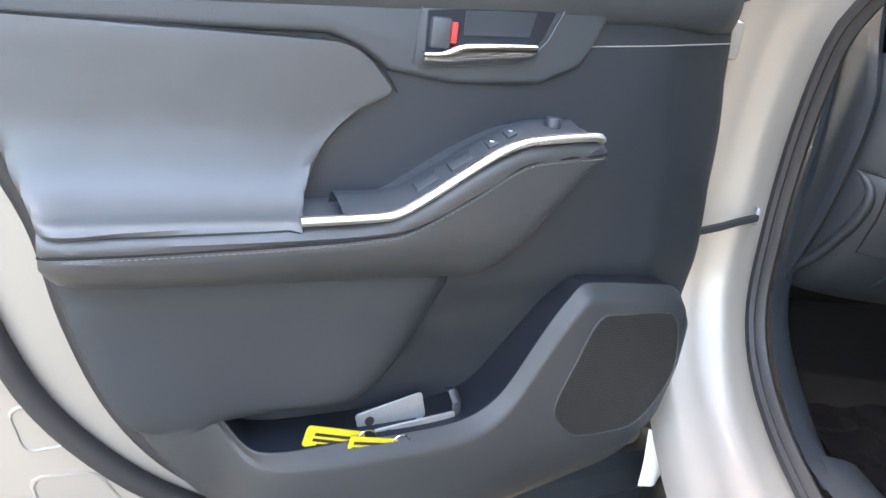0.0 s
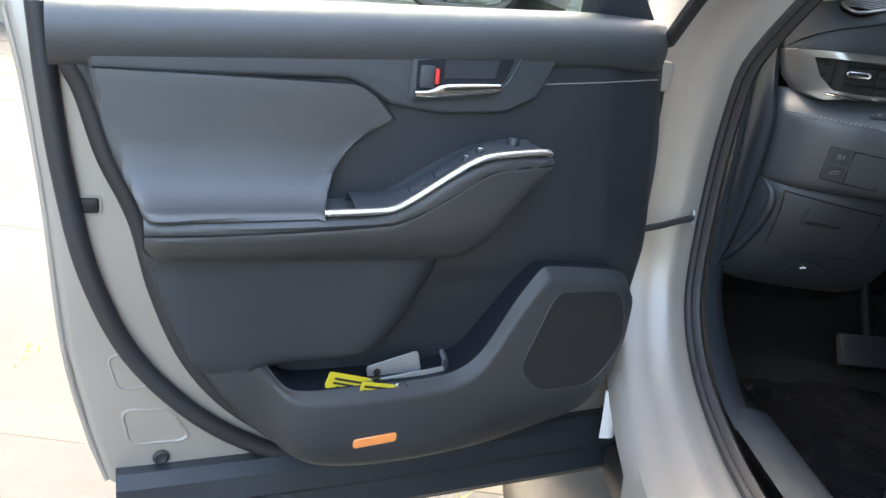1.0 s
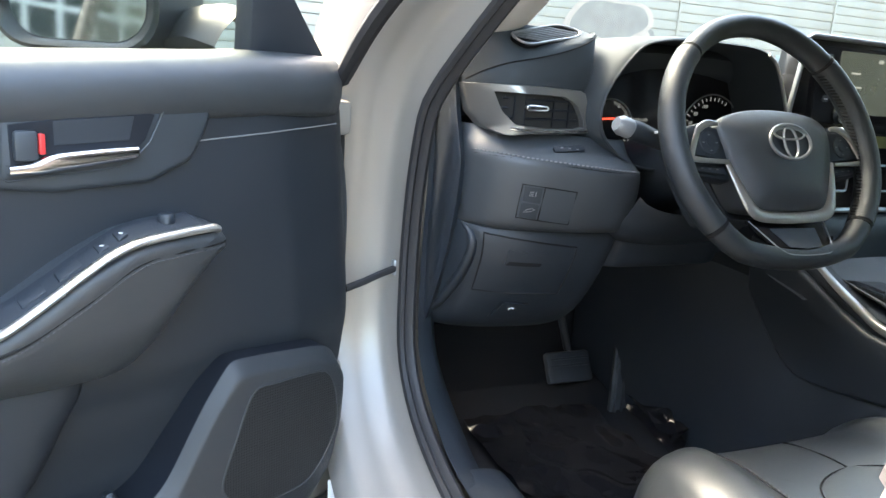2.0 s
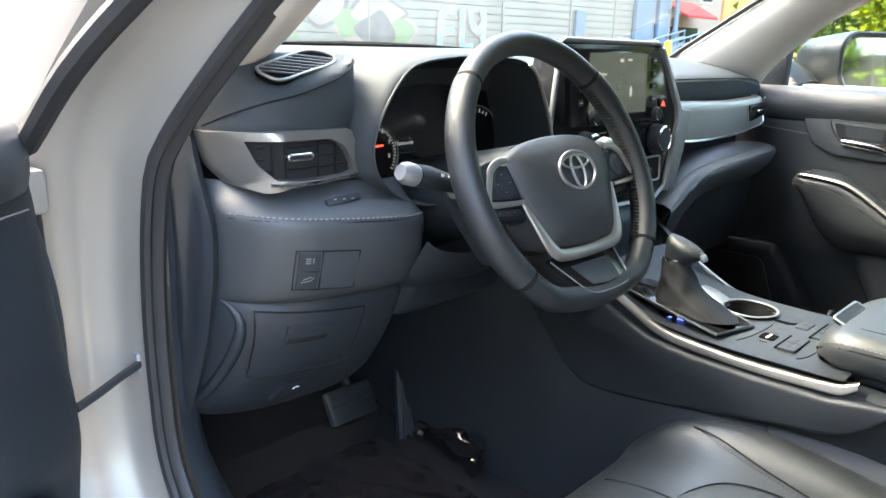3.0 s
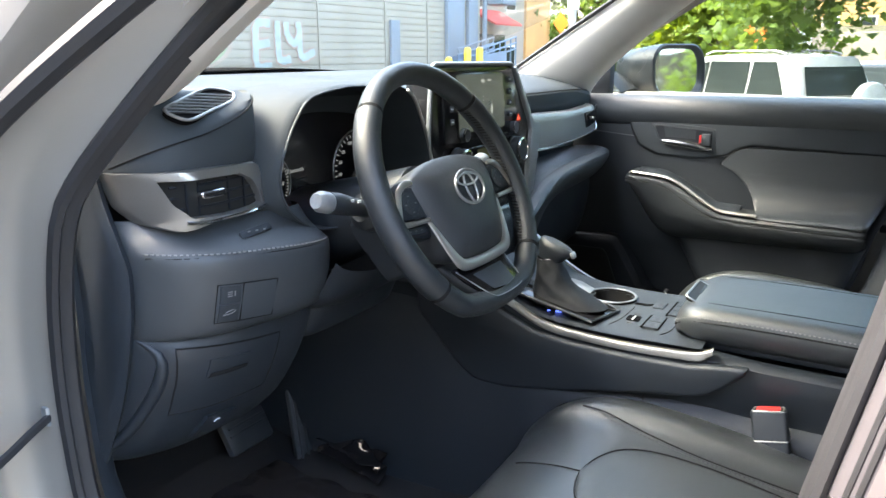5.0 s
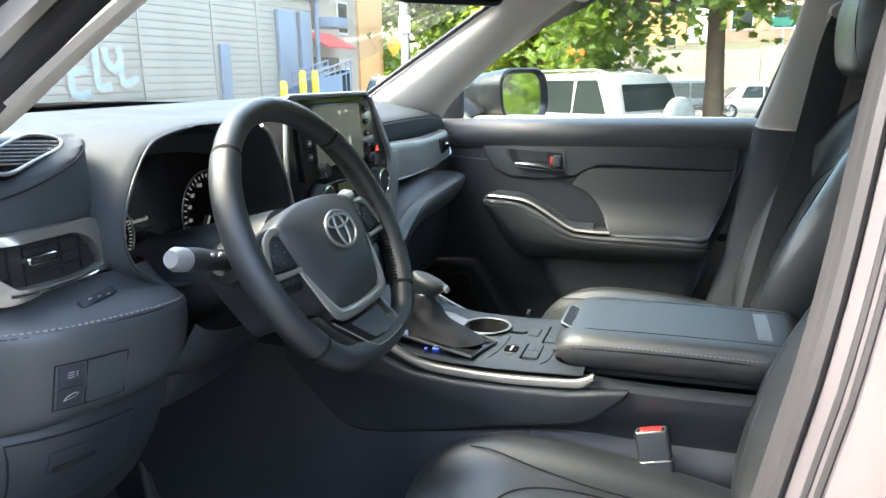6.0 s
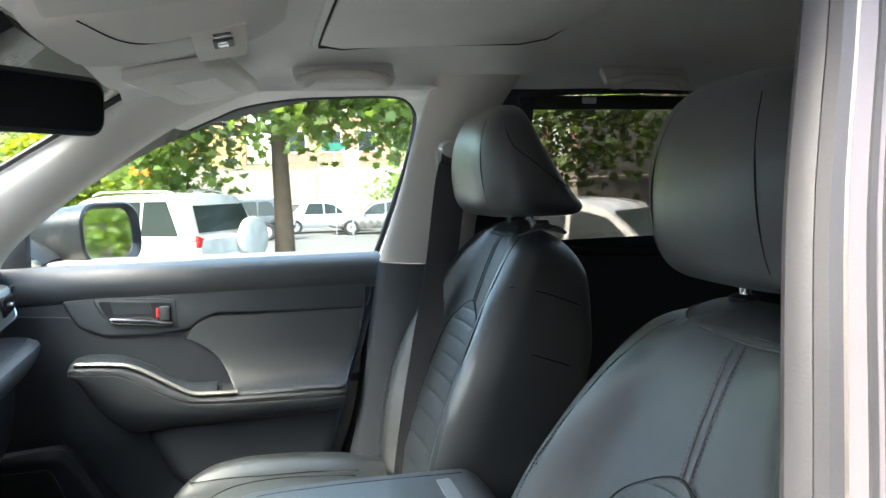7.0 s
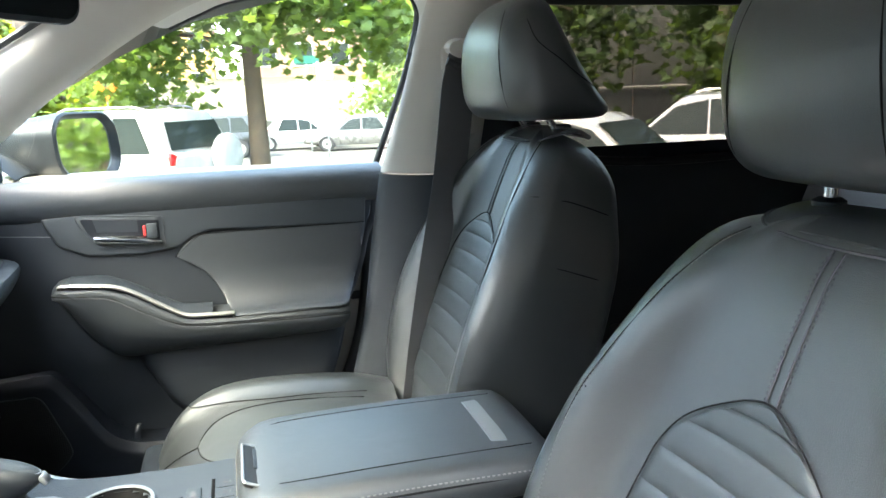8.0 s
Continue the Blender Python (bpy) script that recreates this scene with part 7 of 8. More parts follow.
part("seam", tube([mb @ V((a, b, 0.005)) for a, b in rrect(0.0305, 0.0565, 0.006, 4)], 0.0012, 6, True), SATIN, bk)

# rear bench, seen dark between the front seats
bench = thing("rear_bench", (0, -1.35, 0.5), "black leatherette rear bench in deep shade", "rear seat")
part("cushion", surf([[(x, y, z) for x in (-0.64, -0.60, -0.2, 0.2, 0.60, 0.64)] for y, z in ((-1.02, 0.55), (-1.0, 0.66), (-1.06, 0.72), (-1.3, 0.70), (-1.5, 0.68))], 14, 18), LEATHER, bench)
part("backrest", surf([[(x, y, z) for x in (-0.64, -0.60, -0.2, 0.2, 0.60, 0.64)] for y, z in ((-1.46, 0.66), (-1.50, 0.80), (-1.58, 1.0), (-1.64, 1.12), (-1.74, 1.12), (-1.74, 0.6))], 16, 18), LEATHER, bench)

# ---- overhead ----
mir = thing("rearview_mirror", (-0.01, -0.03, 1.39), "black interior rearview mirror below the roof", "rearview mirror")
mm = look((0.005, -0.030, 1.378), (-0.55, -0.75, 1.30)) @ pose(0, 0, 0, 0, 0, 0)
rr_ = rrect(0.215, 0.074, 0.022, 6)
part("housing", grid_bm([[mm @ V((a * k, b * k, d)) for a, b in rr_] for d, k in ((0.040, 0.45), (0.034, 0.78), (0.015, 0.97), (0.0, 1.0), (-0.006, 0.97))], False, True, True, True), PLASTIC_D, mir)
part("mirror_glass", prism(rrect(0.202, 0.061, 0.018, 6), -0.0078, -0.0062, "xyz", 0, mp=lambda x, y, z: mm @ V((x, y, z))), MIRROR, mir, "dark reflecting mirror glass")
part("stem", tube([mm @ V((0, 0.0, 0.035)), (0.0, 0.020, 1.420), (0.0, 0.04, 1.455)], [0.016, 0.013, 0.020], 12, res=10), PLASTIC_D, mir)
part("sensor_cover", surf([[(x, 0.135, 1.402), (x * 1.1, 0.115, 1.398), (x * 1.15, 0.07, 1.410), (x, 0.02, 1.432), (x * 0.8, -0.03, 1.465)] for x in (-0.075, -0.045, 0, 0.045, 0.075)], 12, 16, thick=0.02), SHELL, mir, "dark sensor cover on the windscreen")
ohc = thing("overhead_console", (0, -0.15, 1.5), "light grey overhead console with map lamps", "overhead console")
rows = []
for y, z, w in ((-0.05, 1.452, 0.10), (-0.07, 1.436, 0.135), (-0.13, 1.440, 0.150), (-0.21, 1.456, 0.152), (-0.29, 1.476, 0.145), (-0.33, 1.498, 0.12)):
    rows.append([(-w, y, z + 0.035), (-w * 0.97, y, z + 0.006), (-w * 0.7, y, z - 0.002), (0, y, z - 0.004), (w * 0.7, y, z - 0.002), (w * 0.97, y, z + 0.006), (w, y, z + 0.035)])
part("housing", surf(rows, 22, 26), PILLAR, ohc)
part("panel", box((0.082, -0.245, 1.4630), (0.205, 0.070, 0.010), 0.005, pose(0, 0, 0, -10)), PILLAR, ohc, "pale grey switch panel")
for x, w, d, mt in ((0.012, 0.020, 0.022, GLOSS), (0.012, 0.022, 0.004, INK), (0.060, 0.050, 0.026, PLASTIC_D), (0.112, 0.030, 0.006, INK), (0.118, 0.024, 0.005, INK)):
    part("switch", box((x, -0.250 + (0.018 if mt is INK else 0.0), 1.4590), (w, d, 0.006), 0.0015, pose(0, 0, 0, -10)), mt, ohc)
part("lens", box((0.058, -0.249, 1.4560), (0.030, 0.014, 0.006), 0.002, pose(0, 0, 0, -10)), CHROME, ohc, "clear map lamp lens")
part("holder_line", tube([(-0.145, -0.12, 1.438), (-0.05, -0.145, 1.437), (0.0, -0.18, 1.446), (0.0, -0.28, 1.468)], 0.0009, 6, res=20), SEAM, ohc)
for s in (1, -1):
    v = thing("sun_visor", (s * 0.36, -0.12, 1.48), "folded light grey sun visor under the headliner", "sun visor", "sun visors")
    pts = [(s * 0.20, -0.10), (s * 0.50, -0.15), (s * 0.52, -0.18), (s * 0.51, -0.275), (s * 0.47, -0.295), (s * 0.22, -0.255), (s * 0.19, -0.22)]
    part("flap", prism(pts, -0.010, 0.010, "xyz", 0.007, 3, lambda x, y, z: (x, y, 1.436 + z - 0.16 * (y + 0.10) - 0.03 * (abs(x) - 0.2))), PILLAR, v)
    part("mirror_cover", prism([(s * 0.28, -0.165), (s * 0.45, -0.192), (s * 0.445, -0.258), (s * 0.275, -0.23)], -0.012, -0.0095, "xyz", 0, mp=lambda x, y, z: (x, y, 1.436 + z - 0.16 * (y + 0.10) - 0.03 * (abs(x) - 0.2))), LINER, v, "pale mirror cover")
for s, y0 in ((1, -0.46), (1, -1.12)):
    gb = thing("grab_handle", (s * 0.53, y0, 1.49), "light grey folding grab handle", "grab handle", "grab handles")
    part("plate", box((s * 0.545, y0, 1.492), (0.020, 0.205, 0.052), 0.010, pose(0, 0, 0, 0, 40 * s)), LINER, gb)
    part("grip", tube([(s * 0.535, y0 + 0.085, 1.478), (s * 0.518, y0 + 0.078, 1.474), (s * 0.510, y0 + 0.055, 1.484), (s * 0.508, y0, 1.487), (s * 0.510, y0 - 0.055, 1.484), (s * 0.518, y0 - 0.078, 1.474), (s * 0.535, y0 - 0.085, 1.478)], [0.013, 0.013, 0.010, 0.009, 0.010, 0.013, 0.013], 10, res=34), PILLAR, gb)
shd = thing("window_shade", (0.66, -1.25, 1.46), "dark rolled rear window shade with small label", "window shade")
part("roller", box((0.655, -1.26, 1.448), (0.012, 0.74, 0.032), 0.004), INK, shd)
part("clip", box((0.645, -1.035, 1.452), (0.006, 0.035, 0.014), 0.002), WHITE, shd, "small white label")

# ---- footwell and pocket things ----
mats = thing("floor_mat", (-0.38, 0.2, 0.40), "black floor mat under loose plastic film", "floor mat")
part("mat", surf([[(x, y, 0.404 + (0.12 * max(0, (y - 0.45)) * 2.4)) for x in (-0.58, -0.45, -0.30, -0.17)] for y in (0.60, 0.45, 0.20, -0.02)], 10, 10, thick=0.008), CARPET, mats)
random.seed(4)
rows = []
for i in range(16):
    rows.append([(-0.56 + 0.30 * j / 13, 0.50 - 0.45 * i / 15, 0.418 + (0.12 * max(0, 0.05 - 0.45 * i / 15) * 2.4) + random.uniform(0, 0.016)) for j in range(14)])
film = thing("plastic_film", (-0.42, 0.3, 0.41), "crumpled clear protective film on the floor mat", "plastic film")
part("sheet", surf(rows, 32, 28), FILM, film)
for y0, x0 in ((0.43, -0.205),):
    part("fold", surf([[(x0 + 0.02 * math.sin(i * 1.9 + j), y0 - 0.03 * j, 0.43 + 0.05 * i / 6 + 0.008 * math.cos(i * 2.3 + j * 1.7)) for j in range(6)] for i in range(7)], 16, 14), FILM, film)
ped = thing("brake_pedal", (-0.30, 0.55, 0.5), "black ribbed brake pedal", "pedal")
part("pad", box((-0.300, 0.540, 0.506), (0.110, 0.020, 0.068), 0.008, pose(0, 0, 0, -30)), PLASTIC, ped)
for i in range(4):
    part("rib", box((-0.300, 0.526 + 0.003 * i, 0.484 + 0.015 * i), (0.094, 0.006, 0.005), 0.002, pose(0, 0, 0, -30)), PLASTIC, ped)
part("arm", tube([(-0.285, 0.565, 0.525), (-0.28, 0.63, 0.62), (-0.28, 0.66, 0.74)], 0.009, 8, res=8), PLASTIC_D, ped)
acc = thing("accelerator_pedal", (-0.17, 0.5, 0.45), "long black accelerator pedal", "pedal")
part("pad", box((-0.170, 0.510, 0.482), (0.062, 0.016, 0.175), 0.006, pose(0, 0, 0, -24, 10, -14)), PLASTIC, acc)
for i in range(4):
    part("rib", box((-0.192 + 0.0145 * i, 0.5035 - 0.0036 * i, 0.485 + 0.002 * i), (0.0050, 0.006, 0.160), 0.002, pose(0, 0, 0, -24, 10, -14)), PLASTIC, acc)


def in_pocket(name, label, cat, u, z, w, h, t, ang, mtl, n=0.082, roll=0):
    ob = thing(name, None, label, cat, m=m_left @ Matrix.Translation((u, n, z)) @ pose(0, 0, 0, 0, ang, roll))
    body_ = part("plate", prism(rrect(w, h, min(w, h) * 0.15, 4), -t / 2, t / 2, "xzy", t * 0.2, 1), mtl, ob)
    return ob


for u, z, w, h, ang, n in ((0.507, 0.561, 0.070, 0.026, -16, 0.096), (0.463, 0.549, 0.060, 0.022, -12, 0.104)):
    t = in_pocket("key_tag", "yellow plastic key tag with printed black bars", "key tag", u, z, w, h, 0.003, ang, YELLOW, n)
    for k, (a, b, ww) in enumerate(((0.010, 0.004, 0.045), (0.008, -0.003, 0.050), (-0.020, 0.001, 0.012), (0.012, -0.009, 0.030))):
        part("print_bar", box((a - 0.008, 0.0017, b), (ww, 0.0006, 0.0035), 0), INK, t)
    part("ring", tube([(-w / 2 - 0.004 + 0.011 * math.cos(q), 0.002, 0.006 + 0.011 * math.sin(q)) for q in np.linspace(0, 2 * math.pi, 20, endpoint=False)], 0.0011, 5, True), CHROME, t, "steel split ring")
for u, z, w, h, ang, n in ((0.430, 0.565, 0.085, 0.036, 14, 0.072), (0.405, 0.553, 0.105, 0.024, 6, 0.088)):
    t = in_pocket("bracket_plate", "grey metal bracket plate in the door pocket", "bracket", u, z, w, h, 0.003, ang, STEEL, n)
    part("bolt_hole", lathe([(0.006, -0.0021), (0.006, 0.0021)], pose(w * 0.32, 0, h * 0.12, 90), 14), INK, t)
    part("fold_edge", box((0, 0.004, -h * 0.45), (w * 0.9, 0.010, 0.003), 0.001), STEEL, t)


# ---- ground, street and all that stands outside ----
GZ = -0.04


def ground_z(x, y):
    """The street falls gently away to the right and rises ahead."""
    k = 1.0 / (1.0 + math.hypot(x, y) / 90.0)
    return GZ - (0.026 * x - 0.014 * y) * k


CONC = mat("weathered_concrete", (0.078, 0.070, 0.059), 0.85, grain=90, bump=0.7, var=0.35, big=1.6)
ASPH = mat("grey_asphalt", (0.072, 0.069, 0.063), 0.9, grain=60, bump=0.8, var=0.3, big=0.5)
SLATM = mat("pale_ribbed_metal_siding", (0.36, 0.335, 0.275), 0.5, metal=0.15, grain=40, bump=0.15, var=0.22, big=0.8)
PANELM = mat("off_white_wall_panel", (0.60, 0.59, 0.55), 0.6, grain=30, bump=0.1, var=0.12, big=0.4)
BLUEG = mat("blue_grey_painted_steel", (0.16, 0.22, 0.28), 0.5, grain=30, bump=0.1, var=0.2, big=1.0)
BOLL = mat("yellow_bollard_paint", (0.75, 0.50, 0.03), 0.5, grain=30, bump=0.1, var=0.15)
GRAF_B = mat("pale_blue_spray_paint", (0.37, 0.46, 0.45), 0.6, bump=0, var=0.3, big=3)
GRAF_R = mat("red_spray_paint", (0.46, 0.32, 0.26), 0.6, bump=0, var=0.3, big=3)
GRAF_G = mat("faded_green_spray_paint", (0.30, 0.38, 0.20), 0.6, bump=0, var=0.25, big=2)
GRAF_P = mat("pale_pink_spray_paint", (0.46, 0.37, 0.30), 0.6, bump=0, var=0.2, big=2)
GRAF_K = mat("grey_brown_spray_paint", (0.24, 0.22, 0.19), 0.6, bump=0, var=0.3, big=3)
AWN = mat("red_awning_cloth", (0.62, 0.05, 0.04), 0.7, grain=60, bump=0.2, var=0.15)
TAN = mat("orange_tan_render", (0.60, 0.32, 0.12), 0.8, grain=20, bump=0.2, var=0.2, big=0.5)
BEIGE = mat("pale_beige_render", (0.34, 0.28, 0.21), 0.8, grain=20, bump=0.2, var=0.2, big=0.4)
BRICKM = mat("pinkish_brown_masonry", (0.33, 0.18, 0.125), 0.85, grain=12, bump=0.3, var=0.35, big=0.6)
BARK = mat("grey_brown_bark", (0.13, 0.095, 0.065), 0.9, grain=35, bump=1.0, var=0.4, big=6)
WOOD = mat("grey_utility_pole", (0.36, 0.33, 0.29), 0.85, grain=30, bump=0.4, var=0.2)
# Near-black for the fence, its shade in the colour; also fills slab joints.
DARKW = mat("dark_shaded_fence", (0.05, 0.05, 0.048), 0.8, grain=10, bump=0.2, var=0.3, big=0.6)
SIGN = mat("orange_sign_sheet", (0.80, 0.19, 0.01), 0.5, bump=0, var=0.06)
GREENS = mat("green_sign_sheet", (0.02, 0.15, 0.10), 0.5, bump=0, var=0.06)
DGLASS = mat("dark_car_glass", (0.026, 0.032, 0.030), 0.10, bump=0, var=0.1, rvar=0.04, spec=0.18)
CWHITE = mat("white_car_paint", (0.50, 0.50, 0.485), 0.25, grain=30, bump=0, var=0.04, coat=0.6)
CSILVER = mat("silver_car_paint", (0.42, 0.42, 0.42), 0.3, metal=0.4, bump=0, var=0.05, coat=0.6)
CGREY = mat("grey_car_paint", (0.22, 0.215, 0.21), 0.3, metal=0.4, bump=0, var=0.05, coat=0.6)
CBLACK = mat("black_car_paint", (0.02, 0.02, 0.022), 0.2, bump=0, var=0.05, coat=0.6)
TAIL = mat("red_tail_lamp", (0.50, 0.02, 0.02), 0.2, bump=0, var=0.1, coat=0.6)


def leaf_mat(name, col):
    m = mat(name, col, 0.55, grain=40, bump=0.1, var=0.3, big=1.2)
    nt = m.node_tree
    b = nt.nodes["Principled BSDF"]
    tr = nt.nodes.new("ShaderNodeBsdfTranslucent")
    tr.inputs[0].default_value = (col[0] * 2.2, col[1] * 2.0, col[2] * 0.9, 1)
    mx = nt.nodes.new("ShaderNodeMixShader")
    mx.inputs[0].default_value = 0.45
    nt.links.new(b.outputs[0], mx.inputs[1])
    nt.links.new(tr.outputs[0], mx.inputs[2])
    nt.links.new(mx.outputs[0], nt.nodes["Material Output"].inputs[0])
    return m


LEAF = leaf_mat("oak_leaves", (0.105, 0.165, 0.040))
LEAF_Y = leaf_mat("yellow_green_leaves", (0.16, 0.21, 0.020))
# Darker copy of the oak leaves, with the shade put into the colour.
LEAF_D = leaf_mat("shade_toned_leaves", (0.045, 0.075, 0.018))

xs = [-600, -60, -30, -15, -8, -5, -3, -2, -1.2, 0, 1.2, 2, 4, 6, 8, 11.2, 15, 20, 30, 41, 60, 120, 600]
ys = [-600, -100, -40, -20, -10, -5, -2, 0, 3, 6, 9, 15, 25, 60, 150, 600]
ground = part("ground", grid_bm([[(x, y, ground_z(x, y) - 0.14) for y in ys] for x in xs]), ASPH, None)
tagged(ground, "grey asphalt street sloping away", "ground", kind="structure")
pave = thing("pavement", (-3, 2, GZ - 0.06), "sunlit pale concrete pavement slabs", "pavement", kind="structure")
for i in range(7):
    for j in range(11):
        x0, y0 = -0.98 - 1.42 * i, -3.75 + 1.47 * j
        c = (x0 - 0.71, y0 + 0.735, ground_z(x0, y0) - 0.07)
        part("slab", box(c, (1.406, 1.456, 0.14), 0.006, pose(0, 0, 0, 0.3 * ((i * 7 + j * 3) % 5 - 2) * 0.15, 1.4), seg=1), CONC, pave)
part("joint_filler", grid_bm([[(x, y, ground_z(x, y) - 0.020) for y in (-3.7, 0, 4, 8, 12.3)] for x in (-0.99, -4, -7, -10.8)]), DARKW, pave, "sandy joint filler")
random.seed(11)
for x, y, n in ((-1.08, 0.68, 26), (-1.70, 1.2, 14), (-2.38, 1.0, 12)):
    bm = bmesh.new()
    for i in range(n):
        p = V((x + random.uniform(-0.02, 0.02), y + random.uniform(-0.2, 0.2), ground_z(x, y) - 0.002))
        d = V((random.uniform(-0.025, 0.025), random.uniform(-0.025, 0.025), random.uniform(0.008, 0.03)))
        s = d.cross(V((0, 0, 1))).normalized() * 0.003
        bm.faces.new([bm.verts.new(q) for q in (p - s, p + s, p + d)])
    w = part("joint_weed", bm, LEAF_Y, pave)
far = thing("kerb", (-10.95, 3, GZ), "pale concrete kerb by the pavement", "kerb", kind="structure")
for j in range(8):
    part("kerb_stone", box((-10.98, -4 + 2.0 * j, ground_z(-10.98, 0) - 0.06), (0.16, 1.99, 0.20), 0.012, seg=1), CONC, far)

# long metal-clad building ahead
wb = thing("warehouse", (6, 14.4, 0), "pale metal-clad warehouse with graffiti", "warehouse")
WY, X0, X1, PITCH = 14.0, -14.0, 26.0, 0.215
part("wall", box(((X0 + X1) / 2, WY + 0.30, 3.6), (X1 - X0, 0.30, 8.6), 0.02), PANELM, wb)
joints = [X0, -9.0, -4.0, 1.0, 6.0, 11.0, 16.05, 19.4, 22.0, X1]
for a, b in zip(joints, joints[1:]):
    first = None
    for k in range(20):
        if first is None:
            prof = [(0.0, 0.0), (-0.024, 0.008), (-0.028, 0.022), (-0.016, PITCH * 0.55), (-0.010, PITCH * 0.96), (0.0, PITCH)]
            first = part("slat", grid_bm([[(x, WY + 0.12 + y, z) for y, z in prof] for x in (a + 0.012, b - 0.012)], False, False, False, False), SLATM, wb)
            o = first
        else:
            o = new("slat", first.data)
            o.parent = wb
            o.matrix_parent_inverse = wb.matrix_basis.inverted()
        o.location.z = -0.35 + PITCH * k
for x in joints[1:-1]:
    part("joint_cover", box((x, WY + 0.075, 1.75), (0.05, 0.04, 4.2), 0.006), SLATM, wb)
part("steel_beam", box((24.5, WY - 0.05, 4.35), (3.4, 0.3, 0.45), 0.02), BLUEG, wb)
for x, w in ((23.82, 1.25), (25.15, 0.72)):
    part("steel_door", box((x, WY + 0.0, 1.65), (w, 0.16, 4.0), 0.02), BLUEG, wb, "blue-grey steel door")
part("downpipe", tube([(26.12, WY - 0.05, -0.3), (26.12, WY - 0.05, 7.5)], 0.10, 10), BLUEG, wb)
part("canopy", box((26.9, WY - 0.3, 3.35), (1.3, 0.9, 0.40), 0.02), BLUEG, wb)
part("end_wall", box((26.0, WY + 4.5, 3.6), (0.3, 8, 8.6), 0.02), PANELM, wb)
part("narrow_door", box((19.88, WY + 0.03, 1.08), (0.50, 0.10, 2.5), 0.01), BLUEG, wb, "narrow blue-grey door")


def painted(name, poly, mtl, y):
    part(name, prism([tuple(q) for q in cr(poly, 40, True)], y - 0.006, y, "xzy"), mtl, wb)


gy = WY + 0.088
# angular pale blue letters with a red outline
E_ = [[(14.05, 2.05), (13.58, 2.02), (13.48, 1.5), (13.52, 0.95), (14.05, 0.95)], [(13.5, 1.48), (14.0, 1.55)]]
L_ = [[(14.33, 2.12), (14.33, 1.6), (14.38, 1.10), (14.80, 1.12)]]
Y_ = [[(14.68, 2.10), (14.72, 1.75), (14.98, 1.55), (15.2, 1.8), (15.16, 2.12)], [(15.2, 1.8), (15.26, 1.18), (15.82, 1.32)]]
for n, pts in enumerate(E_ + L_ + Y_):
    q = cr(pts, 20)
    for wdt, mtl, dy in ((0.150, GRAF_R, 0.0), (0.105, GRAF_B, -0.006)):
        rows = []
        y0 = gy - 0.022 + dy - 0.001 * n
        for i in range(len(q)):
            t = q[min(i + 1, len(q) - 1)] - q[max(i - 1, 0)]
            t = t / (np.linalg.norm(t) + 1e-9)
            wv = wdt * (1 + 0.16 * math.sin(2.3 * i + 1.7 * n))
            nx, nz = -t[1] * wv, t[0] * wv
            rows.append([(q[i][0] + nx, y0, q[i][1] + nz), (q[i][0] - nx, y0, q[i][1] - nz), (q[i][0] - nx, y0 + 0.008, q[i][1] - nz), (q[i][0] + nx, y0 + 0.008, q[i][1] + nz)])
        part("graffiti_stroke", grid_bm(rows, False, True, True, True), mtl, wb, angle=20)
random.seed(21)
for i in range(16):
    cx, cz = random.uniform(2.0, 11.9), random.uniform(0.0, 2.8)
    rx, rz = random.uniform(0.5, 1.3), random.uniform(0.35, 0.8)
    poly = [(cx + rx * math.cos(t) * random.uniform(0.6, 1.2), cz + rz * math.sin(t) * random.uniform(0.6, 1.2)) for t in np.linspace(0, 2 * math.pi, 9, endpoint=False)]
    if cx < 8.5:
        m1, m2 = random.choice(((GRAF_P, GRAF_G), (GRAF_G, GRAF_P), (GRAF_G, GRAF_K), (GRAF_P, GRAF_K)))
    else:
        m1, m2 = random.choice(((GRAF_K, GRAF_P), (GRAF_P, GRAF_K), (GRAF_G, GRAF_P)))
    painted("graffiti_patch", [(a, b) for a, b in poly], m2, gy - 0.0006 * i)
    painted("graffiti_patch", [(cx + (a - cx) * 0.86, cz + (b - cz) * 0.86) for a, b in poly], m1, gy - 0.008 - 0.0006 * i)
bol = None
for x, y, h in ((20.8, 12.5, 1.15), (22.1, 12.5, 1.48), (23.0, 12.5, 1.48)):
    z, top = ground_z(x, y) - 0.14, h
    h = top - z - 0.09
    bol = thing("bollard", (x, y, z), "yellow painted steel bollard on the forecourt", "bollard", "yellow bollards")
    part("post", lathe([(0.13, 0), (0.13, h), (0.10, h + 0.06), (0.04, h + 0.09)], Matrix.Translation((x, y, z)), 16), BOLL, bol)
# blue-grey ramp with rails
ramp = thing("access_ramp", (25, 13.5, 0), "blue-grey steel access ramp with rails", "ramp")
for s in (0, 1):
    for i in range(7):
        x = 23.4 + 0.47 * i
        part("rail_post", tube([(x, 12.6 + s, ground_z(x, 13) - 0.14), (x, 12.6 + s, 1.43 + 0.075 * i)], 0.028, 6), BLUEG, ramp)
    for dz in (0.0, -0.22, -0.44):
        part("handrail", tube([(23.3, 12.6 + s, 1.42 + dz), (26.25, 12.6 + s, 1.89 + dz)], 0.032, 6), BLUEG, ramp)
part("ramp_panel", prism([(23.3, -0.5), (25.3, -0.5), (25.3, 1.36), (23.3, 1.20)], 12.55, 12.57, "xzy", 0), BLUEG, ramp)


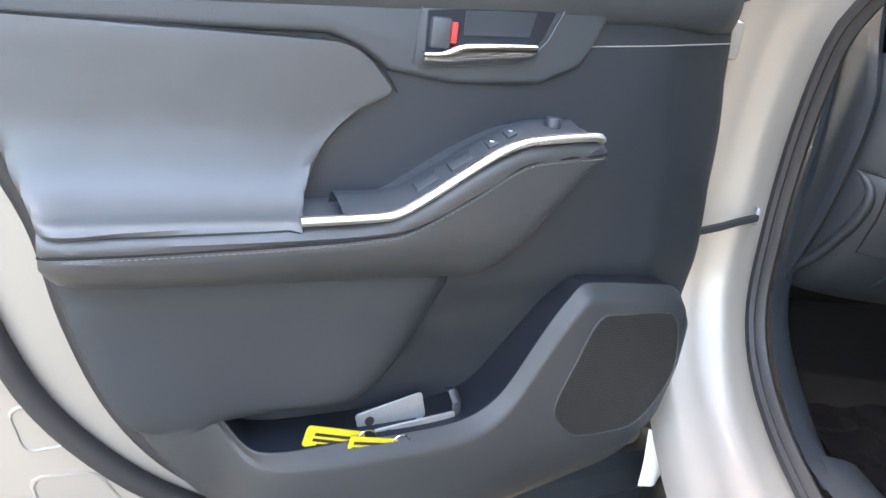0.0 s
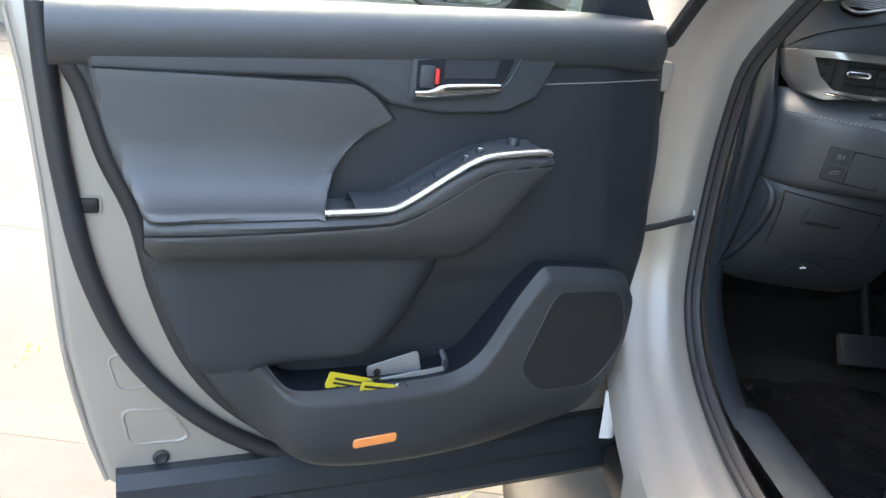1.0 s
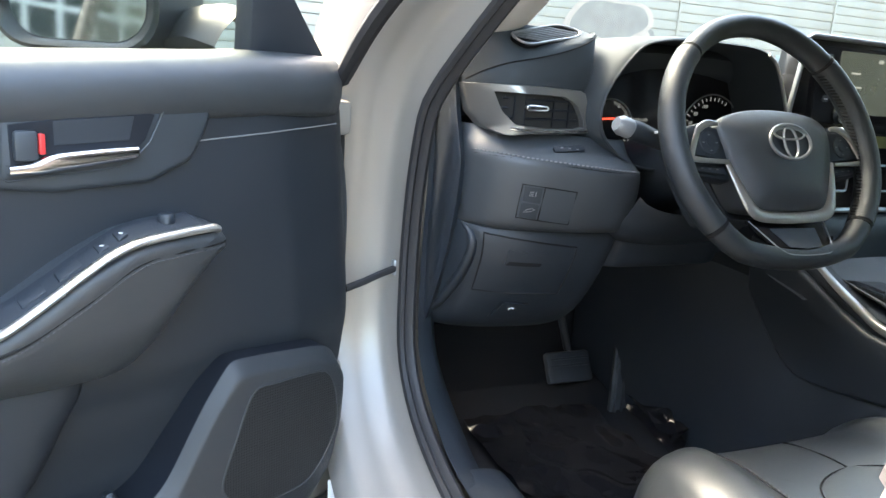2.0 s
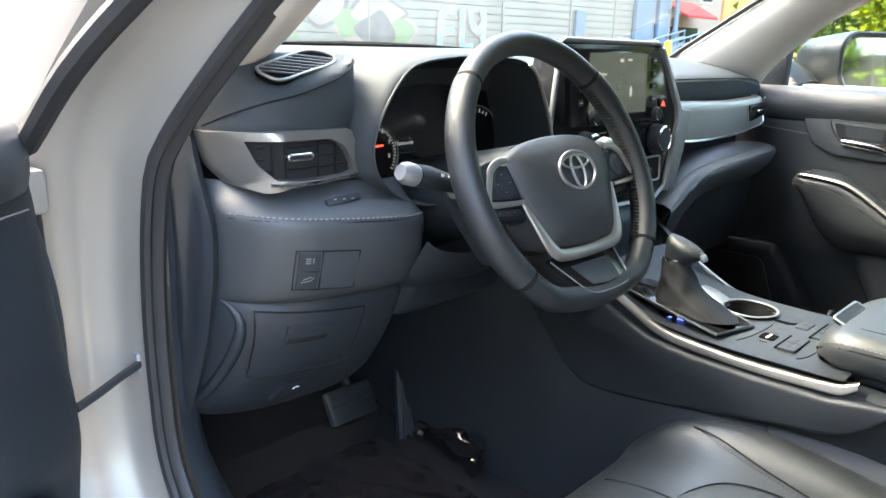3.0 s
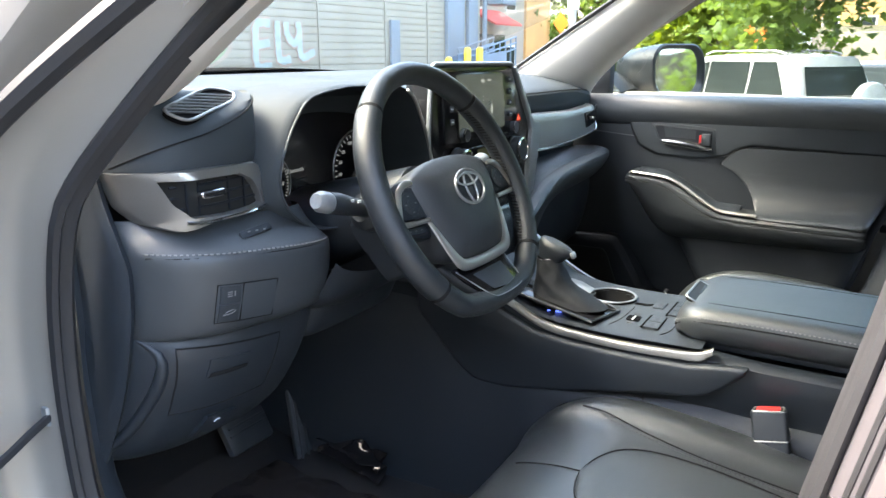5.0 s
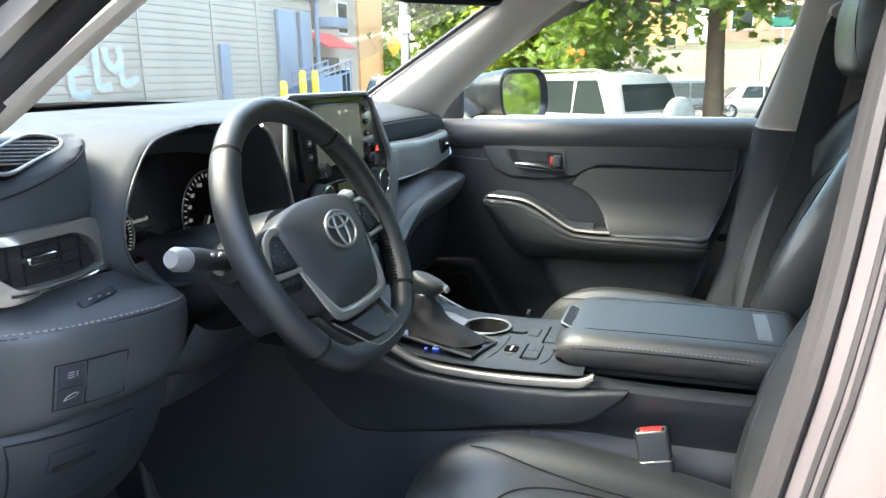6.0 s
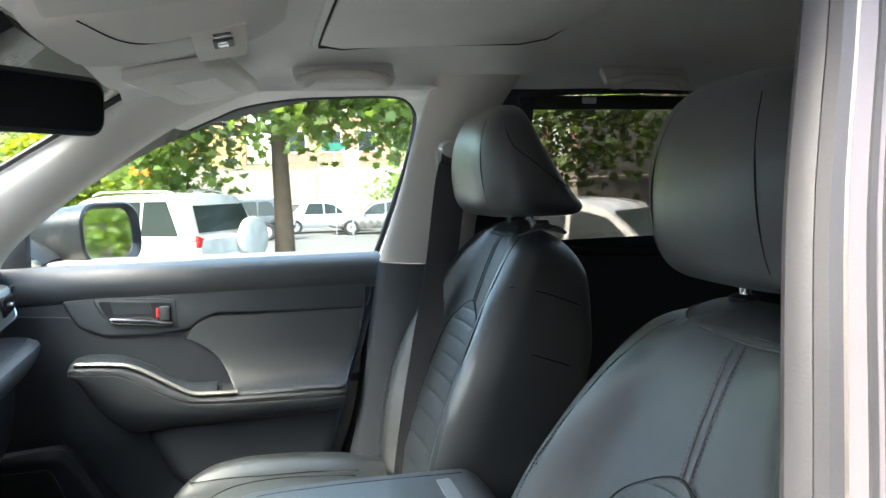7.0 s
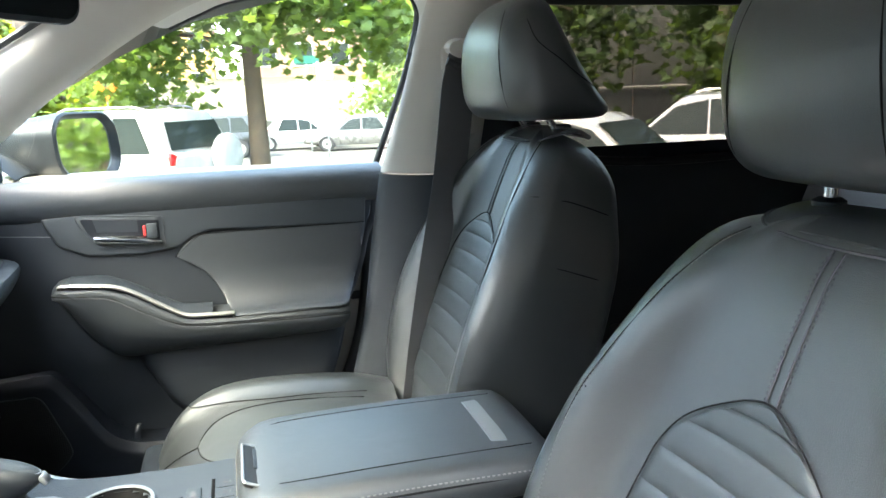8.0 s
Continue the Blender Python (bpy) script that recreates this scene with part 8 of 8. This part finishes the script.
# buildings further off
def building(name, label, x0, x1, y0, y1, z0, z1, mtl, face="south", cols=0, rows_=0, win=(0.9, 1.3)):
    bd = thing(name, ((x0 + x1) / 2, (y0 + y1) / 2, z0), label, "building", "far buildings")
    part("wall", box(((x0 + x1) / 2, (y0 + y1) / 2, (z0 + z1) / 2), (x1 - x0, y1 - y0, z1 - z0), 0.03, seg=1), mtl, bd)
    part("roof", box(((x0 + x1) / 2, (y0 + y1) / 2, z1 + 0.15), (x1 - x0 + 0.5, y1 - y0 + 0.5, 0.3), 0.04, seg=1), BEIGE, bd)
    for i in range(cols):
        for j in range(rows_):
            z = z0 + 1.9 + 3.0 * j
            if face == "south":
                c = (x0 + (x1 - x0) * (i + 0.5) / cols, y0, z)
                s1, s2 = (win[0], 0.14, win[1]), (win[0] + 0.2, 0.10, win[1] + 0.2)
            else:
                c = (x0, y0 + (y1 - y0) * (i + 0.5) / cols, z)
                s1, s2 = (0.14, win[0], win[1]), (0.10, win[0] + 0.2, win[1] + 0.2)
            w = part("window", box(c, s2, 0.01, seg=1), PANELM, bd)
            part("pane", box(c, s1, 0.005, seg=1), DGLASS, w)
    return bd


b1 = building("shop_building", "grey rendered shop with a red awning", 26.8, 33.2, 15.5, 22, -1, 7, BEIGE, "south", 2, 2)
part("awning", prism([(14.3, 2.52), (15.5, 3.15), (15.5, 3.0), (14.3, 2.42)], 27.75, 30.4, "yzx", 0.02), AWN, b1, "red cloth awning")
part("shopfront", box((29.3, 15.45, 0.9), (3.2, 0.1, 2.4), 0.02), DGLASS, b1)
building("tan_building", "tall orange-tan rendered building", 33.25, 36.2, 15.4, 20.0, -1, 7.5, TAN, "west", 1, 2)
building("brick_building", "pinkish brown masonry building on the hillside", 60, 72, -22, -2, 3.0, 16, BRICKM, "west", 7, 4, (1.4, 1.6))
building("tan_house", "orange-tan house behind the trees", 58, 68, 0.5, 5.0, 1.0, 6.5, TAN, "west", 2, 2)
building("beige_building", "pale beige apartment building on the hill", 64, 80, 6.5, 24, 0.0, 14, BEIGE, "west", 6, 4, (1.4, 1.6))
building("brick_terrace", "brown brick terrace in the distance", 46, 62, -52, -28, -2, 12, BRICKM, "west", 8, 3, (1.2, 1.6))
rw = thing("retaining_wall", (50, -4, -1), "pale concrete retaining wall along the street", "wall", kind="structure")
for i in range(14):
    part("wall_panel", box((48 + 0.02 * (i % 2), -26 + 4.0 * i, 0.55 - 0.02 * i), (0.5, 3.96, 3.8 + 0.12 * (i % 3)), 0.03, seg=1), BEIGE if i % 4 else PANELM, rw)
bank = part("grass_bank", surf([[(x, y, z) for y in (-40, -20, 0, 20, 45)] for x, z in ((48.2, 2.2), (53, 2.6), (60, 3.2))], 8, 12), mat("dry_grass", (0.075, 0.070, 0.038), 0.9, grain=20, bump=0.6, var=0.4, big=0.8), None)
tagged(bank, "patchy green grass bank above the wall", "grass", kind="structure")
# fence seen through the dark rear glass, its shade put into a near-black colour
fen = thing("dark_fence", (17, -17, 0), "fence in a shade-dark colour beyond the parked cars", "fence")
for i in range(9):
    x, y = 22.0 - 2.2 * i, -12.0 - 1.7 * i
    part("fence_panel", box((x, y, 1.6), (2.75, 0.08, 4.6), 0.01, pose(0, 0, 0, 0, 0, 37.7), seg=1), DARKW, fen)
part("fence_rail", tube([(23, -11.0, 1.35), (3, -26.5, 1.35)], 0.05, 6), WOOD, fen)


# ---- trees ----
def tree(name, label, x, y, height, spread, trunk_r, first, leaves, mtl, seed, leaf=0.17, low=0.35):
    """A tapered trunk with limbs, and a crown of many small lobed leaves in clumps."""
    rnd = random.Random(seed)
    z0 = ground_z(x, y) - 0.15
    tr = thing(name, (x, y, z0), label, "tree", "street trees")
    bits = [tube([(x, y, z0), (x + 0.02, y, z0 + first * 0.5), (x - 0.03, y + 0.03, z0 + first), (x + 0.05, y, z0 + height * 0.62), (x, y + 0.1, z0 + height * 0.9)], [trunk_r * 1.25, trunk_r, trunk_r * 0.86, trunk_r * 0.5, trunk_r * 0.12], 12, res=18)]
    tips = []
    for i in range(15):
        a = rnd.uniform(0, 2 * math.pi)
        h = z0 + first + (height * 0.85 - first) * (i / 15.0)
        ln = spread * rnd.uniform(0.65, 1.0) * (1.0 - 0.45 * i / 15)
        rise = rnd.uniform(-0.05, 0.35) * ln
        p0, p1, p2 = V((x, y, h)), V((x + math.cos(a) * ln * 0.5, y + math.sin(a) * ln * 0.5, h + rise * 0.7)), V((x + math.cos(a) * ln, y + math.sin(a) * ln, h + rise * 0.8 - 0.1 * ln))
        bits.append(tube([p0, p1, p2], [trunk_r * 0.30, trunk_r * 0.16, 0.01], 6, res=8))
        for k in range(5):
            f = rnd.uniform(0.35, 1.0)
            q = p0.lerp(p2, f)
            d = V((rnd.uniform(-1, 1), rnd.uniform(-1, 1), rnd.uniform(-0.8, 0.6))).normalized() * ln * rnd.uniform(0.18, 0.38)
            bits.append(tube([q, q + d * 0.6, q + d + V((0, 0, -0.12 * ln * 0.4))], [trunk_r * 0.09, trunk_r * 0.06, 0.006], 5))
            tips += [q + d * g for g in (0.45, 0.75, 1.0)]
    part("trunk", joined(*bits), BARK, tr, "grey-brown trunk and limbs")
    bm = bmesh.new()
    shape = [(0, -0.5), (0.18, -0.25), (0.42, -0.18), (0.22, 0.02), (0.40, 0.22), (0.15, 0.25), (0, 0.5), (-0.15, 0.25), (-0.40, 0.22), (-0.22, 0.02), (-0.42, -0.18), (-0.18, -0.25)]
    for i in range(leaves):
        c = rnd.choice(tips)
        r = spread * 0.13
        p = c + V((rnd.gauss(0, r), rnd.gauss(0, r), rnd.gauss(-0.05, r * 0.75)))
        if p.z < z0 + first * low:
            continue
        m = Matrix.Translation(p) @ Euler((rnd.uniform(-1.0, 1.0), rnd.uniform(-1.0, 1.0), rnd.uniform(0, 6.28))).to_matrix().to_4x4()
        s = leaf * rnd.uniform(0.7, 1.35)
        bm.faces.new([bm.verts.new(m @ V((a * s, b * s, 0.12 * s * abs(a) * 4))) for a, b in shape])
    part("crown", bm, mtl, tr, "uneven crown of lobed green leaves", flat=True)
    return tr


tree("oak_tree", "young oak with a bare lower trunk and lobed leaves", 13.0, -0.72, 7.2, 3.9, 0.165, 2.75, 13000, LEAF, 3, 0.23, 0.55)
tree("street_tree", "sunlit yellow-green street tree", 30.0, 5.6, 6.5, 3.8, 0.16, 1.8, 5000, LEAF_Y, 5, 0.34, 0.3)
tree("street_tree", "bright green tree over the street", 40.0, 15.5, 12.0, 6.0, 0.25, 2.2, 7000, LEAF, 6, 0.42, 0.3)
tree("street_tree", "bright green tree over the street", 47.0, 10.5, 13.0, 6.5, 0.28, 2.5, 7000, LEAF_Y, 7, 0.48, 0.3)
tree("street_tree", "broad green tree by the far wall", 36.0, -11.0, 9.0, 4.6, 0.2, 2.6, 5000, LEAF, 8, 0.34, 0.4)
# These two get the leaf copy that has shade in its colour.
tree("street_tree", "tree with shade-toned leaves behind the parked cars", 14.5, -11.5, 7.5, 4.2, 0.22, 2.2, 6000, LEAF_D, 9, 0.26, 0.5)
tree("street_tree", "tree with shade-toned leaves behind the parked cars", 18.5, -8.2, 8.0, 4.0, 0.2, 2.4, 5000, LEAF_D, 10, 0.28, 0.5)


tree("street_tree", "green tree further back along the street", 9.5, -21.0, 8.0, 4.6, 0.2, 2.0, 4000, LEAF, 12, 0.34, 0.3)
tree("street_tree", "green tree further back along the street", 4.8, -25.0, 8.0, 4.6, 0.2, 2.0, 4000, LEAF, 14, 0.34, 0.3)
tree("street_tree", "green tree further back along the street", 15.0, -30.0, 10.0, 5.6, 0.25, 2.2, 4000, LEAF, 13, 0.42, 0.3)


# ---- parked cars ----
def parked_car(label, x, y, heading, paint, suv=True, spare=False, length=4.5, width=1.82, height=1.68):
    """A car in its own axes: y forward, x right. heading: degrees to the right of straight ahead."""
    m = pose(x, y, ground_z(x, y) - 0.14, 0, 0, -heading)
    car = thing("parked_car", None, label, "car", "parked cars", m=m)
    h, L, w = height, length / 2, width / 2
    belt_ = 0.58 * h
    if suv:
        low = [(-L, 0.50, 0.95 * belt_), (-L * 0.97, 0.36, belt_), (-L * 0.5, 0.30, belt_), (0, 0.28, belt_), (L * 0.42, 0.28, belt_ * 0.98), (L * 0.62, 0.30, belt_ * 0.95), (L * 0.92, 0.32, belt_ * 0.84), (L, 0.42, belt_ * 0.66)]
        roof = [(-L * 0.94, belt_), (-L * 0.84, h * 0.90), (-L * 0.76, h * 0.985), (-L * 0.3, h), (L * 0.05, h * 0.985), (L * 0.20, h * 0.93), (L * 0.48, belt_)]
    else:
        low = [(-L, 0.48, 0.90 * belt_), (-L * 0.95, 0.34, belt_ * 1.04), (-L * 0.62, 0.28, belt_ * 1.05), (0, 0.26, belt_), (L * 0.38, 0.26, belt_ * 0.98), (L * 0.60, 0.28, belt_ * 0.94), (L * 0.92, 0.32, belt_ * 0.80), (L, 0.42, belt_ * 0.62)]
        roof = [(-L * 0.66, belt_ * 1.04), (-L * 0.42, h * 0.93), (-L * 0.25, h * 0.99), (-L * 0.05, h), (L * 0.10, h * 0.975), (L * 0.22, h * 0.90), (L * 0.46, belt_ * 0.97)]
    rows = []
    for yy, zb, zt in low:
        k = 1.0 - 0.10 * (abs(yy) / L) ** 4
        rows.append([(-w * 0.80 * k, yy, zt + 0.02), (-w * 0.93 * k, yy, zt), (-w * k, yy, zb + (zt - zb) * 0.62), (-w * k, yy, zb + (zt - zb) * 0.25), (-w * 0.92 * k, yy, zb),
                     (w * 0.92 * k, yy, zb), (w * k, yy, zb + (zt - zb) * 0.25), (w * k, yy, zb + (zt - zb) * 0.62), (w * 0.93 * k, yy, zt), (w * 0.80 * k, yy, zt + 0.02)])
    g = np.array([cr([r[j] for r in rows], 26) for j in range(10)]).transpose(1, 0, 2)
    part("body", grid_bm(g, False, True, True, True), paint, car, angle=30)
    top = cr(roof, 22)
    rows = []
    for yy, zz in top:
        t = (zz - belt_) / (h - belt_)
        k = 0.90 - 0.17 * max(0, t)
        rows.append([(-w * 0.91, yy, min(zz, belt_ * 0.97)), (-w * k, yy, zz - 0.03 * t), (-w * k * 0.86, yy, zz), (0, yy, zz + 0.025 * t), (w * k * 0.86, yy, zz), (w * k, yy, zz - 0.03 * t), (w * 0.91, yy, min(zz, belt_ * 0.97))])
    part("cabin", grid_bm(rows, False, False, True, True), paint, car, angle=30)

    def side_x(zz):
        t = (zz - belt_) / (h - belt_)
        return w * (0.905 - 0.165 * t) + 0.004
    ylo, yhi = roof[0][0], roof[-1][0]
    zu = h * 0.93
    spans = ((-0.015, 0.44, 0.10), (-0.44, -0.03, -0.42), (-0.80, -0.455, -0.66)) if suv else ((0.0, 0.40, 0.10), (-0.42, -0.03, -0.30))
    for s in (-1, 1):
        for a, b, c in spans:
            pl = [(L * a, belt_ * 1.03), (L * b, belt_ * 1.03), (L * (b if b < 0.3 else 0.20), zu - (0.0 if b < 0.3 else 0.10)), (L * (c if c < -0.2 else a), zu)]
            part("side_window", grid_bm([[(s * (side_x(pl[i][1])), pl[i][0], pl[i][1]) for i in (0, 1)], [(s * (side_x(pl[i][1])), pl[i][0], pl[i][1]) for i in (3, 2)]]), DGLASS, car)
    (ya, za), (yb, zb_) = roof[0], roof[1]
    n1 = 0.012
    part("rear_window", grid_bm([[(sx * w * 0.78, ya - n1 * 3 + (yb - ya) * 0.14, za + (zb_ - za) * 0.14) for sx in (-1, 1)], [(sx * w * 0.70, yb - n1 * 5 + (yb - ya) * -0.03, za + (zb_ - za) * 0.95) for sx in (-1, 1)]]), DGLASS, car)
    (ya, za), (yb, zb_) = roof[-1], roof[-2]
    part("windscreen", grid_bm([[(sx * w * 0.80, ya + n1, za + (zb_ - za) * 0.06 + 0.01) for sx in (-1, 1)], [(sx * w * 0.72, yb + n1, zb_ + 0.012) for sx in (-1, 1)]]), DGLASS, car)
    for s in (-1, 1):
        part("tail_lamp", prism([(s * w * 0.99, 0.0), (s * w * 0.60, 0.02), (s * w * 0.72, 0.14), (s * w * 0.97, 0.20)] if suv else [(s * w * 0.98, 0.0), (s * w * 0.62, 0.02), (s * w * 0.64, 0.11), (s * w * 0.97, 0.12)], 0.0, 0.05, "xzy", 0.012, 2, lambda x, y, z: (x, -L * 1.0 + 0.035 + y - 0.25 * max(0, abs(x) - w * 0.85), z + belt_ * (0.84 if suv else 0.80))), TAIL, car)
        part("headlamp", box((s * w * 0.78, L * 0.955, belt_ * 0.64), (w * 0.30, 0.14, 0.12), 0.03), CHROME, car)
        for yy in (-L * 0.60, L * 0.60):
            wl = part("wheel", lathe([(0.18, -0.10), (0.30, -0.11), (0.335, -0.07), (0.335, 0.07), (0.30, 0.11), (0.18, 0.10)], Matrix.Translation((s * w * 0.90, yy, 0.335)) @ pose(0, 0, 0, 0, 90 * s), 22), RUBBER, car)
            part("rim", lathe([(0.205, 0.09), (0.20, 0.115), (0.05, 0.10)], Matrix.Translation((s * w * 0.90, yy, 0.335)) @ pose(0, 0, 0, 0, 90 * s), 16), CSILVER, wl)
        part("door_mirror", box((s * w * 1.06, L * 0.36, belt_ * 1.05), (0.18, 0.10, 0.13), 0.03), paint, car)
    part("number_plate", box((0, -L * 1.005, belt_ * 0.62), (0.34, 0.02, 0.15), 0.004), WHITE, car)
    if suv:
        for s in (-1, 1):
            part("roof_rail", tube([(s * w * 0.66, -L * 0.70, h + 0.0), (s * w * 0.66, -L * 0.60, h + 0.05), (s * w * 0.66, L * 0.0, h + 0.05), (s * w * 0.66, L * 0.08, h + 0.0)], 0.018, 6), CSILVER, car)
    if spare:
        part("spare_wheel_cover", lathe([(0.31, -0.09), (0.35, -0.07), (0.36, 0.0), (0.345, 0.06), (0.29, 0.085), (0.10, 0.09)], Matrix.Translation((0.40, -L - 0.10, belt_ * 0.92)) @ pose(0, 0, 0, 90), 28), paint, car, "white spare wheel cover")
    return car


parked_car("white compact SUV with a covered spare wheel, parked", 13.0, 1.94, 35, CWHITE, True, True, 4.4, 1.82, 1.66)
parked_car("white parked sedan by the far wall", 33.5, -3.0, 168, CWHITE, False, False, 4.7, 1.82, 1.45)
parked_car("grey parked sedan by the far wall", 31.0, -5.6, 8, CGREY, False, False, 4.8, 1.84, 1.46)
parked_car("dark parked car beyond the white SUV", 29.0, 0.6, 10, CBLACK, True, False, 4.4, 1.82, 1.60)
parked_car("silver SUV parked ahead on the street", 21.5, 8.9, 60, CSILVER, True, False, 4.6, 1.86, 1.75)
parked_car("silver SUV parked beyond the rear window", 10.6, -8.4, 40, CSILVER, True, False, 4.7, 1.86, 1.70)
parked_car("white car parked close to the rear window", 7.6, -4.4, 230, CWHITE, False, False, 4.6, 1.82, 1.45)


# pole and signs
pole = thing("utility_pole", (26.0, 10.2, 0), "pale utility pole with an orange sign", "utility pole")
part("pole", tube([(26.0, 10.2, ground_z(26, 10) - 0.2), (26.0, 10.2, 9)], [0.17, 0.12], 10), WOOD, pole)
part("sign_plate", prism([(10.55, 2.75), (10.85, 2.35), (10.55, 1.95), (10.25, 2.35)], 25.78, 25.80, "yzx", 0), SIGN, pole, "orange diamond sign")
part("sign_plate", box((25.8, 10.1, 3.1), (0.02, 0.45, 0.6), 0.005), WHITE, pole)
for x, y, z, mtl, lab, shape in ((22.0, 3.0, 1.85, SIGN, "orange diamond road sign on a thin post", "d"), (26.0, -3.6, 2.3, WHITE, "white square sign on a thin post", "s"), (30.0, -3.4, 2.9, GREENS, "green street name sign on a thin post", "w")):
    sg = thing("road_sign", (x, y, ground_z(x, y)), lab, "road sign", "road signs")
    part("post", tube([(x, y, ground_z(x, y) - 0.2), (x, y, z + 0.1)], 0.03, 6), STEEL, sg)
    pl = {"d": [(y - 0.42, z), (y, z - 0.42), (y + 0.42, z), (y, z + 0.42)], "s": [(y - 0.28, z - 0.3), (y + 0.28, z - 0.3), (y + 0.28, z + 0.3), (y - 0.28, z + 0.3)], "w": [(y - 0.5, z - 0.15), (y + 0.5, z - 0.15), (y + 0.5, z + 0.15), (y - 0.5, z + 0.15)]}[shape]
    part("plate", prism(pl, x - 0.05, x - 0.03, "yzx", 0), mtl, sg)

# pale wall behind the camera, which closes the pavement side; its height is added to block sky light
back = thing("yard_wall", (-13, 0, 0), "pale panelled wall across the pavement", "wall", kind="structure")
for i in range(12):
    part("wall_panel", box((-13.5, -20 + 3.4 * i, 4.4), (0.3, 3.36, 9.8), 0.03, seg=1), BEIGE, back)
for i in range(12):
    for k in (0.3, 1.6, 2.9):
        part("mesh_bar", box((-13.3, -20 + 3.4 * i, k), (0.06, 3.36, 0.06), 0, seg=1), CWHITE, back)
lite = part("window_band", box((-13.33, -10.0, 3.2), (0.05, 5.6, 2.6), 0.01, seg=1), DGLASS, back, "gridded window band")
for i in range(9):
    part("glazing_bar", box((-13.29, -12.8 + 0.7 * i, 3.2), (0.05, 0.09, 2.6), 0, seg=1), CWHITE, lite)
for i in range(5):
    part("glazing_bar", box((-13.28, -10.0, 1.9 + 0.65 * i), (0.05, 5.6, 0.09), 0, seg=1), CWHITE, lite)
